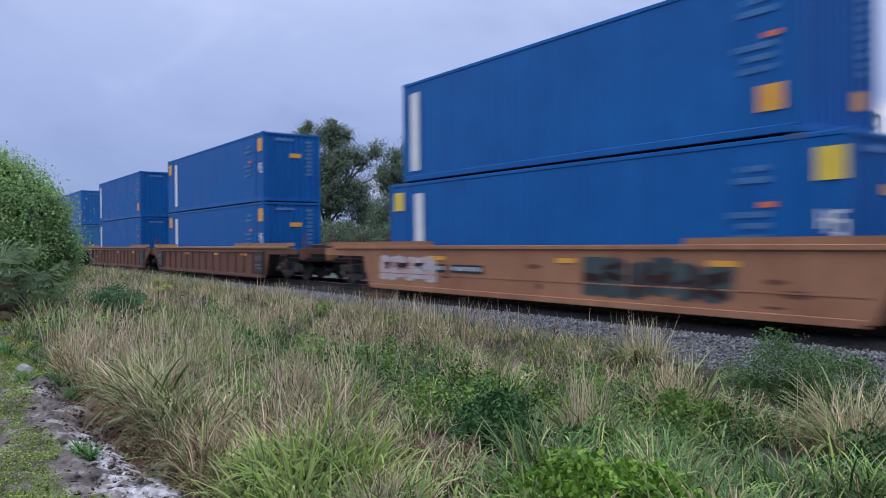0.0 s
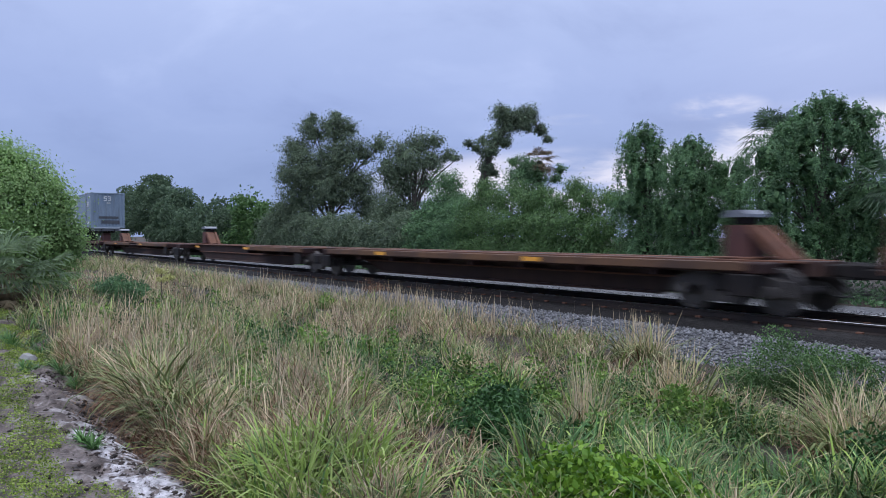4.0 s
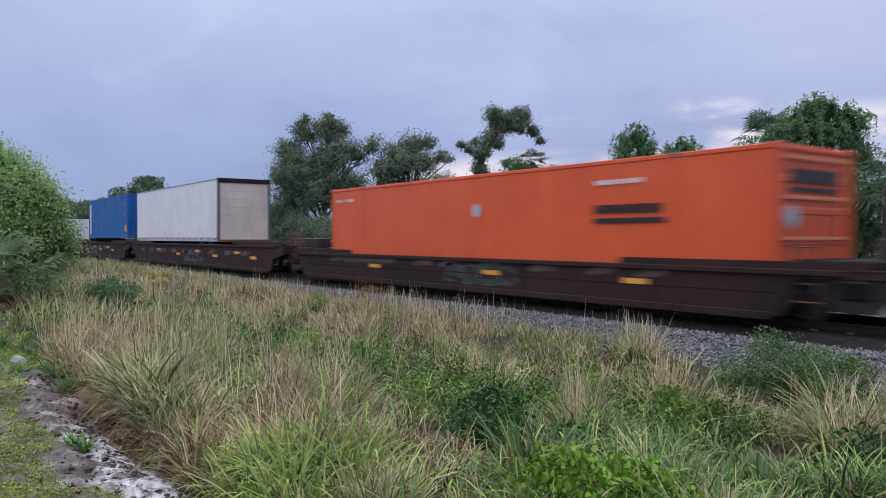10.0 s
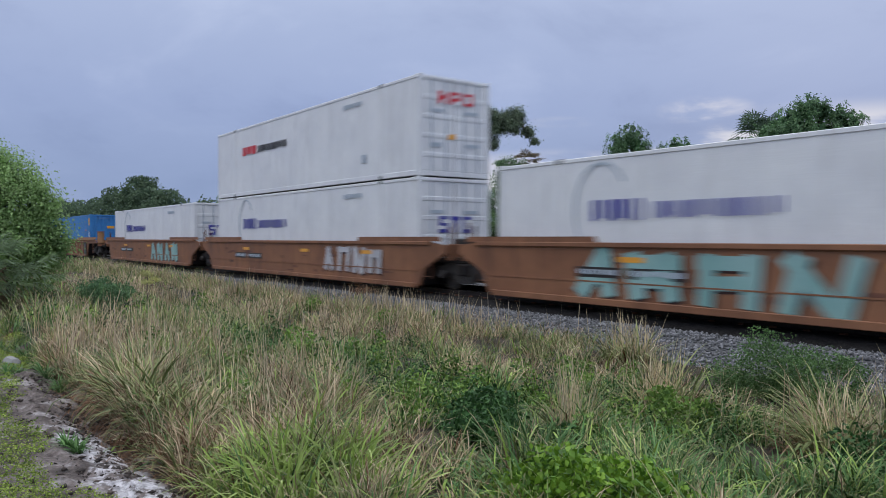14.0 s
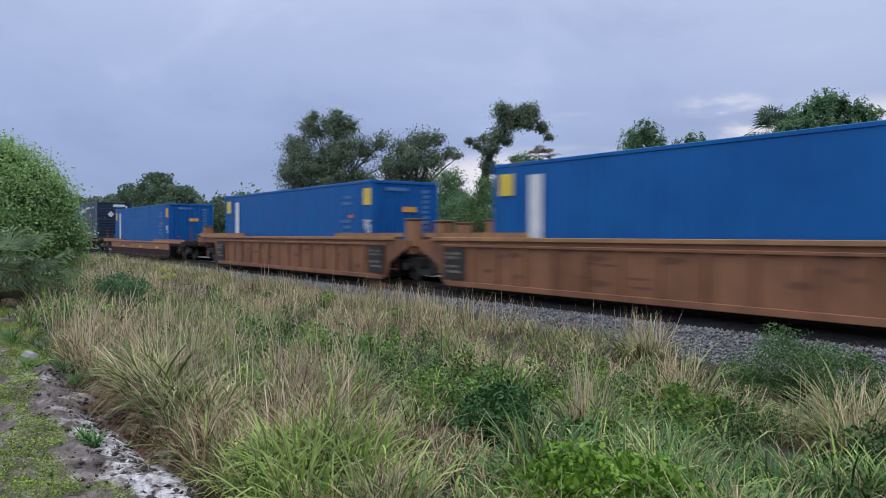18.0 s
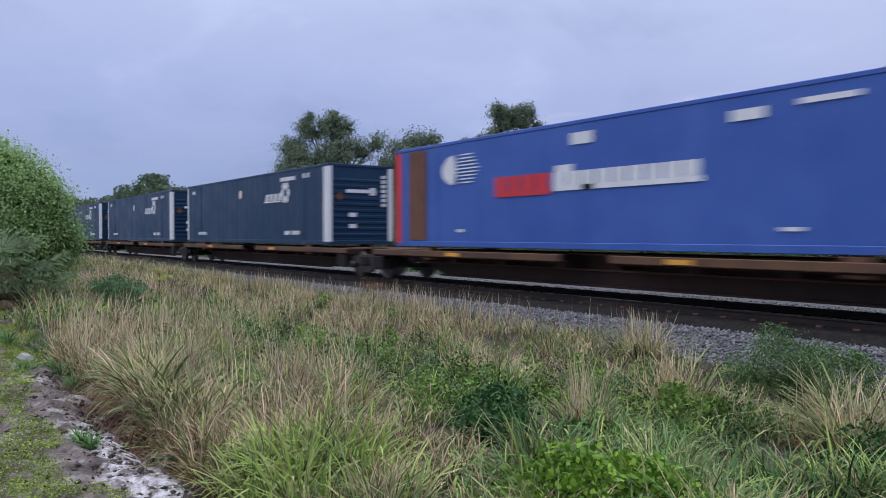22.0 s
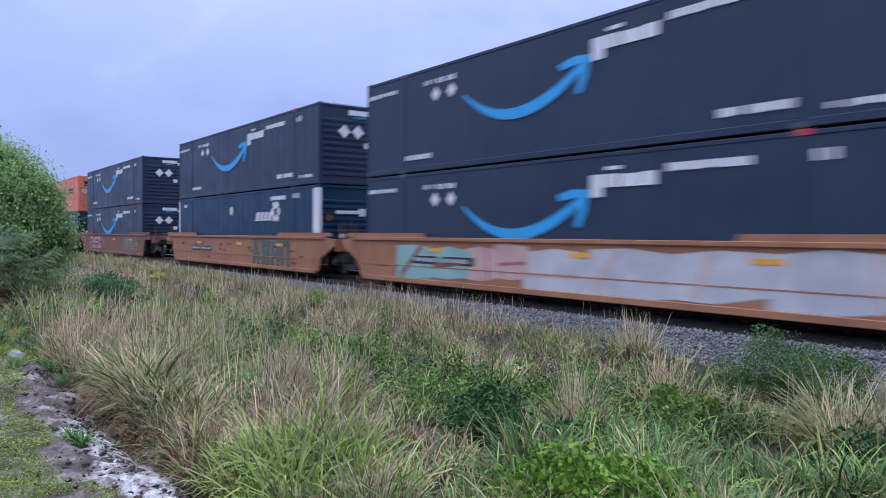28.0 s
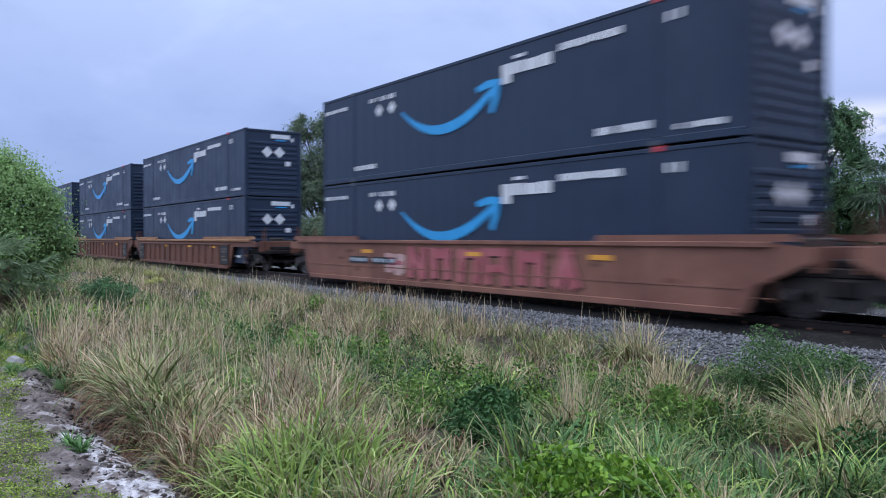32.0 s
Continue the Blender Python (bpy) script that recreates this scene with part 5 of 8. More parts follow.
    leafy_tree("tree", oak, (-55.7, 28.0), [(-1.58, -2.05, 8.3, 1.48), (-0.76, -1.18, 9.92, 1.2), (-0.14, -1.71, 6.46, 2.21), (0.43, 0.26, 10.16, 1.4), (0.79, 1.36, 10.4, 0.75), (1.31, 0.32, 7.86, 1.94), (1.16, 2.48, 8.33, 1.1), (2.06, 3.56, 9.02, 0.85), (1.01, -0.52, 5.08, 2.5), (-1.98, -1.85, 4.38, 1.9),
               (1.75, 1.64, 5.56, 1.6), (1.56, 2.8, 3.71, 1.7), (-0.67, -1.23, 10.99, 0.55), (0.24, 0.61, 11.18, 0.6), (-2.36, -2.44, 6.46, 1.15), (2.35, 3.93, 7.41, 0.6)], "oak", 0.14, 3.2, trunk=0.34)
    leafy_tree("tree", oak, (-43.4, 28.0), [(0.0, 0.67, 7.82, 1.0), (-0.75, -0.47, 7.23, 0.93), (0.8, 1.52, 8.02, 0.62), (0.25, -0.19, 6.47, 1.3), (1.12, 0.84, 6.47, 1.0), (-1.24, -0.84, 5.69, 1.16), (1.36, 2.08, 7.05, 0.54), (1.88, 2.42, 6.86, 0.35), (-0.72, -0.02, 4.92, 1.3), (0.22, 0.99, 5.12, 0.7),
               (-0.54, -1.26, 3.57, 1.35), (0.0, 0.46, 3.19, 0.85), (-0.12, -1.29, 2.22, 1.54)], "oak", 0.125, 4.0, trunk=0.26)
    leafy_tree("bush", "dark rounded thicket between the trees", (-37.0, 26.5), [(-0.36, 0.24, 4.71, 0.95), (-0.12, -0.13, 3.35, 1.19), (0.0, 0.63, 3.69, 0.8), (0.4, -0.29, 2.16, 1.3), (0.2, 0.3, 0.9, 1.3)], "vine", 0.11, 6, category="bush", trunk=0.14)
    leafy_tree("leaning_tree", "dark vine-wrapped tree leaning out over the hedge", (-35.5, 28.0), [(-0.03, 0.01, 4.69, 0.35), (0.13, 0.14, 5.7, 0.52), (0.43, 0.19, 6.62, 0.60), (0.59, 0.7, 7.4, 0.63), (0.73, 1.24, 8.17, 0.69), (0.82, 0.72, 8.85, 0.55), (0.96, 1.93, 8.51, 0.71), (1.41, 2.43, 8.85, 0.55),
               (1.66, 1.99, 8.08, 0.46), (1.86, 2.94, 7.91, 0.44), (2.24, 3.05, 7.37, 0.29), (-0.32, -0.29, 6.88, 0.34), (-0.42, -0.73, 7.12, 0.23), (-0.09, 0.04, 7.29, 0.30), (0.66, 1.3, 7.16, 0.30), (0.2, 0.6, 5.37, 0.29), (0.0, 0.0, 3.6, 0.42)], "oak", 0.11, 11, trunk=0.26, spine=[0, 1, 2, 3, 4, 6, 7, 9])
    leafy_tree("bush", "vine-covered stump with a thin dry sapling beside it", (-32.7, 29.0), [(-0.04, 0.01, 5.56, 0.71), (-0.14, -0.41, 4.91, 0.84), (0.38, 0.38, 4.91, 0.78), (-0.4, -0.62, 5.88, 0.32), (0.96, 1.72, 5.47, 0.30), (0.91, 1.42, 4.91, 0.40), (0.1, 0.2, 3.6, 1.0), (0.3, 0.5, 2.2, 1.2)], "vine", 0.11, 6, category="bush", trunk=0.14)
    fan_palm("dry_palm", "half-dead fan palm with brown hanging fronds", (-32.3, 29.6), 6.2, 26, 0.8, "palm_dry", low=-1.0)
    # left: hedge and trees far along the line
    far = "distant grey-green tree far along the line"
    for x, y, h, w in ((-66.5, 25.5, 6.6, 3.4), (-73, 25.5, 5.6, 4.2), (-80, 26, 5.4, 4.6), (-88, 26, 5.6, 5.0), (-97, 26, 6.6, 5.5)):
        tree("bush", "distant bush in the hedge along the line", (x, y), [], [(0, 0, h * 0.6, w * 0.7, 1.6, h * 0.36), (-w * 0.4, 0, h * 0.33, w * 0.8, 1.6, h * 0.34), (w * 0.4, 0, h * 0.36, w * 0.7, 1.6, h * 0.34)], 6000, 0.27, "far" if x < -70 else "shrub", "bush")
    tree("tree", far, (-110, 28), [[((0, 0, 0), 0.4), ((0, 0, 7), 0.2)]], [(0, 0, 8.6, 5.0, 2.5, 1.7), (-7, 0, 7.4, 5.0, 2.5, 1.7), (6, 0, 7.2, 4.5, 2.5, 1.8), (0, 0, 4.6, 11, 3, 3.0), (12, 0, 5.4, 5, 2.5, 2.2)], 16000, 0.34, "far")
    tree("tree", far, (-135, 29), [[((0, 0, 0), 0.4), ((0, 0, 6), 0.2)]], [(0, 0, 6.2, 9, 3, 2.2), (-16, 0, 6.0, 10, 3, 2.4), (-36, 0, 6.4, 12, 3, 2.6), (-70, 0, 6.4, 20, 4, 3), (-8, 0, 3, 16, 3, 2.6)], 12000, 0.45, "far")
    # near left: a bush with palmetto at its foot
    leafy_tree("bush", "large fresh-green bush beside the path", (-21.6, 2.42), [(-0.46, -0.53, 3.5, 0.55), (-0.26, -0.17, 3.3, 0.55), (0.18, 0.2, 2.9, 0.50), (0.47, 0.5, 2.6, 0.40), (0.5, 0.75, 2.3, 0.34), (0.24, -0.03, 2.4, 0.95), (0.3, 0.6, 1.9, 0.62), (0.67, 0.9, 1.64, 0.42), (0.74, 1.05, 1.4, 0.26),
               (-0.7, -0.57, 2.8, 0.79), (0.45, 0.81, 1.15, 0.48), (0.3, 0.6, 0.72, 0.48), (-0.88, -1.17, 3.1, 0.86), (-1.2, -1.15, 2.1, 1.14), (0.3, -0.03, 1.4, 0.92), (-0.3, -0.9, 1.2, 1.06), (-0.2, 0.2, 0.7, 0.92), (-1.2, -2.0, 3.0, 0.95), (-1.0, -2.0, 1.6, 1.32)], "fresh", 0.070, 16, category="bush", trunk=0.09)
    for px, py, n, ln, tall in ((-19.3, 0.95, 15, 0.95, 0.95), (-19.1, 1.55, 15, 0.95, 0.85), (-19.2, 2.1, 14, 0.80, 0.70), (-19.4, 0.4, 12, 0.9, 1.1)):
        fan_palm("saw_palmetto", "low saw palmetto with stiff grey-green fan leaves", (px, py), tall, n, ln, "palm", low=-0.3, trunk=False, category="palmetto", width=0.05)
    fan_palm("dead_fronds", "brown dead fronds hanging under the palmetto", (-18.9, 0.95), 0.75, 12, 0.55, "palm_dry", low=-1.3, trunk=False, category="palmetto", width=0.045)
    fan_palm("dead_fronds", "brown dead fronds hanging under the palmetto", (-18.9, 1.75), 0.6, 8, 0.5, "palm_dry", low=-1.3, trunk=False, category="palmetto", width=0.045)
    tree("shrub", "dark green shrub in the grass before the track", (-19.8, 4.2), [], [(0, 0, 0.35, 0.7, 0.5, 0.4), (-0.6, 0.3, 0.4, 0.7, 0.4, 0.4)], 5000, 0.06, "vine", "shrub")
    # field: shrubs among the grass
    tree("shrub", "soft feathery dark green shrub at the edge of the ballast", (-4.75, 8.5), [], [(0, 0, 0.50, 0.55, 0.4, 0.42), (-0.45, 0, 0.38, 0.45, 0.35, 0.36), (0.45, 0.1, 0.42, 0.45, 0.35, 0.4)], 15000, 0.030, "shrub", "shrub", spread=0.3, sub=14)
    tree("shrub", "low bright broad-leaved plant in the grass", (-2.95, 3.05), [], [(0, 0, 0.28, 0.30, 0.26, 0.18), (0.28, 0.22, 0.25, 0.24, 0.22, 0.16), (-0.30, -0.12, 0.22, 0.24, 0.22, 0.15), (0.5, 0.42, 0.18, 0.18, 0.18, 0.12), (-0.1, 0.35, 0.2, 0.2, 0.2, 0.14)], 4200, 0.045, "bright", "shrub", spread=0.6, sub=7)
    tree("shrub", "dark leafy weeds in a low damp patch", (-4.55, 3.95), [], [(0, 0, 0.14, 0.30, 0.26, 0.16), (0.35, 0.3, 0.12, 0.28, 0.24, 0.14), (-0.3, -0.2, 0.10, 0.24, 0.22, 0.12)], 3600, 0.042, "fern", "shrub", spread=0.5)
    tree("shrub", "dark leafy weeds in a low damp patch", (-2.45, 5.75), [], [(0, 0, 0.22, 0.32, 0.26, 0.22), (0.35, 0.3, 0.2, 0.28, 0.24, 0.2), (-0.3, -0.3, 0.16, 0.24, 0.22, 0.16)], 3600, 0.042, "fern", "shrub", spread=0.5)
    tree("shrub", "small yellow-green leafy plant at the foot of the tussock", (-4.7, 6.2), [], [(0, 0, 0.28, 0.2, 0.2, 0.2), (0.3, 0.15, 0.22, 0.18, 0.18, 0.16)], 700, 0.05, "weed", "shrub")
    tree("shrub", "dark leafy weed standing between the grasses", (-5.2, 4.3), [], [(0, 0, 0.16, 0.34, 0.28, 0.18), (-0.4, 0.3, 0.14, 0.3, 0.26, 0.16), (0.4, -0.3, 0.12, 0.26, 0.24, 0.14)], 2800, 0.05, "fern", "shrub", spread=0.6)
    tree("flowering_weed", "thin weed with pale yellow flower heads", (-18.0, 4.75), [[((0, 0, 0), 0.012), ((0.05, 0, 1.0), 0.006)], [((0.02, 0, 0.4), 0.008), ((0.2, 0.1, 0.85), 0.005)]], [(0.0, 0, 0.95, 0.16, 0.16, 0.08), (0.22, 0.1, 0.82, 0.13, 0.13, 0.07), (-0.15, 0.05, 0.75, 0.12, 0.12, 0.06)], 500, 0.045, "bloom", "weed")
    tree("brown_weed", "dry branching brown weed at the ballast's edge", (-17.6, 10.2), [[((0, 0, 0), 0.012), ((0.1, 0, 0.8), 0.004)], [((0, 0, 0.2), 0.008), ((-0.4, 0, 0.75), 0.003)], [((0, 0, 0.3), 0.008), ((0.5, 0, 0.7), 0.003)]], [(0, 0, 0.7, 0.5, 0.3, 0.2)], 700, 0.03, "rusty", "weed")


build_plants()

# ---- the train: loads ----
MOVING = []            # (thing, its place along the train at 0 s)
FT = 0.3048


def bars(rows, y, deep=0.004):
    """Flat marks on the near side: rows of (x0, x1, z0, z1)."""
    s = Solid()
    for i, (x0, x1, z0, z1) in enumerate(rows):
        s.box(x0, x1, y - deep - 0.0004 * (i % 7), y + 0.002, z0, z1)
    return s


def end_bars(rows, x, deep=0.004):
    """Flat marks on the leading end: rows of (y0, y1, z0, z1)."""
    s = Solid()
    for y0, y1, z0, z1 in rows:
        s.box(x - 0.002, x + deep, y0, y1, z0, z1)
    return s


def writing(x0, x1, z0, z1, n, seed=1, gap=0.35):
    """A line of unreadable characters as short bars."""
    rng = random.Random(seed)
    step = (x1 - x0) / n
    return [(x0 + i * step, x0 + (i + 1 - gap * rng.uniform(0.5, 1.2)) * step, z0 + (z1 - z0) * rng.choice((0, 0, 0.12)), z1) for i in range(n) if rng.random() > 0.06]


def shape(outlines, y, deep=0.005):
    s = Solid()
    for i, o in enumerate(outlines):
        s.prism(o, y - deep - 0.0007 * (i % 6), y + 0.002)
    return s


def diamond(cx, cz, r):
    return [(cx - r, cz), (cx, cz - r), (cx + r, cz), (cx, cz + r)]


def end_diamonds(spots, x):
    s = Solid()
    for cy, cz, r in spots:
        s.plate([(cy - r, cz), (cy, cz - r), (cy + r, cz), (cy, cz + r)], x - 0.002, x + 0.005)
    return s


def sweep_mark(y):
    """A curved upward sweep that ends in an arrow head of two legs."""
    n, top, low = 18, [], []
    for i in range(n + 1):
        u = i / n
        mid = 1.07 + (u - 0.47) ** 2 * (3.25 if u < 0.47 else 2.7)
        t = 0.02 + 0.132 * math.sin(math.pi * min(u * 0.8 + 0.03, 1)) ** 1.1
        x = -3.08 + 4.2 * u
        top.append((x + t * 0.9 * (0.47 - u), mid + t * 0.92))
        low.append((x - t * 0.9 * (0.47 - u), mid - t * 0.92))
    s = Solid()
    for i, o in enumerate((low + top[::-1], [(0.42, 1.95), (0.50, 1.81), (0.95, 1.88), (1.36, 1.86), (1.37, 2.03), (0.90, 2.07)], [(1.37, 2.03), (1.12, 2.02), (1.08, 1.66), (0.97, 1.27), (1.10, 1.20), (1.30, 1.58)])):
        s.prism([(x, z + 0.08) for x, z in o], y - 0.005 - 0.003 * i, y + 0.002)
    return s


def box_body(length, mat, label, posts=True, height=2.896, end="ribs_up", side_deep=0.03, pitch=0.28, group="", name="shipping_container"):
    """A steel container: ribbed sides, rails, corner posts and castings, a roof and its two ends. Its base middle is the origin; +x leads."""
    L, W, H = length / 2, 1.295, height
    box = thing(name, label, "container", group)
    for y, d in ((-W + 0.015, side_deep), (W - 0.015, -side_deep)):
        s2 = Solid().ribbed(-L + 0.16, L - 0.16, 0.16, H - 0.10, y, d, pitch)
        part("side_panel", s2, mat, box)
    for y0, y1 in ((-W, -W + 0.10), (W - 0.10, W)):
        part("top_rail", Solid().box(-L + 0.1, L - 0.1, y0, y1, H - 0.11, H - 0.02, 0.012), mat, box)
        part("bottom_rail", Solid().box(-L + 0.1, L - 0.1, y0, y1, 0.02, 0.17, 0.012), mat, box)
    part("roof", Solid().box(-L + 0.06, L - 0.06, -W + 0.05, W - 0.05, H - 0.06, H - 0.025), mat, box)
    part("floor", Solid().box(-L + 0.08, L - 0.08, -W + 0.05, W - 0.05, 0.05, 0.15), "grey_dark", box)
    for x in (-L, L):
        for y in (-W, W):
            x0, x1 = (x, x + 0.14) if x < 0 else (x - 0.14, x)
            y0, y1 = (y, y + 0.13) if y < 0 else (y - 0.13, y)
            part("corner_post", Solid().box(x0 + (0.004 if x < 0 else -0.004), x1, y0, y1, 0.118, H - 0.118, 0.014), mat, box)
    at = [L - 0.09]
    if posts and length > 12.3:
        at.append(6.096 - 0.09)
    for a in at:
        for x in (-a, a):
            if a != at[0]:
                for y in (-W - 0.004, W - 0.10):
                    part("stacking_post", Solid().box(x - 0.09, x + 0.09, y, y + 0.105, 0.17, H - 0.11, 0.01), mat, box)
            for y in (-W, W):
                for z in (0.0, H - 0.118):
                    y0, y1 = (y - 0.003, y + 0.162) if y < 0 else (y - 0.162, y + 0.003)
                    part("corner_casting", Solid().box(x - 0.09, x + 0.093, y0, y1, z, z + 0.118, 0.012), "grey_dark" if a != at[0] else mat, box)
    # the leading end
    if end == "ribs_up":
        part("end_wall", Solid().ribbed(-W + 0.13, W - 0.13, 0.16, H - 0.12, L - 0.03, 0.045, 0.25, axis=1), mat, box)
    elif end == "ribs_flat":
        s = Solid().box(L - 0.07, L - 0.045, -W + 0.12, W - 0.12, 0.15, H - 0.1)
        part("end_wall", s, mat, box)
        z = 0.30
        while z < H - 0.62:
            part("end_rib", Solid().prism([(L - 0.046, z), (L - 0.012, z + 0.03), (L - 0.012, z + 0.10), (L - 0.046, z + 0.13)], -W + 0.2, W - 0.2), mat, box)
            z += 0.215
    elif end == "doors":
        for y0, y1 in ((-W + 0.135, -0.012), (0.012, W - 0.135)):
            d = part("door", Solid().box(L - 0.075, L - 0.035, y0, y1, 0.17, H - 0.13, 0.008), mat, box)
            for f in (0.28, 0.72):
                y = y0 + (y1 - y0) * f
                part("lock_rod", Solid().tube((L - 0.012, y, 0.14), (L - 0.012, y, H - 0.14), 0.018, n=8), "grey_dark" if mat != "white" else "mark_grey", d, "steel lock rod")
            for z in (0.55, 1.1, 1.65, 2.2):
                part("door_rib", Solid().prism([(L - 0.036, z), (L - 0.018, z + 0.03), (L - 0.018, z + 0.12), (L - 0.036, z + 0.15)], y0 + 0.05, y1 - 0.05), mat, d)
    part("header", Solid().box(L - 0.1, L - 0.004, -W + 0.135, W - 0.135, H - 0.12, H - 0.02, 0.012), mat, box)
    part("sill", Solid().box(L - 0.1, L - 0.004, -W + 0.135, W - 0.135, 0.02, 0.16, 0.012), mat, box)
    # the trailing end
    part("rear_wall", Solid().ribbed(-W + 0.13, W - 0.13, 0.16, H - 0.12, -L + 0.03, -0.04, 0.25, axis=1), mat, box)
    part("rear_header", Solid().box(-L + 0.004, -L + 0.1, -W + 0.135, W - 0.135, H - 0.12, H - 0.02, 0.012), mat, box)
    part("rear_sill", Solid().box(-L + 0.004, -L + 0.1, -W + 0.135, W - 0.135, 0.02, 0.16, 0.012), mat, box)
    return box, L, W, H


def blue_box(length, mat, label, amber=False, yellow=False):
    box, L, W, H = box_body(length, mat, label, end="ribs_up", group="blue containers on the train", side_deep=0.010, pitch=0.26)
    f = -W - 0.006
    x = -L + (1.36 if length > 13 else 0.42)
    part("stripe", bars([(x, x + 0.46, 0.30, 2.55)], f), "mark_white", box, "upright white stripe")
    tx = L - (1.30 if length > 13 else 0.42)
    m = []
    for i, z in enumerate((2.42, 2.22, 1.62, 1.42, 1.22, 0.95)):
        m += writing(tx - 0.62 - 0.1 * (i % 3), tx, z - 0.11, z, 7, i)
    part("lettering", bars(m[:34], f), "mark_faint", box, "rows of worn pale characters")
    part("warning_mark", bars([(tx - 0.22, tx + 0.06, 1.68, 1.78)], f - 0.003), "mark_orange", box, "small orange warning mark")
    if yellow:
        for a, b in ((-L + 0.26, -L + 0.78), (L - 0.52, L - 0.02)):
            part("length_mark", bars([(a, b, 2.08, 2.62)], f - 0.001), "mark_yellow" if yellow == 1 else "mark_amber", box, "yellow square mark")
        part("size_mark", bars([(L - 0.46, L - 0.40, 1.30, 1.62), (L - 0.46, L - 0.28, 1.42, 1.47), (L - 0.33, L - 0.27, 1.22, 1.58), (L - 0.21, L - 0.05, 1.54, 1.60), (L - 0.21, L - 0.15, 1.40, 1.60), (L - 0.21, L - 0.05, 1.38, 1.44), (L - 0.11, L - 0.05, 1.20, 1.44), (L - 0.21, L - 0.05, 1.18, 1.24)], f - 0.001), "mark_white", box, "white size figures")
        part("end_mark", end_bars([(-0.1, 0.42, 1.86, 2.04)], L - 0.012), "mark_amber", box)
    if amber:
        part("handling_mark", bars([(L - 0.78, L - 0.30, 0.42, 0.88)], f - 0.001), "mark_amber", box, "amber square mark")
        part("end_mark", end_bars([(0.45, 0.85, 0.52, 0.86)], L - 0.012), "mark_amber", box)
    part("end_lettering", end_bars([(0.62 + 0.07 * (i % 2), 0.92, 2.5 - i * 0.17, 2.61 - i * 0.17) for i in range(9)] + [(-0.75, 0.1, 2.55, 2.66)], L - 0.012), "mark_faint", box, "column of white characters")
    return box


def sweep_box():
    box, L, W, H = box_body(53 * FT, "slate", "dark slate domestic container with a sky-blue sweep on its side", end="ribs_flat", side_deep=0.004, pitch=0.61, group="dark slate containers on the train")
    f = -W - 0.004
    part("sweep_mark", sweep_mark(f), "mark_sky", box, "sky-blue curved sweep with an arrow head")
    part("word_mark", bars([(1.42, 1.76, 1.94, 2.42), (1.80, 2.05, 2.14, 2.42), (2.08, 2.20, 2.14, 2.42), (2.24, 2.74, 2.14, 2.40), (2.78, 3.14, 2.14, 2.42), (1.85, 2.25, 2.50, 2.58)], f), "mark_white", box, "white block of lettering")
    part("lettering", bars(writing(-L + 0.18, -L + 1.75, 2.38, 2.50, 11, 4) + writing(-4.9, -3.3, 2.38, 2.52, 12, 5) + writing(3.4, 5.2, 2.38, 2.54, 13, 6, 0.2) + writing(6.3, 6.8, 2.34, 2.56, 4, 7, 0.2)
                           + writing(-5.85, -4.5, 0.36, 0.50, 9, 8) + writing(4.5, 5.95, 0.36, 0.52, 12, 9, 0.2) + writing(6.5, 7.6, 0.26, 0.38, 7, 10), f), "mark_white", box, "rows of small white characters")
    for cx in (-4.35, -3.62):
        part("hazard_plate", shape([diamond(cx, 2.10, 0.20)], f), "mark_white", box, "pale diamond plate")
    for cy in (-0.28, 0.28):
        part("end_plate", end_diamonds([(cy, 1.92, 0.25)], L - 0.006), "mark_white", box, "white diamond plate")
    part("end_lettering", end_bars([(-0.1, 0.78, 2.52, 2.70), (0.55, 0.80, 1.35, 1.55), (0.82, 0.95, 2.42, 2.58)], L - 0.010), "mark_white", box)
    part("end_sweep", end_bars([(0.1, 0.6, 2.42, 2.47)], L - 0.006), "mark_sky", box)
    for y in (-W - 0.008,):
        part("red_casting", Solid().box(6.0, 6.2, y, y + 0.17, H - 0.11, H + 0.004, 0.01), "mark_red", box, "faded red casting")
    return box


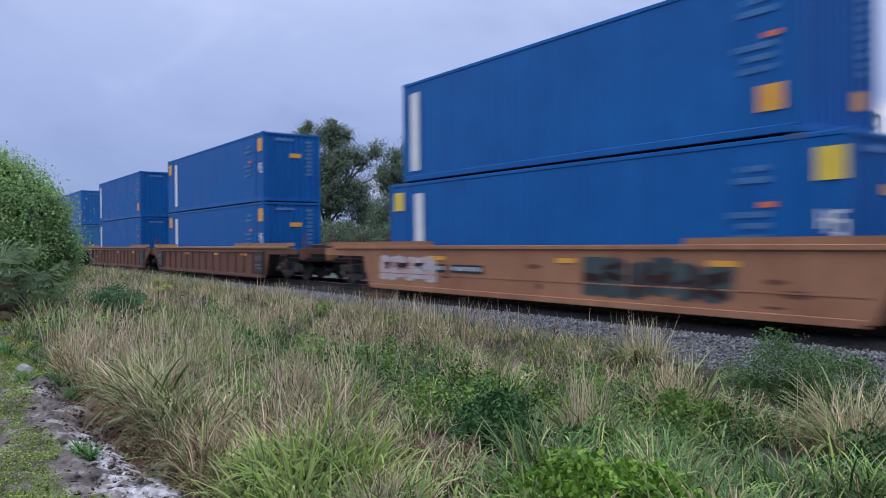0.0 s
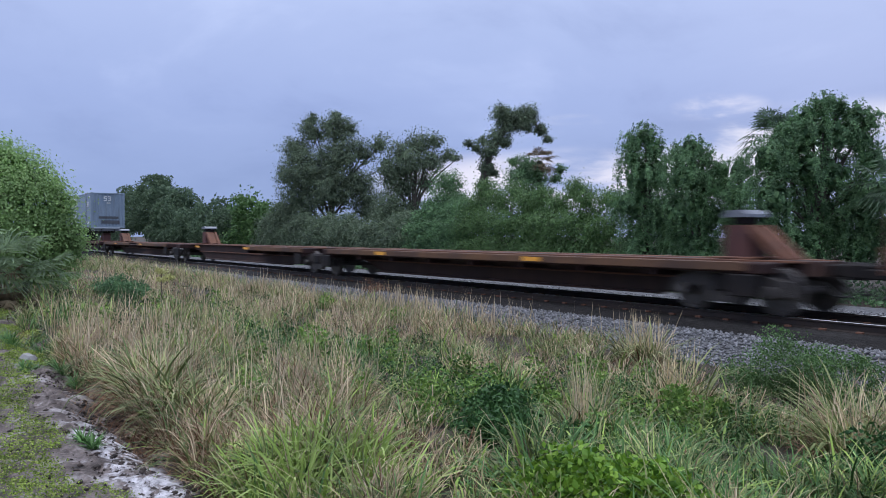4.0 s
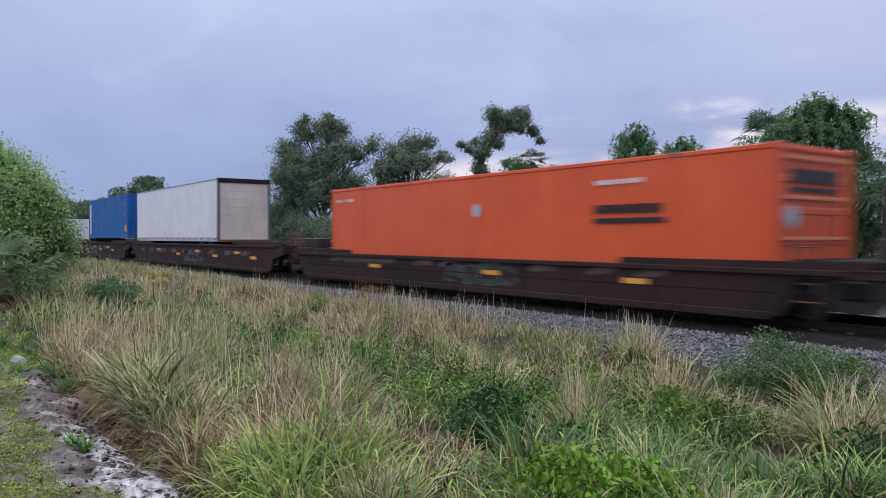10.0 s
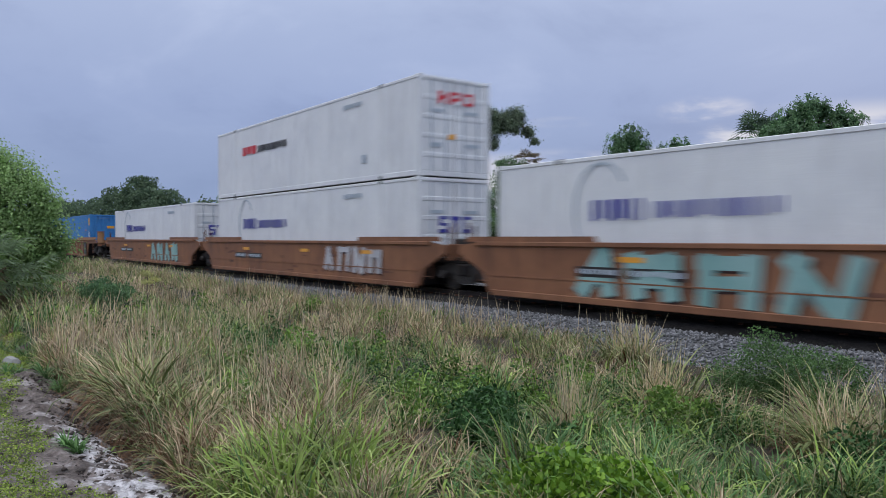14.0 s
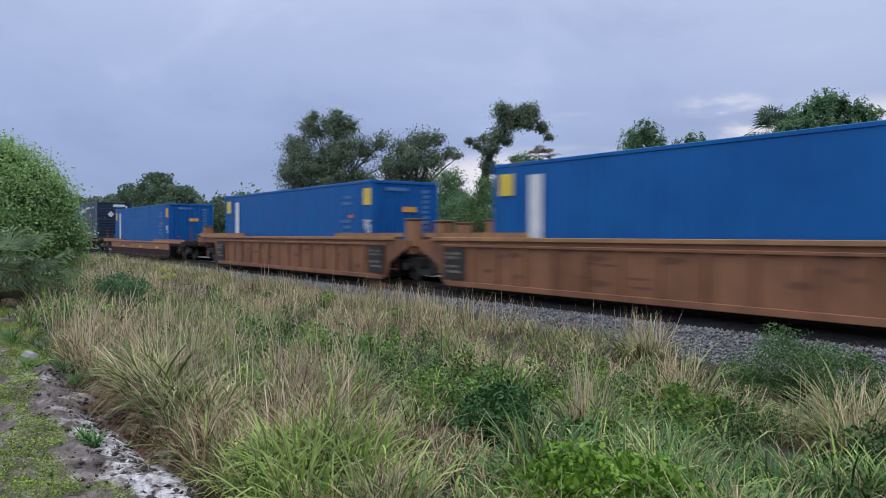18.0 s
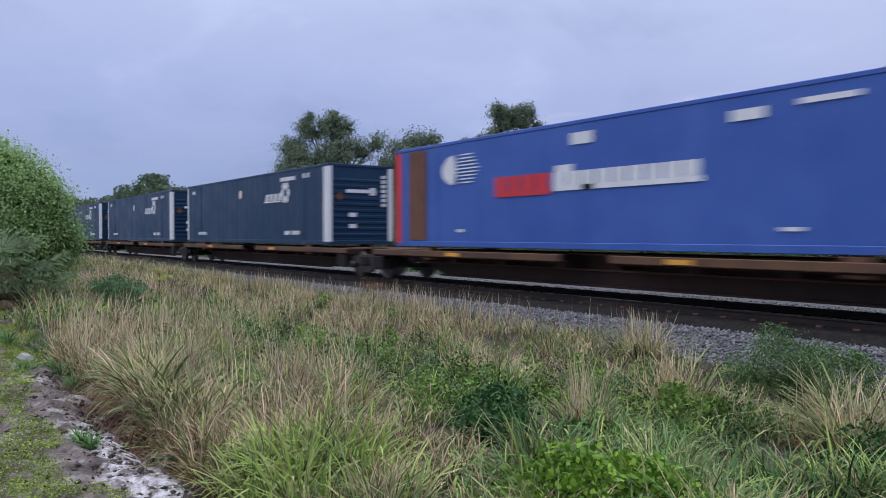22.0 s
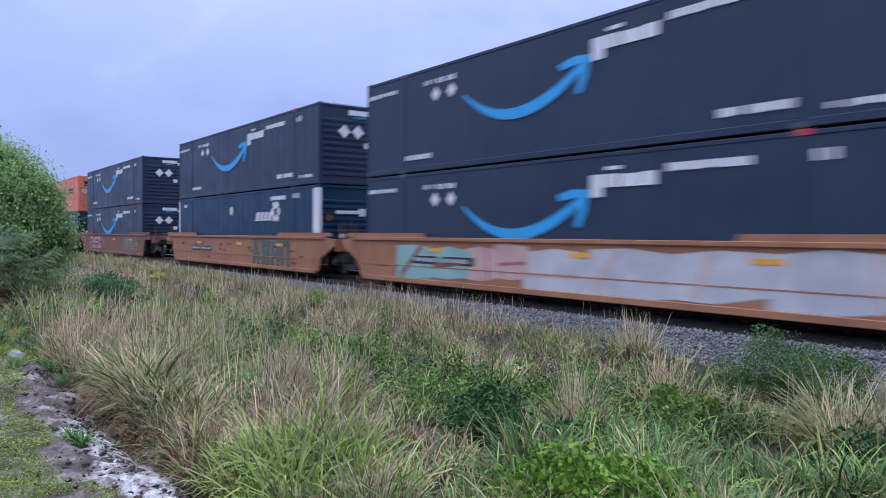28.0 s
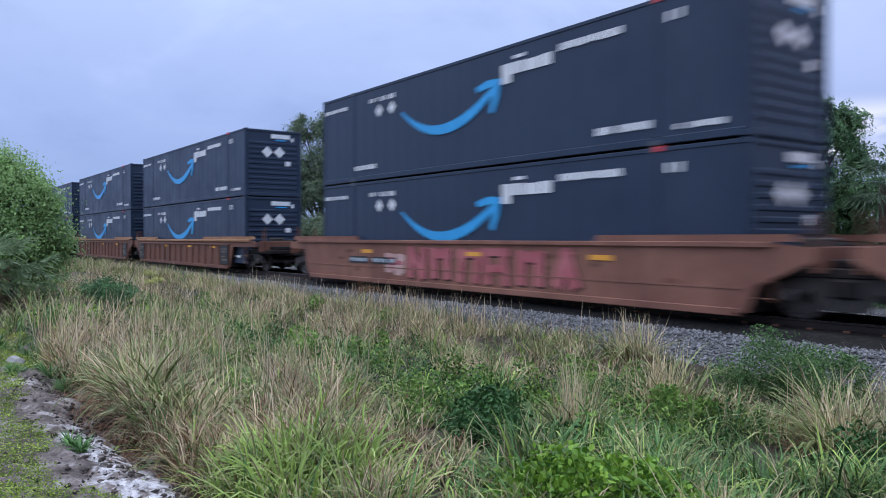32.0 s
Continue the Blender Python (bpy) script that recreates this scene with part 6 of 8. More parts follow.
def navy_box():
    box, L, W, H = box_body(53 * FT, "navy", "navy domestic container with white end posts and white marks", end="ribs_flat", side_deep=0.004, pitch=0.61, group="navy containers on the train")
    f = -W - 0.006
    for x in (-L + 0.0, L - 0.42):
        part("white_post", Solid().box(x + 0.004, x + (0.15 if x < 0 else 0.416), -W - 0.008, -W + 0.02, 0.12, H - 0.12), "white", box, "white end post")
    part("white_post", Solid().box(L - 0.05, L + 0.004, -W - 0.004, -W + 0.12, 0.12, H - 0.12), "white", box, "white end post")
    part("white_post", Solid().box(L - 0.05, L + 0.004, W - 0.16, W + 0.004, 0.12, H - 0.12), "white", box, "white end post")
    x = 2.3
    word = [[(x + 0.42 * i + 0.08, 1.72), (x + 0.42 * i + 0.36, 1.72), (x + 0.42 * i + 0.46, 2.0), (x + 0.42 * i + 0.18, 2.0)] for i in range(4)]
    part("word_mark", shape(word, f), "mark_white", box, "white block of slanted lettering")
    part("word_bar", bars([(x - 0.05, x + 1.66, 1.66, 1.71)], f), "mark_white", box)
    for k in range(6):
        cx, cz = x + 2.08 + 0.29 * math.cos(k * 1.047), 2.0 + 0.29 * math.sin(k * 1.047)
        part("emblem", shape([[(cx + 0.155 * math.cos(j * 1.047), cz + 0.155 * math.sin(j * 1.047)) for j in range(6)]], f - 0.001 * (k % 2)), "mark_white", box, "white knot of the round emblem")
    part("lettering", bars(writing(3.9, 5.3, 2.44, 2.60, 10, 6, 0.2) + writing(5.98, 6.5, 2.44, 2.64, 3, 7, 0.2) + writing(-7.2, -6.75, 2.42, 2.58, 3, 2, 0.2) + writing(-6.3, -5.0, 0.38, 0.52, 8, 8)
                           + writing(4.3, 5.7, 0.36, 0.52, 10, 9, 0.2), f), "mark_white", box, "rows of small white characters")
    part("seal", shape([[(-0.44 + 0.20 * math.cos(a * 0.628), 2.12 + 0.20 * math.sin(a * 0.628)) for a in range(10)]], f), "cream", box, "small round dull seal")
    part("end_mark", end_bars([(-0.6, 0.5, 1.86, 1.98), (0.34, 0.6, 1.78, 2.06), (-0.5, -0.2, 1.0, 1.15), (-0.5, -0.2, 0.6, 0.75)] + [(0.84, 1.02, 2.4 - i * 0.17, 2.52 - i * 0.17) for i in range(7)], L - 0.010), "mark_white", box)
    part("end_seal", end_diamonds([(-0.86, 1.72, 0.17)], L - 0.006), "rust", box)
    return box


def orange_box(mat, label, sign):
    box, L, W, H = box_body(53 * FT, mat, label, end="doors" if sign == 1 else "ribs_flat", side_deep=0.004, pitch=0.61, group="orange containers on the train")
    f = -W - 0.006
    part("word_mark", bars(writing(3.95, 5.75, 1.76, 1.94, 12, 3, 0.2) + [(3.95, 5.8, 1.56, 1.66)], f) if sign == 1 else bars(writing(-5.95, -4.3, 1.94, 2.06, 9, 3, 0.2) + [(-5.95, -4.3, 1.74, 1.84)], f), "mark_black", box, "black lettering over a bar")
    part("lettering", bars(writing(4.0, 5.3, 2.36, 2.46, 9, 4) + writing(-L + 0.4, -L + 1.5, 2.42, 2.52, 7, 5) + writing(3.9, 5.2, 0.55, 0.66, 9, 6), f), "mark_orange" if sign == 2 else "mark_white", box)
    part("seal", shape([[(-0.1 + 0.16 * math.cos(a * 0.628), 1.95 + 0.18 * math.sin(a * 0.628)) for a in range(10)]], f), "mark_grey", box, "small grey seal")
    part("end_word_mark", end_bars([(-0.85, 0.78, 2.22, 2.46), (-0.85, 0.78, 2.06, 2.14)], L - 0.006), "mark_black", box, "black lettering on the end")
    part("end_plate", end_diamonds([(-0.80, 1.62, 0.26)], L - 0.006), "mark_grey", box, "grey diamond plate")
    if sign == 1:
        for z in (0.42, 0.80, 1.20, 1.92, 2.62):
            part("end_rib", Solid().box(L - 0.01, L + 0.012, -1.12, 1.12, z, z + 0.07, 0.008), "orange_pale", box, "faded rib across the end")
    if sign == 2:
        for z in (0.55, 0.85, 1.15, 1.80):
            for y in (-0.92, 0.66):
                part("end_slot", end_bars([(y, y + 0.18, z, z + 0.13)], L - 0.006), "grey_dark", box, "dark slot between the ribs")
    return box


def white_box(top):
    box, L, W, H = box_body(53 * FT, "white", "white domestic container with " + ("red and grey" if top else "deep blue") + " lettering", end="doors", side_deep=0.004, pitch=0.61, group="white containers on the train")
    f = -W - 0.006
    if top:
        part("word_mark", bars(writing(-5.1, -3.6, 1.68, 2.02, 3, 3, 0.22), f), "mark_red", box, "red lettering")
        part("second_word", bars(writing(-3.45, -0.7, 1.70, 1.96, 9, 6, 0.3), f), "mark_black", box, "dark grey lettering")
        part("end_word_mark", end_bars([(-0.62, -0.26, 2.12, 2.48), (-0.18, 0.20, 2.12, 2.48), (0.28, 0.66, 2.12, 2.48)], L - 0.008), "mark_red", box, "red lettering on the doors")
        part("end_word_cut", end_bars([(-0.50, -0.38, 2.36, 2.49), (-0.50, -0.38, 2.11, 2.24), (-0.08, 0.10, 2.31, 2.40), (0.38, 0.56, 2.20, 2.40), (-0.06, 0.22, 2.10, 2.22)], L - 0.003), "white", box)
        part("end_label", end_bars([(-0.25, 0.0, 1.1, 1.25)], L - 0.008), "mark_amber", box)
    else:
        part("word_mark", bars(writing(-5.0, -3.5, 1.50, 1.94, 6, 3, 0.55) + writing(-3.4, -0.6, 1.54, 1.86, 16, 6, 0.6), f), "mark_blue", box, "deep blue lettering")
        ring = [[(-4.75 + (0.72 + w) * math.cos(a), 1.74 + (0.95 + w) * math.sin(a)) for a, w in ((t, 0), (t + 0.32, 0), (t + 0.32, 0.06), (t, 0.06))] for t in [0.6 + 0.32 * i for i in range(14)]]
        part("emblem", shape(ring, f, 0.003), "mark_grey", box, "pale open ring")
        part("end_word_mark", end_bars([(-0.58, -0.24, 1.30, 1.78), (-0.16, 0.18, 1.30, 1.78), (0.26, 0.60, 1.30, 1.78)], L - 0.008), "mark_blue", box, "deep blue lettering on the doors")
        part("end_word_cut", end_bars([(-0.48, -0.24, 1.58, 1.68), (-0.58, -0.34, 1.40, 1.50), (-0.16, -0.07, 1.30, 1.66), (0.09, 0.18, 1.30, 1.66), (0.36, 0.60, 1.52, 1.68), (0.36, 0.5, 1.40, 1.52)], L - 0.003), "white", box)
    part("lettering", bars(writing(3.7, 4.9, 2.42, 2.56, 8, 4, 0.3) + writing(4.9, 5.2, 0.55, 0.85, 2, 5, 0.2), f), "mark_grey", box)
    part("door_label", end_bars([(-0.9, -0.45, 1.85, 1.95), (0.35, 0.85, 1.85, 1.95), (0.4, 0.9, 0.9, 1.0), (-0.9, -0.5, 0.85, 0.98)], L - 0.008), "mark_grey", box)
    return box


def grey_box(doors=False):
    box, L, W, H = box_body(53 * FT, "grey", "blue-grey domestic container with a bold blue and white emblem", end="doors" if doors else "ribs_up", side_deep=0.006, pitch=0.4, group="blue-grey containers on chassis")
    f = -W - 0.008
    x, z, q = -1.97, 0.40, 1.16
    part("blue_mark", shape([[(x + 0.30 * q, z), (x + 0.78 * q, z), (x + 1.22 * q, z + 1.72), (x + 0.66 * q, z + 1.72)], [(x - 0.05 * q, z + 1.72), (x + 1.82 * q, z + 1.72), (x + 1.95 * q, z + 2.22), (x + 0.02 * q, z + 2.22)]], f), "mark_sky", box, "bright blue slanted bar and top bar")
    w = [[(x + 0.92 * q, z), (x + 2.55 * q, z), (x + 2.85 * q, z + 0.16), (x + 3.05 * q, z + 0.46), (x + 1.04 * q, z + 0.46)], [(x + 1.06 * q, z + 0.49), (x + 1.50 * q, z + 0.49), (x + 1.58 * q, z + 0.82), (x + 1.14 * q, z + 0.82)],
         [(x + 2.42 * q, z + 0.49), (x + 3.06 * q, z + 0.49), (x + 3.14 * q, z + 0.82), (x + 2.50 * q, z + 0.82)], [(x + 1.15 * q, z + 0.85), (x + 3.14 * q, z + 0.85), (x + 3.05 * q, z + 1.12), (x + 3.0 * q, z + 1.18), (x + 1.24 * q, z + 1.18)],
         [(x + 1.25 * q, z + 1.21), (x + 1.68 * q, z + 1.21), (x + 1.76 * q, z + 1.56), (x + 1.33 * q, z + 1.56)], [(x + 2.58 * q, z + 1.21), (x + 3.10 * q, z + 1.21), (x + 3.24 * q, z + 1.56), (x + 2.66 * q, z + 1.56)],
         [(x + 1.78 * q, z + 1.60), (x + 3.26 * q, z + 1.60), (x + 3.30 * q, z + 1.90), (x + 1.86 * q, z + 1.90)], [(x + 1.95 * q, z + 1.93), (x + 3.29 * q, z + 1.93), (x + 3.15 * q, z + 2.15), (x + 2.95 * q, z + 2.22), (x + 2.02 * q, z + 2.22)]]
    part("white_mark", shape(w, f), "mark_white", box, "white slanted block with slots")
    part("size_mark", bars([(6.44, 6.76, 1.76, 2.16), (6.84, 7.16, 1.76, 2.16)], f), "mark_white", box, "white size mark")
    part("size_cut", bars([(6.54, 6.77, 1.99, 2.08), (6.43, 6.66, 1.83, 1.92), (6.83, 7.06, 1.99, 2.08), (6.83, 7.06, 1.83, 1.92)], f - 0.004), "grey", box)
    part("lettering", bars(writing(7.2, 7.75, 2.46, 2.62, 5, 3, 0.2) + [(6.45, 7.75, 0.36, 0.52), (-L + 0.2, -L + 0.62, 1.85, 1.93), (-L + 0.16, -L + 0.85, 0.30, 0.50)], f), "mark_white", box, "white plates and characters")
    if doors:
        rows = [(-0.95, -0.35), (0.2, 0.95)]
        for z in (0.45, 0.80, 1.20, 1.62, 2.02, 2.38):
            part("door_label", end_bars([(a + 0.06 * (int(z * 10) % 3), b, z, z + 0.16) for a, b in rows], L - 0.008), "mark_white", box, "white labels on the doors")
        part("yellow_label", end_bars([(0.45, 0.75, 1.0, 1.25)], L - 0.004), "mark_amber", box)
        part("tail_bar", Solid().box(L - 0.12, L + 0.03, -1.2, 1.2, -0.16, -0.02, 0.01), "mark_red", box, "dull red tail bar")
    else:
        part("end_size_mark", end_bars([(-0.32, -0.08, 2.52, 2.60), (-0.32, -0.24, 2.40, 2.60), (-0.32, -0.08, 2.38, 2.46), (-0.16, -0.08, 2.22, 2.40), (-0.32, -0.08, 2.20, 2.28), (0.0, 0.24, 2.52, 2.60), (0.04, 0.24, 2.36, 2.43), (0.16, 0.24, 2.20, 2.60), (0.0, 0.24, 2.20, 2.28), (-0.1, 0.2, 2.02, 2.08)], L - 0.012), "mark_white", box)
        part("stain", end_bars([(-0.7, 0.8, 0.75, 0.95), (-0.5, 0.9, 0.35, 0.62)], L - 0.020, 0.003), "grey_dark", box, "smudged dark stain")
        part("bumper_strip", Solid().box(L - 0.02, L + 0.02, -1.1, 0.9, -0.05, 0.06, 0.01), "mark_grey", box)
    part("sill_band", Solid().box(-L + 0.2, L - 0.2, -W - 0.012, -W + 0.02, 0.03, 0.10, 0.006), "grey_dark", box, "dark grey sill band")
    for a in (6.096 - 0.09, -6.096 + 0.09):
        part("post_cover", Solid().box(a - 0.12, a + 0.12, -W - 0.010, -W + 0.02, 0.12, H - 0.12, 0.008), "grey_post", box, "dull dark grey stacking post")
        for z in (0, H - 0.118):
            part("rusty_casting", Solid().box(a - 0.10, a + 0.103, -W - 0.008, -W + 0.16, z - 0.006, z + 0.126, 0.012), "rust", box, "rusty casting")
    return box


def express_box():
    box, L, W, H = box_body(53 * FT, "violet", "violet-blue domestic container with orange and white lettering", end="ribs_flat", side_deep=0.004, pitch=0.61)
    f = -W - 0.006
    part("red_post", Solid().box(L - 0.42, L + 0.003, -W - 0.007, -W + 0.03, 0.12, H - 0.12), "mark_red", box, "red end post")
    part("red_post", Solid().box(-L - 0.003, -L + 0.28, -W - 0.007, -W + 0.03, 0.12, H - 0.12), "mark_red", box, "red end post")
    part("brown_panel", bars([(-L + 0.72, -L + 1.62, 0.2, H - 0.14)], f, 0.003), "rust", box, "dull brown patch panel")
    part("word_mark", bars(writing(-3.4, -1.4, 1.30, 1.78, 4, 3, 0.15) + [(-3.3, -1.4, 1.28, 1.42)], f), "mark_red", box, "red-orange lettering")
    part("second_word", bars(writing(-1.3, 2.66, 1.34, 1.76, 9, 4, 0.16) + [(-1.3, 2.66, 1.34, 1.45), (-1.25, -0.7, 1.76, 1.92)], f), "mark_white", box, "white lettering")
    part("globe", shape([[(-5.15, 2.50), (-5.40, 2.44), (-5.62, 2.26), (-5.70, 2.08), (-5.62, 1.90), (-5.40, 1.74), (-5.15, 1.68), (-5.06, 1.9), (-5.02, 2.09), (-5.06, 2.3)]], f), "mark_white", box, "white half disc")
    part("globe_slot", bars([(-5.0 + 0.03 * abs(i - 4), -4.05 - 0.07 * abs(i - 4), 1.72 + 0.092 * i, 1.755 + 0.092 * i) for i in range(9)], f), "mark_white", box, "thin white stripes")
    part("lettering", bars([(-0.75, -0.1, 2.34, 2.60), (3.24, 3.9, 2.36, 2.56), (4.5, 5.5, 2.50, 2.60), (4.2, 4.6, 0.40, 0.47), (-5.0, -4.7, 0.42, 0.5), (6.4, 7.0, 1.9, 2.0), (7.0, 7.4, 2.0, 2.3), (7.0, 7.4, 1.5, 1.8)], f), "mark_white", box)
    part("end_lettering", end_bars([(0.45, 0.9, 2.2, 2.5), (0.45, 0.9, 1.7, 2.0), (0.5, 0.8, 1.0, 1.2), (-0.6, 0.0, 2.45, 2.55)], L - 0.01), "mark_white", box)
    return box


def white_trailer():
    """A smooth plate van body with rivets and reflective strip; it rides in a well, its wheels out of sight below the sill."""
    L, W, H = 24 * FT, 1.295, 2.98
    t = thing("van_trailer", "white smooth-sided van trailer with a black rear header", "trailer")
    part("body", Solid().box(-L, L - 0.12, -W, W, 0.20, H - 0.05, 0.02), "white", t)
    part("roof_rail", Solid().box(-L, L - 0.1, -W - 0.012, W + 0.012, H - 0.07, H, 0.012), "grey", t, "grey roof rail")
    part("bottom_rail", Solid().box(-L, L - 0.12, -W - 0.012, W + 0.012, 0.02, 0.19, 0.01), "mark_grey", t, "pale metal bottom rail")
    for i in range(15):
        x = -L + 0.5 + i * 0.97
        part("reflector", Solid().box(x, x + 0.36, -W - 0.018, -W - 0.008, 0.12, 0.175), "mark_red", t, "dull red reflective strip")
    for i in range(11):
        x = -L + 1.2 + i * 1.22
        part("panel_seam", Solid().box(x, x + 0.03, -W - 0.006, -W + 0.01, 0.20, H - 0.08), "white", t)
    for y in (-W, W - 0.11):
        part("door_post", Solid().box(L - 0.12, L, y, y + 0.11, 0.05, H, 0.012), "grey_dark", t, "black door post")
    part("header", Solid().box(L - 0.12, L + 0.01, -W, W, H - 0.19, H + 0.02, 0.012), "steel", t, "black rear header")
    d = part("rear_door", Solid().box(L - 0.09, L - 0.04, -W + 0.11, W - 0.11, 0.10, H - 0.19), "cream", t, "cream roll-up door with rust at its foot")
    for i in range(7):
        z = 0.10 + (H - 0.29) / 7 * (i + 1)
        part("door_joint", Solid().box(L - 0.045, L - 0.036, -W + 0.12, W - 0.12, z - 0.018, z), "mark_grey", d)
    part("bumper", Solid().box(L - 0.1, L + 0.02, -W + 0.05, W - 0.05, 0.0, 0.12, 0.01), "rust", t, "rusty bumper")
    part("wheel_box", Solid().box(-L + 1.0, L - 4.0, -0.9, 0.9, -0.55, 0.02), "steel", t)
    for x in (L - 1.2, L - 2.5):
        for y in (-1.1, 1.1):
            part("tyre", Solid().lathe((x, y, -0.35), [(-0.14, 0.35), (-0.12, 0.48), (0.12, 0.48), (0.14, 0.35)]), "tyre", t)
    return t


def chassis(length, wheels_at, leg_at, hub=True):
    """A container chassis: two beams, cross members, a landing leg, two axles with twin wheels."""
    L = length / 2
    c = thing("container_chassis", "dark steel container chassis on twin tyres", "chassis")
    for y in (-0.55, 0.45):
        part("beam", Solid().box(-L, L, y, y + 0.10, -0.38, -0.02, 0.01), "steel", c)
    for i in range(9):
        x = -L + 0.2 + i * (length - 0.5) / 8
        part("cross_member", Solid().box(x, x + 0.10, -1.24, 1.24, -0.16, -0.02, 0.008), "steel", c)
    for x in (-L, L - 0.14):
        part("bolster", Solid().box(x, x + 0.14, -1.27, 1.27, -0.26, -0.01, 0.01), "grey_dark", c)
    for x in wheels_at:
        a = part("axle", Solid().tube((x, -1.1, -0.72), (x, 1.1, -0.72), 0.07), "steel", c)
        for y in (-1.10, 1.10):
            s = -1 if y < 0 else 1
            part("tyre", Solid().lathe((x, y, -0.72), [(-0.17, 0.30), (-0.16, 0.46), (-0.12, 0.50), (-0.02, 0.50), (0.0, 0.46), (0.02, 0.50), (0.12, 0.50), (0.16, 0.46), (0.17, 0.30)], 24), "tyre", a)
            part("rim", Solid().lathe((x, y + s * 0.10, -0.72), [(-0.07, 0.20), (-0.075 * 1.0, 0.31), (0.075, 0.31), (0.07, 0.20)] if s > 0 else [(-0.075, 0.31), (-0.07, 0.31), (0.05, 0.24), (0.06, 0.1)], 20), "hub" if hub else "steel", a, "white wheel disc" if hub else "black wheel disc")
        part("suspension", Solid().box(x - 0.5, x + 0.5, -0.62, -0.44, -0.62, -0.36, 0.02), "steel", c)
        part("suspension", Solid().box(x - 0.5, x + 0.5, 0.44, 0.62, -0.62, -0.36, 0.02), "steel", c)
        part("mud_flap", Solid().box(x - 0.68, x - 0.66, -1.2, -0.7, -1.0, -0.3), "tyre", c)
    for y in (-0.75, 0.65):
        part("landing_leg", Solid().box(leg_at - 0.06, leg_at + 0.06, y, y + 0.1, -0.95, -0.05, 0.01), "steel", c)
    part("tail_bar", Solid().box(L - 0.08 if wheels_at[0] > 0 else -L, L if wheels_at[0] > 0 else -L + 0.08, -1.2, 1.2, -0.5, -0.36, 0.01), "rust", c)
    return c

# ---- the train: cars ----
WELL = 0.48            # the height at which loads stand in a well
UP = WELL + 2.896 + 0.012


def bogie(parent, x, double=True):
    """A two-axle truck: side beams with springs, a bolster, two axles with wheels."""
    b = part("truck", Solid().box(x - 0.25, x + 0.25, -1.15, 1.15, RAIL + 0.40, RAIL + 0.72, 0.04), "steel", parent, "grimy black two-axle truck")
    for y in (-1.08, 0.94):
        o = [(x - 1.25, RAIL + 0.36), (x - 1.15, RAIL + 0.62), (x - 0.5, RAIL + 0.76), (x + 0.5, RAIL + 0.76), (x + 1.15, RAIL + 0.62), (x + 1.25, RAIL + 0.36), (x + 0.95, RAIL + 0.34), (x + 0.55, RAIL + 0.52),
             (x + 0.34, RAIL + 0.20), (x - 0.34, RAIL + 0.20), (x - 0.55, RAIL + 0.52), (x - 0.95, RAIL + 0.34)]
        part("side_beam", Solid().prism(o, y, y + 0.14), "truck_grey", b, "grey-black truck side, paler for the light it catches")
        s = Solid()
        for d in (-0.18, 0.0, 0.18):
            s.tube((x + d, y + 0.07, RAIL + 0.24), (x + d, y + 0.07, RAIL + 0.50), 0.075, n=8)
        part("springs", s, "wheel", b)
    for d in (-0.89, 0.89):
        part("axle", Solid().tube((x + d, -1.1, RAIL + 0.42), (x + d, 1.1, RAIL + 0.42), 0.08, n=10), "wheel", b)
        for y in (-1, 1):
            part("wheel", Solid().lathe((x + d, y * 0.755, RAIL + 0.42), [(-0.065 * y, 0.445), (-0.04 * y, 0.445), (-0.036 * y, 0.42), (0.065 * y, 0.41), (0.066 * y, 0.35), (0.03 * y, 0.33), (0.03 * y, 0.15), (0.09 * y, 0.13), (0.09 * y, 0.02)], 24), "wheel", b)
            part("bearing_cap", Solid().tube((x + d, y * 1.02, RAIL + 0.42), (x + d, y * 1.19, RAIL + 0.42), 0.12, 0.10, 12), "wheel", b)


def coupler(parent, x0, x1):
    s = Solid().box(min(x0, x1), max(x0, x1), -0.10, 0.10, RAIL + 0.70, RAIL + 0.92, 0.03)
    m = (x0 + x1) / 2
    s.box(m - 0.2, m + 0.2, -0.17, 0.17, RAIL + 0.66, RAIL + 0.96, 0.05)
    part("coupler", s, "steel", parent, "grimy black coupler")
    for y in (-0.45, 0.4):
        s = Solid()
        for i in range(6):
            a, b = x0 + (x1 - x0) * i / 6, x0 + (x1 - x0) * (i + 1) / 6
            za, zb = (RAIL + 0.62 - 0.25 * math.sin(math.pi * i / 6), RAIL + 0.62 - 0.25 * math.sin(math.pi * (i + 1) / 6))
            s.tube((a, y, za), (b, y, zb), 0.022, n=6)
        part("brake_hose", s, "tyre", parent)["kind"] = "stuff"


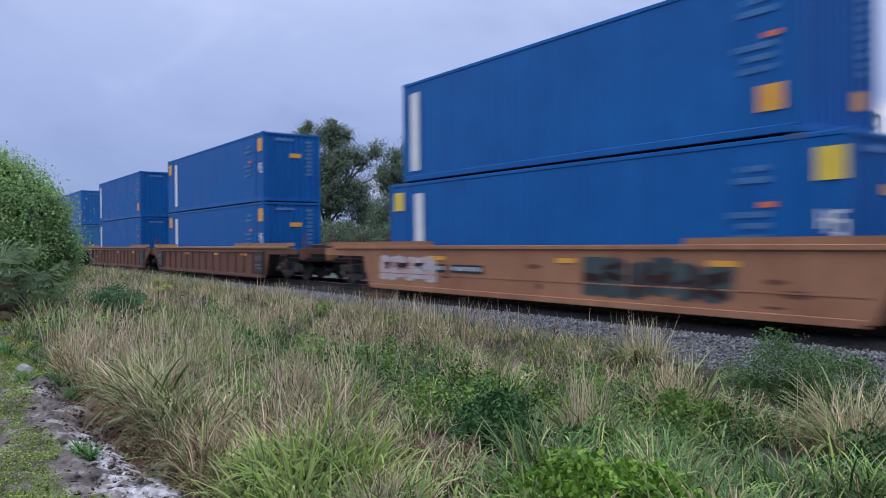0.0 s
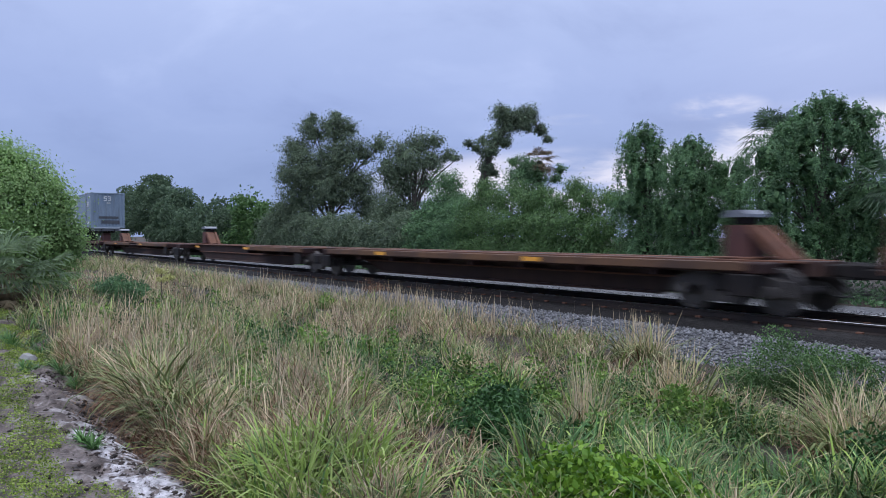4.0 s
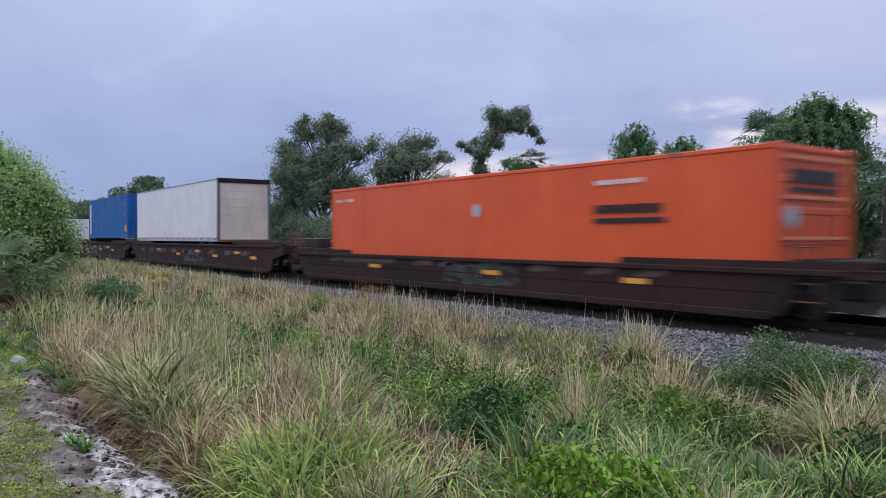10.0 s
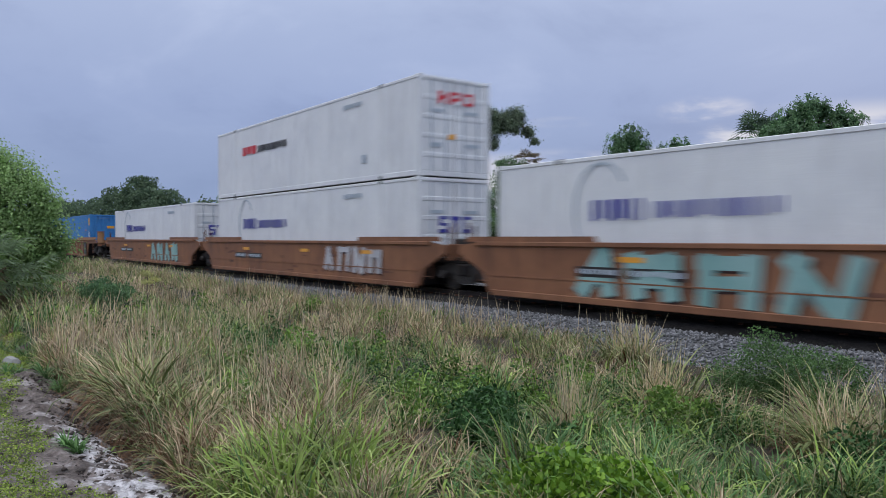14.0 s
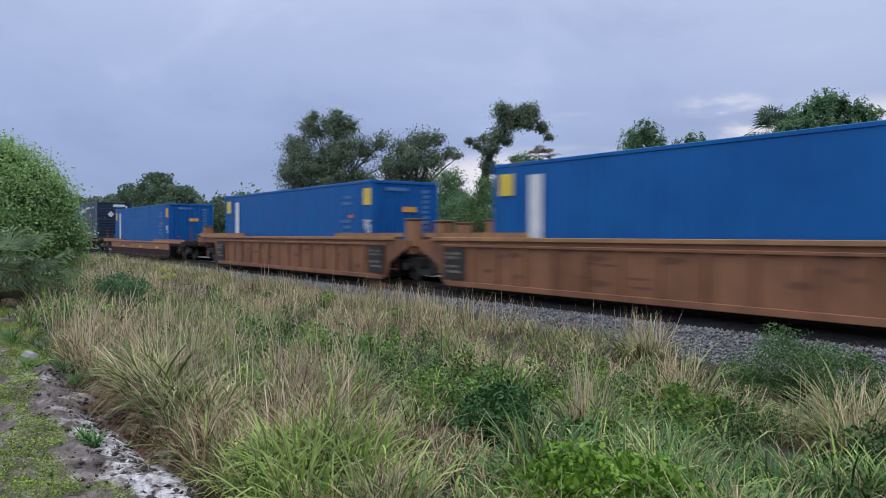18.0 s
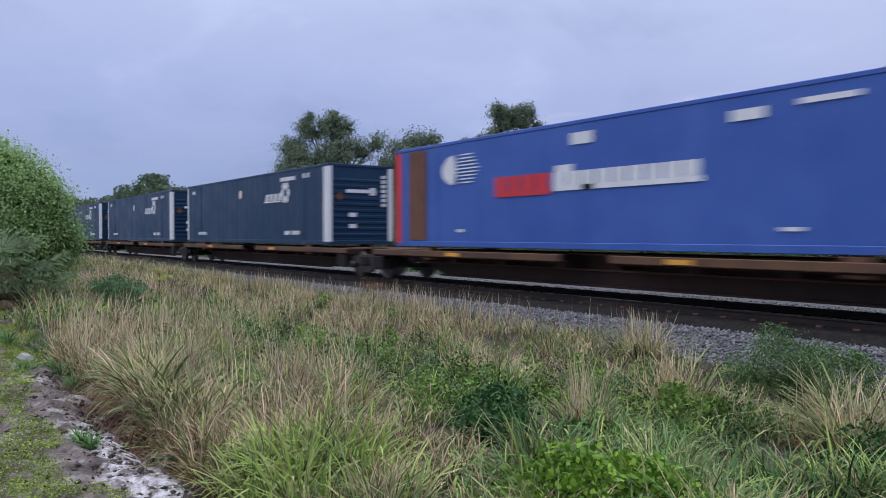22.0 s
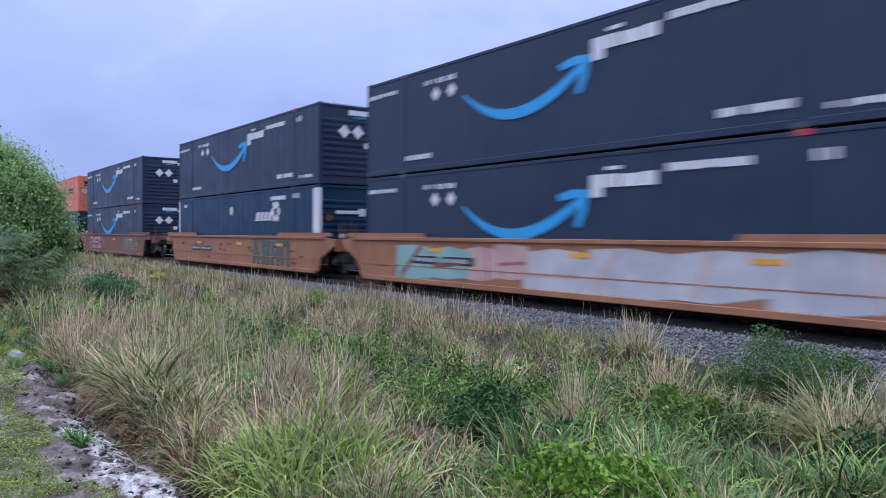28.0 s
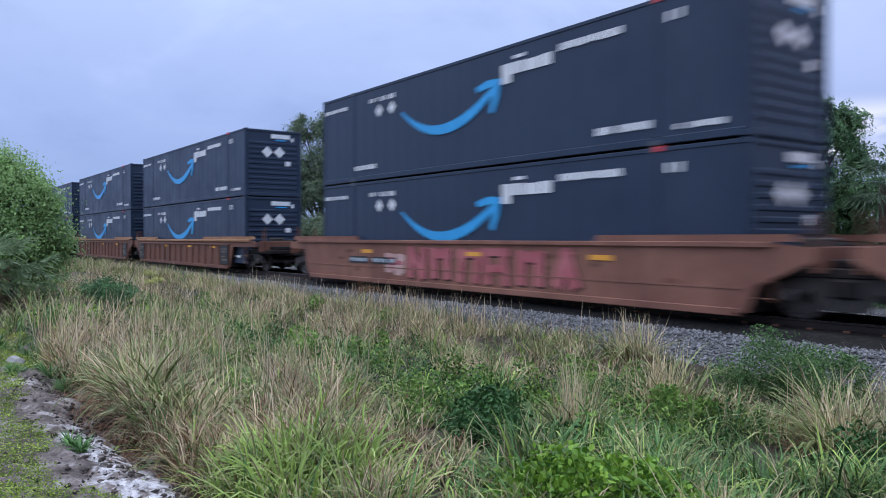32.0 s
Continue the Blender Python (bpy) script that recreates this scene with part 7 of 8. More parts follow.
def end_gear(car, x, inward, reach):
    """The platform over the truck at one end of a unit: deck, hand rails, steps, box. reach: how far it runs into the unit."""
    d = inward
    lo, hi = min(x, x + d * reach), max(x, x + d * reach)
    part("end_platform", Solid().box(lo, hi, -0.95, 0.95, 1.10, 1.24, 0.02), "steel", car)
    part("drawbar", Solid().box(lo, hi, -0.35, 0.35, 0.86, 1.10, 0.03), "steel", car)
    part("end_frame", Solid().box(x - 0.02, x + 0.02 + d * (reach - 0.3), -1.12, 1.12, 0.94, 1.10, 0.02) if d > 0 else Solid().box(x + d * (reach - 0.3), x + 0.02, -1.12, 1.12, 0.94, 1.10, 0.02), "steel", car)
    e = x + d * (reach - 0.35)
    for y in (-1.40, 1.37):
        ladder = part("ladder_rail", Solid().tube((e, y, 0.50), (e, y, 1.52), 0.018, n=6), "rust", car)
        part("ladder_rail", Solid().tube((e - d * 0.42, y, 0.50), (e - d * 0.42, y, 1.52), 0.018, n=6), "rust", car)
        for z in (0.56, 0.86, 1.16, 1.46):
            part("rung", Solid().tube((e, y, z), (e - d * 0.42, y, z), 0.016, n=6), "rust", car)
        part("hand_rail", Solid().tube((x + d * 0.30, y * 0.82, 1.2), (x + d * 0.30, y * 0.82, 2.02), 0.024, n=6), "rust", car)
        part("hand_rail", Solid().tube((x + d * 0.55, y * 0.82, 1.2), (x + d * 0.55, y * 0.82, 1.92), 0.024, n=6), "rust", car)
    part("brake_box", Solid().box(x + d * 0.75 - 0.24, x + d * 0.75 + 0.24, -0.72, -0.22, 1.24, 1.60, 0.03), "truck_grey", car)
    part("air_tank", Solid().tube((x + d * 0.45, 0.2, 1.38), (x + d * 1.15, 0.2, 1.38), 0.14, n=12), "steel", car)
    part("pipe", Solid().tube((lo, -1.02, 1.04), (hi, -1.02, 1.04), 0.03, n=8), "steel", car)


def well_car(x0, x1, style, label, front_end, rear_end, top=1.53):
    """One unit of a well car from x0 (trailing) to x1 (leading), about its middle. Smooth, ribbed or low sides."""
    c, P = (x0 + x1) / 2, (x1 - x0) / 2
    car = thing("well_car", label, "railway car", "well cars of the train")
    MOVING.append((car, c))
    mat, cap = {"smooth": ("tan", "tan"), "grimy": ("tan_dark", "tan_dark"), "faded": ("rust_faded", "rust_faded"), "ribbed": ("brown", "tan_top"), "orange": ("tan_dark", "tan_top"), "low": ("brown_dark", "brown_dark"), "wine": ("brown_dark", "tan")}[style]
    # where the deep part ends: further in where the unit stands on a truck of its own
    long_well = style in ("smooth", "grimy", "faded") and P < 10.6
    m = 2.0 if long_well else 3.5
    a, b = -P + (m if rear_end else 1.55), P - ((2.3 if top < 1.12 else m) if front_end else 1.55)
    ea, eb = -P + (0.45 if rear_end else 0.30), P - (0.45 if front_end else 0.30)
    w0 = min(-a, b)
    bot, lift = 0.27, 1.2 if top > 1.4 else 0.95
    over = min(1.42, top - 0.06)
    for y in (-1.475, 1.425):
        o = [(ea, lift + 0.02), (ea, over), (ea + 0.7, top - 0.02), (eb - 0.7, top - 0.02), (eb, over), (eb, lift + 0.02)]
        o += [(b + 0.42, lift)] if front_end else []
        o += [(b + 0.26, 0.78), (b + 0.05, bot + 0.04), (b - 0.15, bot), (a + 0.15, bot), (a - 0.05, bot + 0.04), (a - 0.30, 0.78)]
        o += [(a - 0.42, lift)] if rear_end else []
        part("side_wall", Solid().prism(o, y, y + 0.05), mat, car)
        near = y < 0
        y0, y1 = (y - 0.055, y) if near else (y + 0.05, y + 0.105)
        part("top_chord", Solid().box(ea + 0.7, eb - 0.7, y0, y1 + (0.05 if near else 0), top - 0.10, top, 0.012), cap, car)
        part("bottom_chord", Solid().box(a + 0.1, b - 0.1, y0, y1, bot - 0.04, bot + 0.10, 0.012), mat, car)
        for x2, x3 in ((ea + 0.3, a + 3.4), (b - 3.4, eb - 0.3)):
            part("raised_lip", Solid().prism([(x2, top), (x3, top), (x3 - 0.06, top + 0.125), (x2 + 0.06, top + 0.125)], y - 0.02, y + 0.07), cap, car)
        if style in ("ribbed", "orange"):
            n = int((b - a) / 0.98)
            for i in range(n + 1):
                x = a + 0.3 + i * (b - a - 0.6) / n
                part("stake", Solid().box(x - 0.055, x + 0.055, y0, y1, bot + 0.10, top - 0.26, 0.012), mat, car)
            part("upper_rib", Solid().box(a, b, y0, y1, top - 0.26, top - 0.19, 0.012), mat, car)
        else:
            if style == "wine":
                part("upper_band", Solid().box(a, b, y - 0.014 if near else y + 0.05, y if near else y + 0.064, top - 0.46, top - 0.10), "tan", car, "worn tan upper band")
            part("fold", Solid().box(a, b, y - 0.012 if near else y + 0.05, y if near else y + 0.062, 0.70, 0.73), mat, car)
    part("well_floor", Solid().box(a - 0.1, b + 0.1, -1.42, 1.42, WELL - 0.10, WELL - 0.01), "steel", car)
    for x, k in ((a, -1), (b, 1)):
        part("well_bulkhead", Solid().prism([(x, bot + 0.05), (x + k * 0.10, bot + 0.05), (x + k * 0.38, 1.24), (x + k * 0.28, 1.24)], -1.4, 1.4), "steel", car)
    for k in (-0.55, 0.1, 0.62) if style != "orange" else ():
        part("reflector", Solid().box(w0 * k, w0 * k + 0.62, -1.49, -1.474, top - 0.40, top - 0.29), "mark_amber", car, "amber reflector strip")
    if style in ("ribbed", "orange"):
        for xx in (a + 0.04, b - 0.98):
            part("data_panel", Solid().box(xx, xx + 0.94, -1.533, -1.525, 0.42, 1.26), "mark_black", car, "black panel of small white characters")
            for z in (0.58, 0.72, 0.95, 1.06):
                part("data_line", bars(writing(xx + 0.10, xx + 0.82, z, z + 0.075, 6, int(z * 100), 0.4), -1.536), "spray_dull", car)
    else:
        for xx, w in ((a + 2.9, 1.2), (a + 4.3, 1.4)):
            part("name_panel", Solid().box(xx, xx + w, -1.484, -1.474, 0.80, 1.02), "mark_black", car, "black panel with a line of white characters")
            part("name_line", bars(writing(xx + 0.06, xx + w - 0.06, 0.86, 0.97, 8, int(xx * 10) % 90, 0.35), -1.487), "worn" if style in ("low", "wine") else "mark_grey", car)
    if style == "orange":
        for x, y in ((-P + 1.15, -1.38), (-P + 0.42, 0.98), (P - 0.42, -1.38), (P - 1.15, 0.98)):
            part("bulkhead_post", Solid().box(x - 0.17, x + 0.17, y, y + 0.40, 1.24, 2.02 if abs(x) > P - 0.6 else 1.94, 0.03), cap, car, "tan bulkhead post with a dark stained foot")
            part("post_cap", Solid().box(x - 0.19, x + 0.19, y - 0.02, y + 0.42, 1.94 if abs(x) < P - 0.6 else 2.02, 2.0 if abs(x) < P - 0.6 else 2.08, 0.015), "rust", car)
    for x in (-P + 0.34, P - 0.34):
        part("end_wall", Solid().box(x - 0.03, x + 0.03, -1.40, 1.40, 1.02, min(top, 1.45), 0.01), mat, car)
    if style in ("orange", "ribbed", "grimy", "smooth", "faded"):
        r3 = random.Random(int(abs(x0) * 10))
        for _ in range(16):
            x, z, w, h = r3.uniform(a + 0.4, b - 1.2), r3.uniform(0.38, 1.12), r3.uniform(0.2, 0.75), r3.uniform(0.05, 0.16)
            part("rust_scuff", shape([[(x, z + h * 0.4), (x + w * 0.3, z), (x + w * 0.8, z + h * 0.2), (x + w, z + h * 0.6), (x + w * 0.6, z + h), (x + w * 0.15, z + h * 0.9)]], -1.4765, 0.001), "rust" if r3.random() < 0.5 else "brown", car, "dark rusty scuff")
    end_gear(car, -P, 1, 2.4 if rear_end else 1.8)
    end_gear(car, P, -1, 2.4 if front_end else 1.8)
    bogie(car, -P + ((1.2 if long_well else 2.0) if rear_end else 0.0))
    if front_end:
        bogie(car, P - (1.2 if top < 1.12 or long_well else 2.0))
        coupler(car, P - 0.3, P + 0.75)
    if rear_end:
        coupler(car, -P - 0.45, -P + 0.3)
    return car, P, w0


def spray(car, mats, spots, seed, label, lines=3):
    """Painted scrawl on a car's near side: a ragged ground with broad crossing strokes that spell nothing."""
    rng = random.Random(seed)
    for m, (x, z, w, h, n) in zip(mats, spots):
        fill, dark = [], []
        for i in range(n):
            a, k = x + w * i / n, w / n
            z0, z1 = z + rng.uniform(0, 0.14) * h, z + h * rng.uniform(0.84, 1.0)
            lean = rng.uniform(-0.12, 0.12)
            fill.append([(a, z0), (a + k * 0.5, z0 - 0.03), (a + k * 1.02, z0 + rng.uniform(0, 0.15) * h), (a + k * 1.02 + lean, z1 - rng.uniform(0, 0.15) * h), (a + k * 0.5 + lean, z1), (a + lean, z1 - rng.uniform(0, 0.1) * h)])
            for _ in range(lines):
                p0, p1 = (a + k * rng.uniform(0.05, 0.95), z0 + 0.04), (a + k * rng.uniform(0.05, 0.95) + lean, z1 - 0.05)
                if rng.random() < 0.4:
                    mid = z + h * rng.uniform(0.3, 0.7)
                    p0, p1 = (a + k * 0.08, mid), (a + k * 0.9, mid + rng.uniform(-0.2, 0.2) * h)
                t = rng.uniform(0.035, 0.075)
                dx, dz = p1[0] - p0[0], p1[1] - p0[1]
                q = t / max(math.hypot(dx, dz), 0.01)
                nx, nz = -dz * q, dx * q
                dark.append([(p0[0] - nx, p0[1] - nz), (p1[0] - nx, p1[1] - nz), (p1[0] + nx, p1[1] + nz), (p0[0] + nx, p0[1] + nz)])
        part("spray_paint", shape(fill, -1.478, 0.003), m, car, label)
        line = {"spray_grey": "spray_rose", "spray_dark": "brown_dark", "spray_teal": "rust_faded", "spray_red": "brown_dark", "spray_rose": "spray_red", "spray_green": "spray_grey", "spray_dull": "worn", "tan": "rust"}.get(m, "brown")
        part("spray_paint", shape(dark, -1.483, 0.003), line, car, label)


def tag(car, mat, x, z, w, h, n, seed, label):
    """Large painted letter shapes that spell nothing: each is a few broad strokes with gaps to the next."""
    rng = random.Random(seed)
    k = w / n
    out = []

    def stroke(p, q, t):
        dx, dz = q[0] - p[0], q[1] - p[1]
        f = t / max(math.hypot(dx, dz), 0.01)
        out.append([(p[0] + dz * f, p[1] - dx * f), (q[0] + dz * f, q[1] - dx * f), (q[0] - dz * f, q[1] + dx * f), (p[0] - dz * f, p[1] + dx * f)])

    for i in range(n):
        a, b, t = x + i * k + 0.08 * k, x + i * k + 0.86 * k, k * rng.uniform(0.10, 0.14)
        lo, hi, lean = z + rng.uniform(0, 0.1) * h, z + h * rng.uniform(0.9, 1.0), rng.uniform(-0.12, 0.2) * k
        form = rng.randrange(4)
        stroke((a + t, lo), (a + t + lean + (0.3 * k if form == 0 else 0), hi), t)
        stroke((b - t, lo), (b - t + lean - (0.3 * k if form == 0 else 0), hi), t)
        if form in (0, 1):
            stroke((a + t, z + h * 0.42), (b - t, z + h * 0.46), t * 0.8)
        if form in (1, 2):
            stroke((a, hi - t), (b, hi - t), t * 0.8)
        if form == 3:
            stroke((a + t, hi), (b - t, lo), t)
    part("spray_paint", shape(out, -1.478, 0.003), mat, car, label)
    edge = [[(px + 0.07, pz - 0.05) for px, pz in o] for o in out]
    part("spray_paint", shape(edge, -1.4765, 0.001), "brown_dark", car, label)


def hitch(car, x, lean):
    """A raised fifth-wheel stand with a slanting strut."""
    k = lean
    h = part("trailer_hitch", Solid().prism([(x - 0.30, 1.18), (x + 0.30, 1.18), (x + 0.26, 1.72), (x + 0.16, 1.84), (x - 0.24, 1.84)], -0.28, 0.28), "maroon", car, "dull maroon raised trailer hitch")
    part("strut", Solid().prism([(x + k * 0.12, 1.84), (x + k * 0.36, 1.84), (x + k * 1.10, 1.20), (x + k * 0.78, 1.20)], -0.27, -0.14), "rust", h, "rusty slanting strut")
    part("strut", Solid().prism([(x + k * 0.12, 1.84), (x + k * 0.36, 1.84), (x + k * 1.10, 1.20), (x + k * 0.78, 1.20)], 0.14, 0.27), "rust", h, "rusty slanting strut")
    part("strut_plate", Solid().prism([(x + k * 0.22, 1.80), (x + k * 0.32, 1.80), (x + k * 0.98, 1.22), (x + k * 0.88, 1.22)], -0.13, 0.13), "rust", h)
    part("neck", Solid().box(x - 0.18, x + 0.18, -0.22, 0.22, 1.85, 2.01, 0.02), "steel", h)
    part("hitch_plate", Solid().prism([(x - 0.28, 1.99), (x + 0.28, 1.99), (x + 0.27, 2.05), (x + 0.17, 2.13), (x - 0.17, 2.13), (x - 0.27, 2.05)], -0.32, 0.32), "plate_steel", h, "worn bright steel hitch plate")
    part("foot_plate", Solid().box(x - 0.45, x + 0.45, -0.55, 0.55, 1.19, 1.23, 0.01), "rust", h)


def spine_car(x0, x1, hitches, decks, label, front_end, rear_end, cap="ochre", pedestals=()):
    """A skeleton car: one deep centre beam, side decks on arms, hitches."""
    c, P = (x0 + x1) / 2, (x1 - x0) / 2
    car = thing("spine_car", label, "railway car", "spine cars of the train")
    MOVING.append((car, c))
    part("centre_beam", Solid().prism([(-P + 0.3, 0.92), (-P + 0.3, 1.17), (P - 0.3, 1.17), (P - 0.3, 0.92), (P - 2.3, 0.84), (P - 3.5, 0.46), (-P + 3.5, 0.46), (-P + 2.3, 0.84)], -0.46, 0.46), "brown_mid", car)
    for y in (-0.60, 0.46):
        part("bottom_flange", Solid().box(-P + 3.5, P - 3.5, y, y + 0.14, 0.42, 0.47, 0.008), "brown_mid", car)
        part("sill_ledge", Solid().box(-P + 2.6, P - 2.6, y + 0.04, y + 0.12, 0.78, 0.82, 0.008), "rust", car, "rusty ledge along the sill")
        part("top_flange", Solid().box(-P + 0.5, P - 0.5, y - 0.03, y + 0.15, 1.14, 1.185, 0.008), "rust", car, "rusty top edge of the sill")
    for a, b in decks:
        for y in (-1.30, 0.55):
            part("deck", Solid().box(a, b, y, y + 0.75, 0.97, 1.03, 0.01), "brown_dark", car)
        for y in (-1.36, 1.28):
            part("deck_edge", Solid().box(a, b, y, y + 0.08, 1.0, 1.17, 0.014), cap, car, "rust-streaked ochre edge beam")
        n = max(int((b - a) / 1.9), 1)
        for i in range(n + 1):
            x = a + 0.1 + i * (b - a - 0.2) / n
            part("arm", Solid().prism([(x - 0.06, 0.86), (x + 0.06, 0.86), (x + 0.06, 0.97), (x - 0.06, 0.97)], -1.28, 1.28), "brown_dark", car)
    for x in (-P + 1.2, P - 1.2):
        part("bolster", Solid().box(x - 0.35, x + 0.35, -1.30, 1.30, 0.95, 1.15, 0.02), "brown_dark", car)
        part("step", Solid().box(x - 0.3, x + 0.3, -1.36, -1.28, 0.55, 0.95, 0.02), "steel", car)
    for k in (-0.5, 0.25):
        part("reflector", Solid().box(P * k, P * k + 0.6, -1.375, -1.362, 1.03, 1.13), "mark_amber", car, "amber reflector strip")
    for x in pedestals:
        for y in (-1.28, 0.98):
            part("pedestal", Solid().box(x - 0.22, x + 0.22, y, y + 0.30, 0.90, 1.26, 0.02), "rust", car, "rusty container pedestal")
    for x, lean in hitches:
        hitch(car, x - c, lean)
    bogie(car, -P + (1.7 if rear_end else 0.0))
    if front_end:
        bogie(car, P - 1.7)
        coupler(car, P - 0.3, P + 0.65)
    if rear_end:
        coupler(car, -P - 0.35, -P + 0.3)
    return car, P


BASE = {}


def load(key, make, u, z):
    """Sets a load down on the train at the place u; the first of a kind is built, the rest are copies."""
    if key in BASE:
        ob = copy_thing(BASE[key], pose(0, 0, 0))
    else:
        ob = BASE[key] = make()
    MOVING.append((ob, u, z))
    return ob




def build_train():
    tan = "weathered tan steel well car with faded spray paint"
    # first cars: blue stacks
    car, P, w = well_car(-24.1, -2.0, "smooth", tan, True, True)
    spray(car, ["spray_grey", "spray_dark", "spray_dark"], [(-w + 0.6, 0.52, 3.0, 0.75, 6), (w - 6.0, 0.45, 3.6, 0.85, 6), (-w + 0.9, 0.82, 2.2, 0.24, 3)], 1, "grey and dark spray paint")
    for a, b, fr, re in ((-46.3, -25.6, True, False), (-65.9, -46.3, False, False), (-85.4, -65.9, False, True)):
        well_car(a, b, "ribbed", "oxide-brown ribbed steel well car with a tan top edge", fr, re)
    l45 = "blue 45-foot steel container with a white stripe and yellow squares"
    l40 = "blue 40-foot steel container with a white stripe"
    b45, b40 = (lambda: blue_box(13.716, "blue", l45, yellow=2)), (lambda: blue_box(12.192, "blue", l40, amber=True))
    p40 = lambda: blue_box(12.192, "blue_pale", "faded pale blue 40-foot steel container", amber=False)
    y45 = lambda: blue_box(13.716, "blue", l45, yellow=1)
    load("y45", y45, -12.8, WELL)
    load("b40", b40, -12.8, UP)
    for z in (WELL, UP):
        load("b45", b45, -36.5, z)
    load("b40", b40, -55.6, UP)
    load("b40p", lambda: blue_box(12.192, "blue", l40), -55.6, WELL)
    load("m40", lambda: blue_box(12.192, "blue_mid", "dulled blue 40-foot steel container with a white stripe", amber=True), -75.0, UP)
    load("p40", p40, -75.0, WELL)
    # empty and loaded skeleton cars
    sp = "dark brown skeleton car with rusty ochre deck edges"
    spine_car(-105.0, -86.3, [(-88.3, 1)], [(-8.0, 8.2)], sp, True, False)
    spine_car(-123.1, -105.0, [(-120.6, 1)], [(2.4, 8.2)], sp, False, False)
    spine_car(-142.0, -123.1, [(-140.5, 1)], [(-8.4, -0.5), (1.5, 8.4)], sp, False, False)
    spine_car(-163.5, -142.0, [(-146.9, -1)], [(-9.6, -1.8), (3.6, 9.6)], sp, False, False)
    spine_car(-181.9, -163.5, [(-167.2, -1)], [(-8.2, -1.0), (2.0, 8.2)], sp, False, False)
    spine_car(-202.7, -181.9, [(-198.3, 1)], [(-4.6, 9.4)], sp, False, True)
    load("grey", grey_box, -154.3, 2.27)
    load("ch53", lambda: chassis(16.1, (-4.9, -3.65), 5.2), -154.3, 2.27)
    load("b40", b40, -170.7, 2.27)
    load("ch40", lambda: chassis(12.1, (-5.0, -3.8), 2.6, hub=False), -170.7, 2.27)
    load("grey_doors", lambda: grey_box(True), -192.9, 2.27)
    load("ch53r", lambda: chassis(16.1, (5.15, 3.9), -5.3), -192.9, 2.27)
    # low well cars
    low = "dark brown low-sided well car, scuffed and streaked"
    for a, b, fr, re in ((-225.7, -203.8, True, False), (-249.4, -225.7, False, False), (-273.0, -249.4, False, True)):
        car, P, w = well_car(a, b, "low", low, fr, re, 1.10 if b > -215 else 1.31)
        spray(car, ["spray_dark"], [(-0.8, 0.42, 3.0, 0.6, 4)], int(-a), "dark worn spray paint")
        r2 = random.Random(int(-a))
        for i in range(9):
            x = -w + 0.9 + i * (2 * w - 2.4) / 9 + r2.uniform(0, 0.5)
            part("worn_patch", shape([[(x, 0.86), (x + 0.1, 0.83), (x + r2.uniform(0.5, 1.1), 0.86), (x + 1.0, 1.02), (x + 0.3, 1.05)]], -1.478, 0.003), "worn", car, "pale scuffed patch")
        for x in (-w * 0.2, w * 0.35, w * 0.8) if b < -215 else ():
            part("reflector", Solid().box(x, x + 0.6, -1.49, -1.474, 0.72, 0.84), "mark_amber", car, "amber reflector strip")
    load("red", lambda: orange_box("red", "bright red-orange domestic container with black lettering", 1), -214.3, 0.36)
    load("vantrailer", white_trailer, -241.1, 1.41)
    load("b40", b40, -256.9, 1.58)
    load("ch40", None, -256.9, 1.58)
    # tan cars with white boxes
    for a, b, fr, re in ((-294.6, -274.6, True, False), (-314.4, -294.6, False, False), (-334.5, -314.4, False, True)):
        car, P, w = well_car(a, b, "grimy", "grimy orange-brown steel well car with faded spray paint", fr, re)
        if b > -275:
            tag(car, "spray_teal", -5.8, 0.34, 6.2, 1.08, 4, 5, "large teal painted letter shapes")
        elif b > -300:
            tag(car, "spray_grey", w - 5.8, 0.50, 3.9, 0.85, 4, 6, "white painted letter shapes")
        else:
            tag(car, "spray_teal", w - 6.6, 0.40, 5.2, 0.95, 4, 7, "teal painted letter shapes")
    load("whiteS", lambda: white_box(False), -284.9, WELL)
    load("whiteS", None, -304.5, WELL)
    load("whiteX", lambda: white_box(True), -304.5, UP)
    load("whiteS", None, -324.0, WELL)
    # orange ribbed cars
    for a, b, fr, re in ((-357.2, -336.5, True, False), (-376.8, -357.2, False, False), (-397.3, -376.8, False, True)):
        well_car(a, b, "orange", "orange-brown ribbed steel well car with a tan top edge", fr, re)
    load("l45", lambda: blue_box(13.716, "blue_light", "light blue 45-foot steel container with a white stripe", yellow=2), -346.8, WELL)
    load("y45", y45, -366.5, WELL)
    load("y45", y45, -386.4, WELL)
    car, P, w = well_car(-420.4, -398.6, "wine", "dark brown well car with a worn tan top edge", True, True, 1.17)
    load("b45", b45, -409.7, WELL)
    # skeleton cars with long boxes
    for a, b, fr, re in ((-440.2, -421.5, True, False), (-459.7, -440.2, False, False), (-479.6, -459.7, False, False), (-498.6, -479.6, False, False), (-518.2, -498.6, False, True), (-539.0, -519.5, True, True)):
        P = (b - a) / 2
        spine_car(a, b, [], [(-P + 0.9, -0.5), (1.0, P - 0.9)], sp, fr, re, pedestals=(-6.0, 6.0))
    FLAT = 1.26
    load("dark", sweep_box, -431.1, FLAT)
    load("violet", express_box, -449.4, FLAT)
    for u in (-470.0, -489.1, -508.0):
        load("navy", navy_box, u, FLAT)
    load("opale", lambda: orange_box("orange_pale", "faded orange domestic container with small black lettering", 2), -529.1, FLAT)
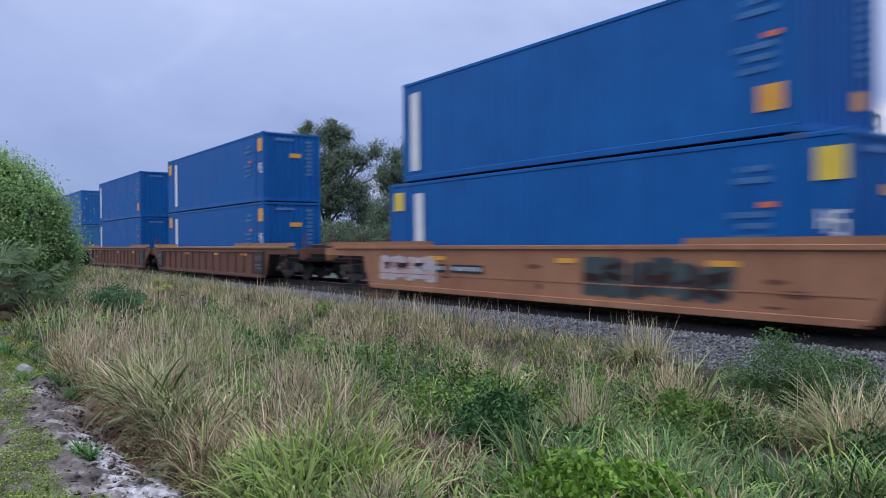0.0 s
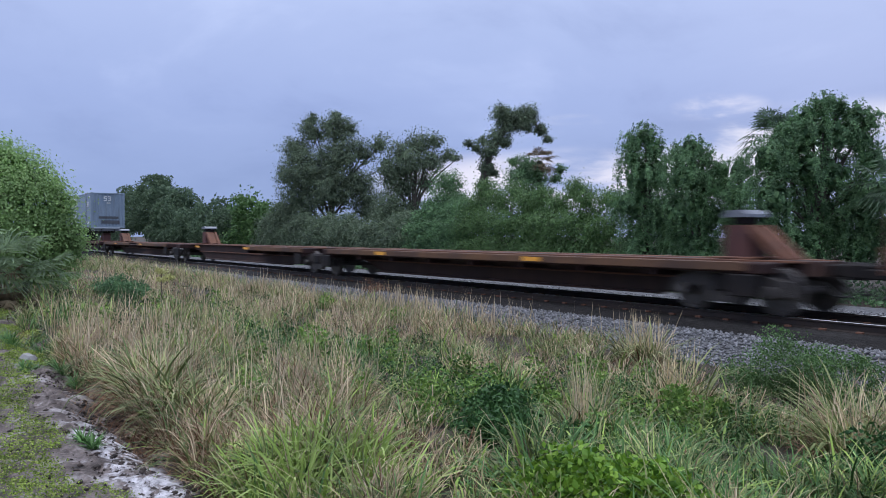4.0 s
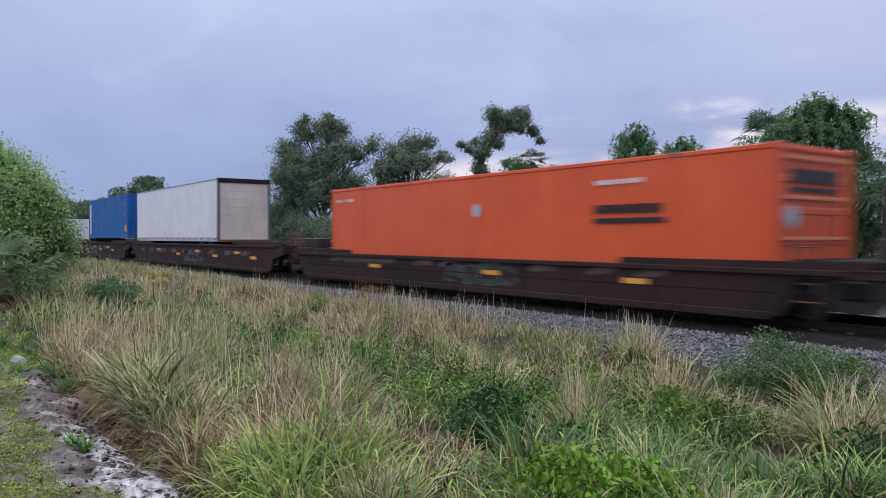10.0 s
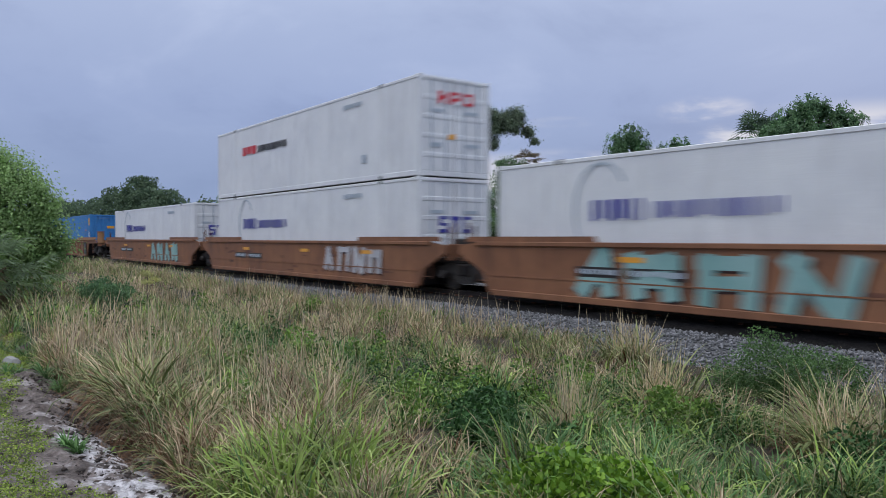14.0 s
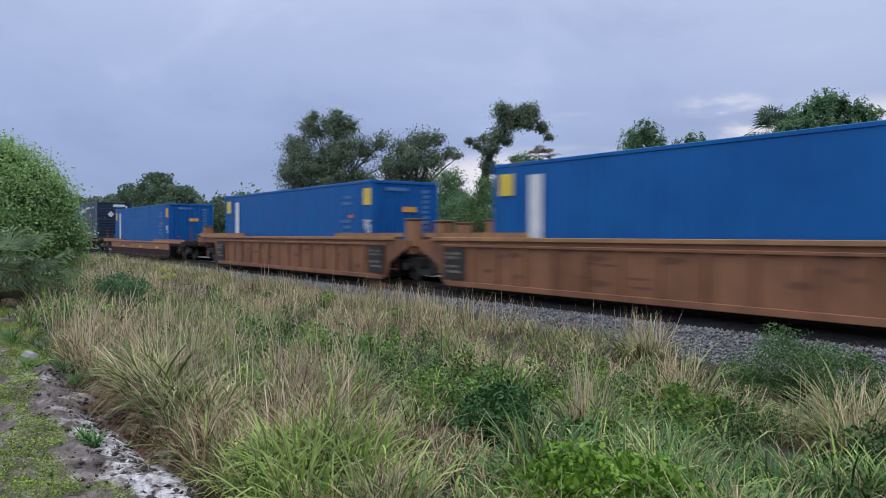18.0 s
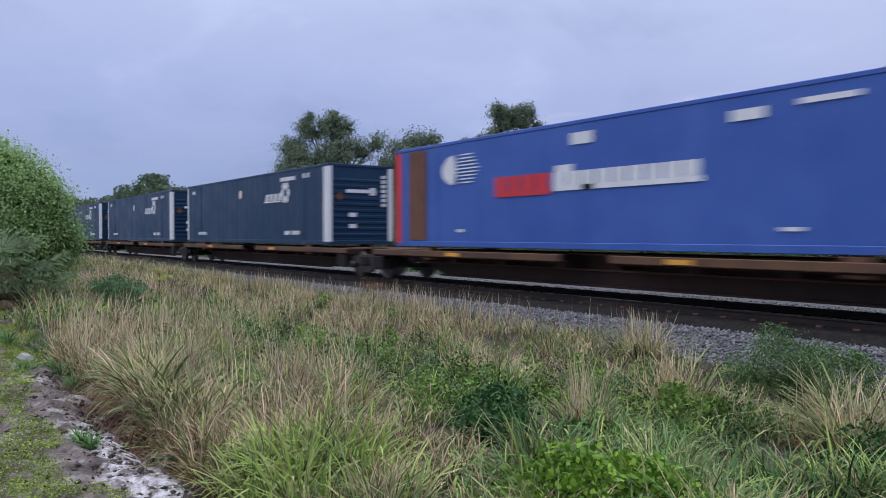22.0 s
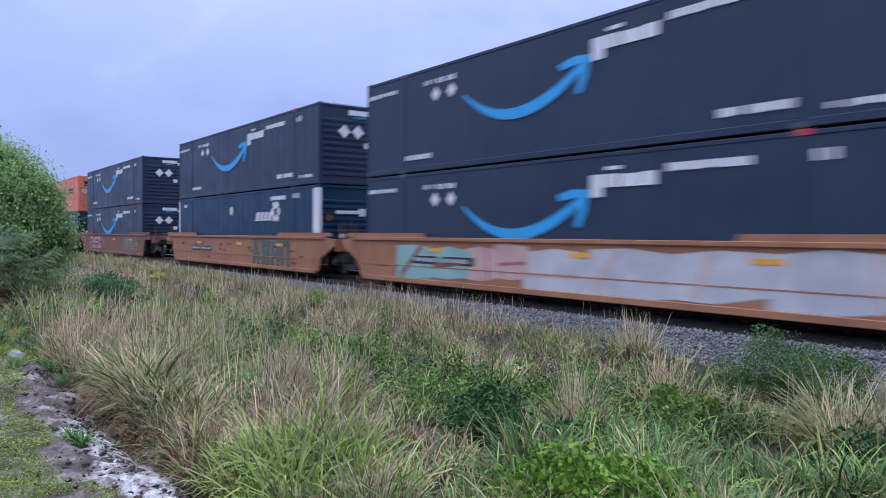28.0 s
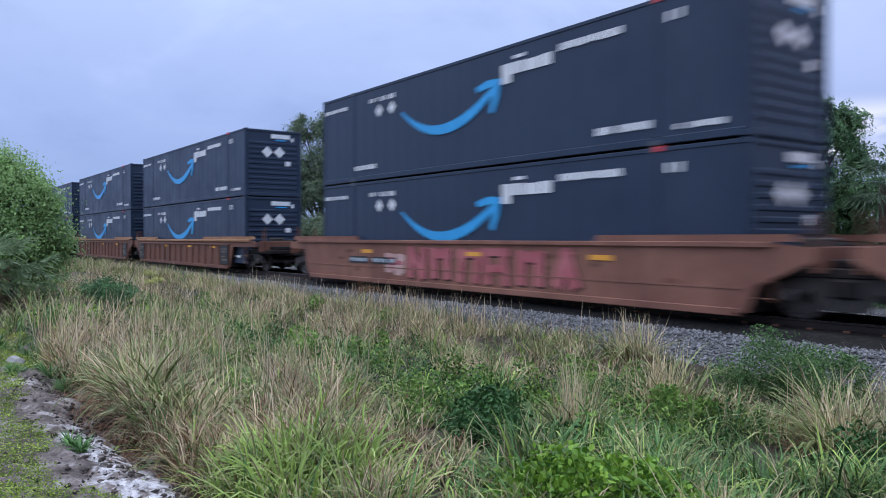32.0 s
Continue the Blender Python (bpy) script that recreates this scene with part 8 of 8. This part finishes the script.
    # dark stacks
    mats = [(["spray_dark", "spray_grey"], [(-5.6, 0.4, 3.6, 0.95, 5), (-4.9, 0.5, 2.6, 0.6, 4)]), (["spray_teal", "spray_rose", "spray_grey"], [(-6.2, 0.34, 3.4, 1.09, 2), (-2.9, 0.46, 2.4, 0.96, 2), (-0.7, 0.32, 8.2, 1.11, 4)]),
            ([], []), (["spray_red", "spray_dull"], [(-6.6, 0.42, 4.6, 1.0, 5), (3.6, 0.40, 3.6, 1.02, 3)]), (["spray_dull", "tan", "spray_dull"], [(-6.4, 0.40, 3.6, 1.0, 5), (-2.6, 0.42, 2.2, 0.98, 2), (0.0, 0.38, 5.2, 1.02, 4)]),
            (["spray_rose"], [(-3.1, 0.5, 1.0, 0.7, 2)])]
    spans = ((-560.3, -540.3, True, False), (-579.9, -560.3, False, False), (-600.1, -579.9, False, True), (-623.5, -602.5, True, False), (-643.2, -623.5, False, False), (-663.6, -643.2, False, True))
    for (a, b, fr, re), (m, spots) in zip(spans, mats):
        car, P, w = well_car(a, b, "smooth" if a > -602 else "faded", tan if a > -602 else "rust-red faded steel well car with red and grey spray paint", fr, re)
        spray(car, m, spots, int(-a), "worn spray paint in broad plain patches", 1)
        if -602 < a < -590:
            tag(car, "spray_green", 2.5, 0.36, 3.8, 1.06, 4, 12, "dark green painted letter shapes")
        elif -626 < a < -620:
            tag(car, "spray_rose", -6.4, 0.46, 4.4, 0.9, 5, 14, "dull rose painted letter shapes")
        elif -646 < a < -640:
            tag(car, "rust", -2.5, 0.55, 2.0, 0.75, 3, 15, "dark painted letter shapes on a tan patch")
        elif a < -660:
            tag(car, "spray_red", -2.0, 0.42, 7.0, 0.98, 6, 16, "dusty pink painted letter shapes")
    for a, b, fr, re in ((-685.8, -666.0, True, False), (-705.0, -685.8, False, False), (-725.0, -705.0, False, True)):
        well_car(a, b, "ribbed", "oxide-brown ribbed steel well car with a tan top edge", fr, re)
    for u, lo, hi in ((-550.4, "dark", "dark"), (-570.28, "dark", "dark"), (-589.82, "navy", "dark"), (-613.4, "dark", "dark"), (-633.3, "dark", "orange"), (-652.8, "dark", "dark"), (-676.2, "dark", "dark"), (-695.3, "dark", "dark"), (-714.7, "dark", "dark")):
        load(lo, None, u, WELL)
        load(hi, (lambda: orange_box("orange", "salmon-orange domestic container with small black lettering", 1)) if hi == "orange" else None, u, UP)


build_train()

# ---- what moves ----


def motions():
    for item in MOVING:
        ob, u = item[0], item[1]
        z = item[2] if len(item) > 2 else 0.0
        walk(ob, [(0.0, pose(u, MID, z)), (32.0, pose(u + SPEED * 32.0, MID, z))])


motions()
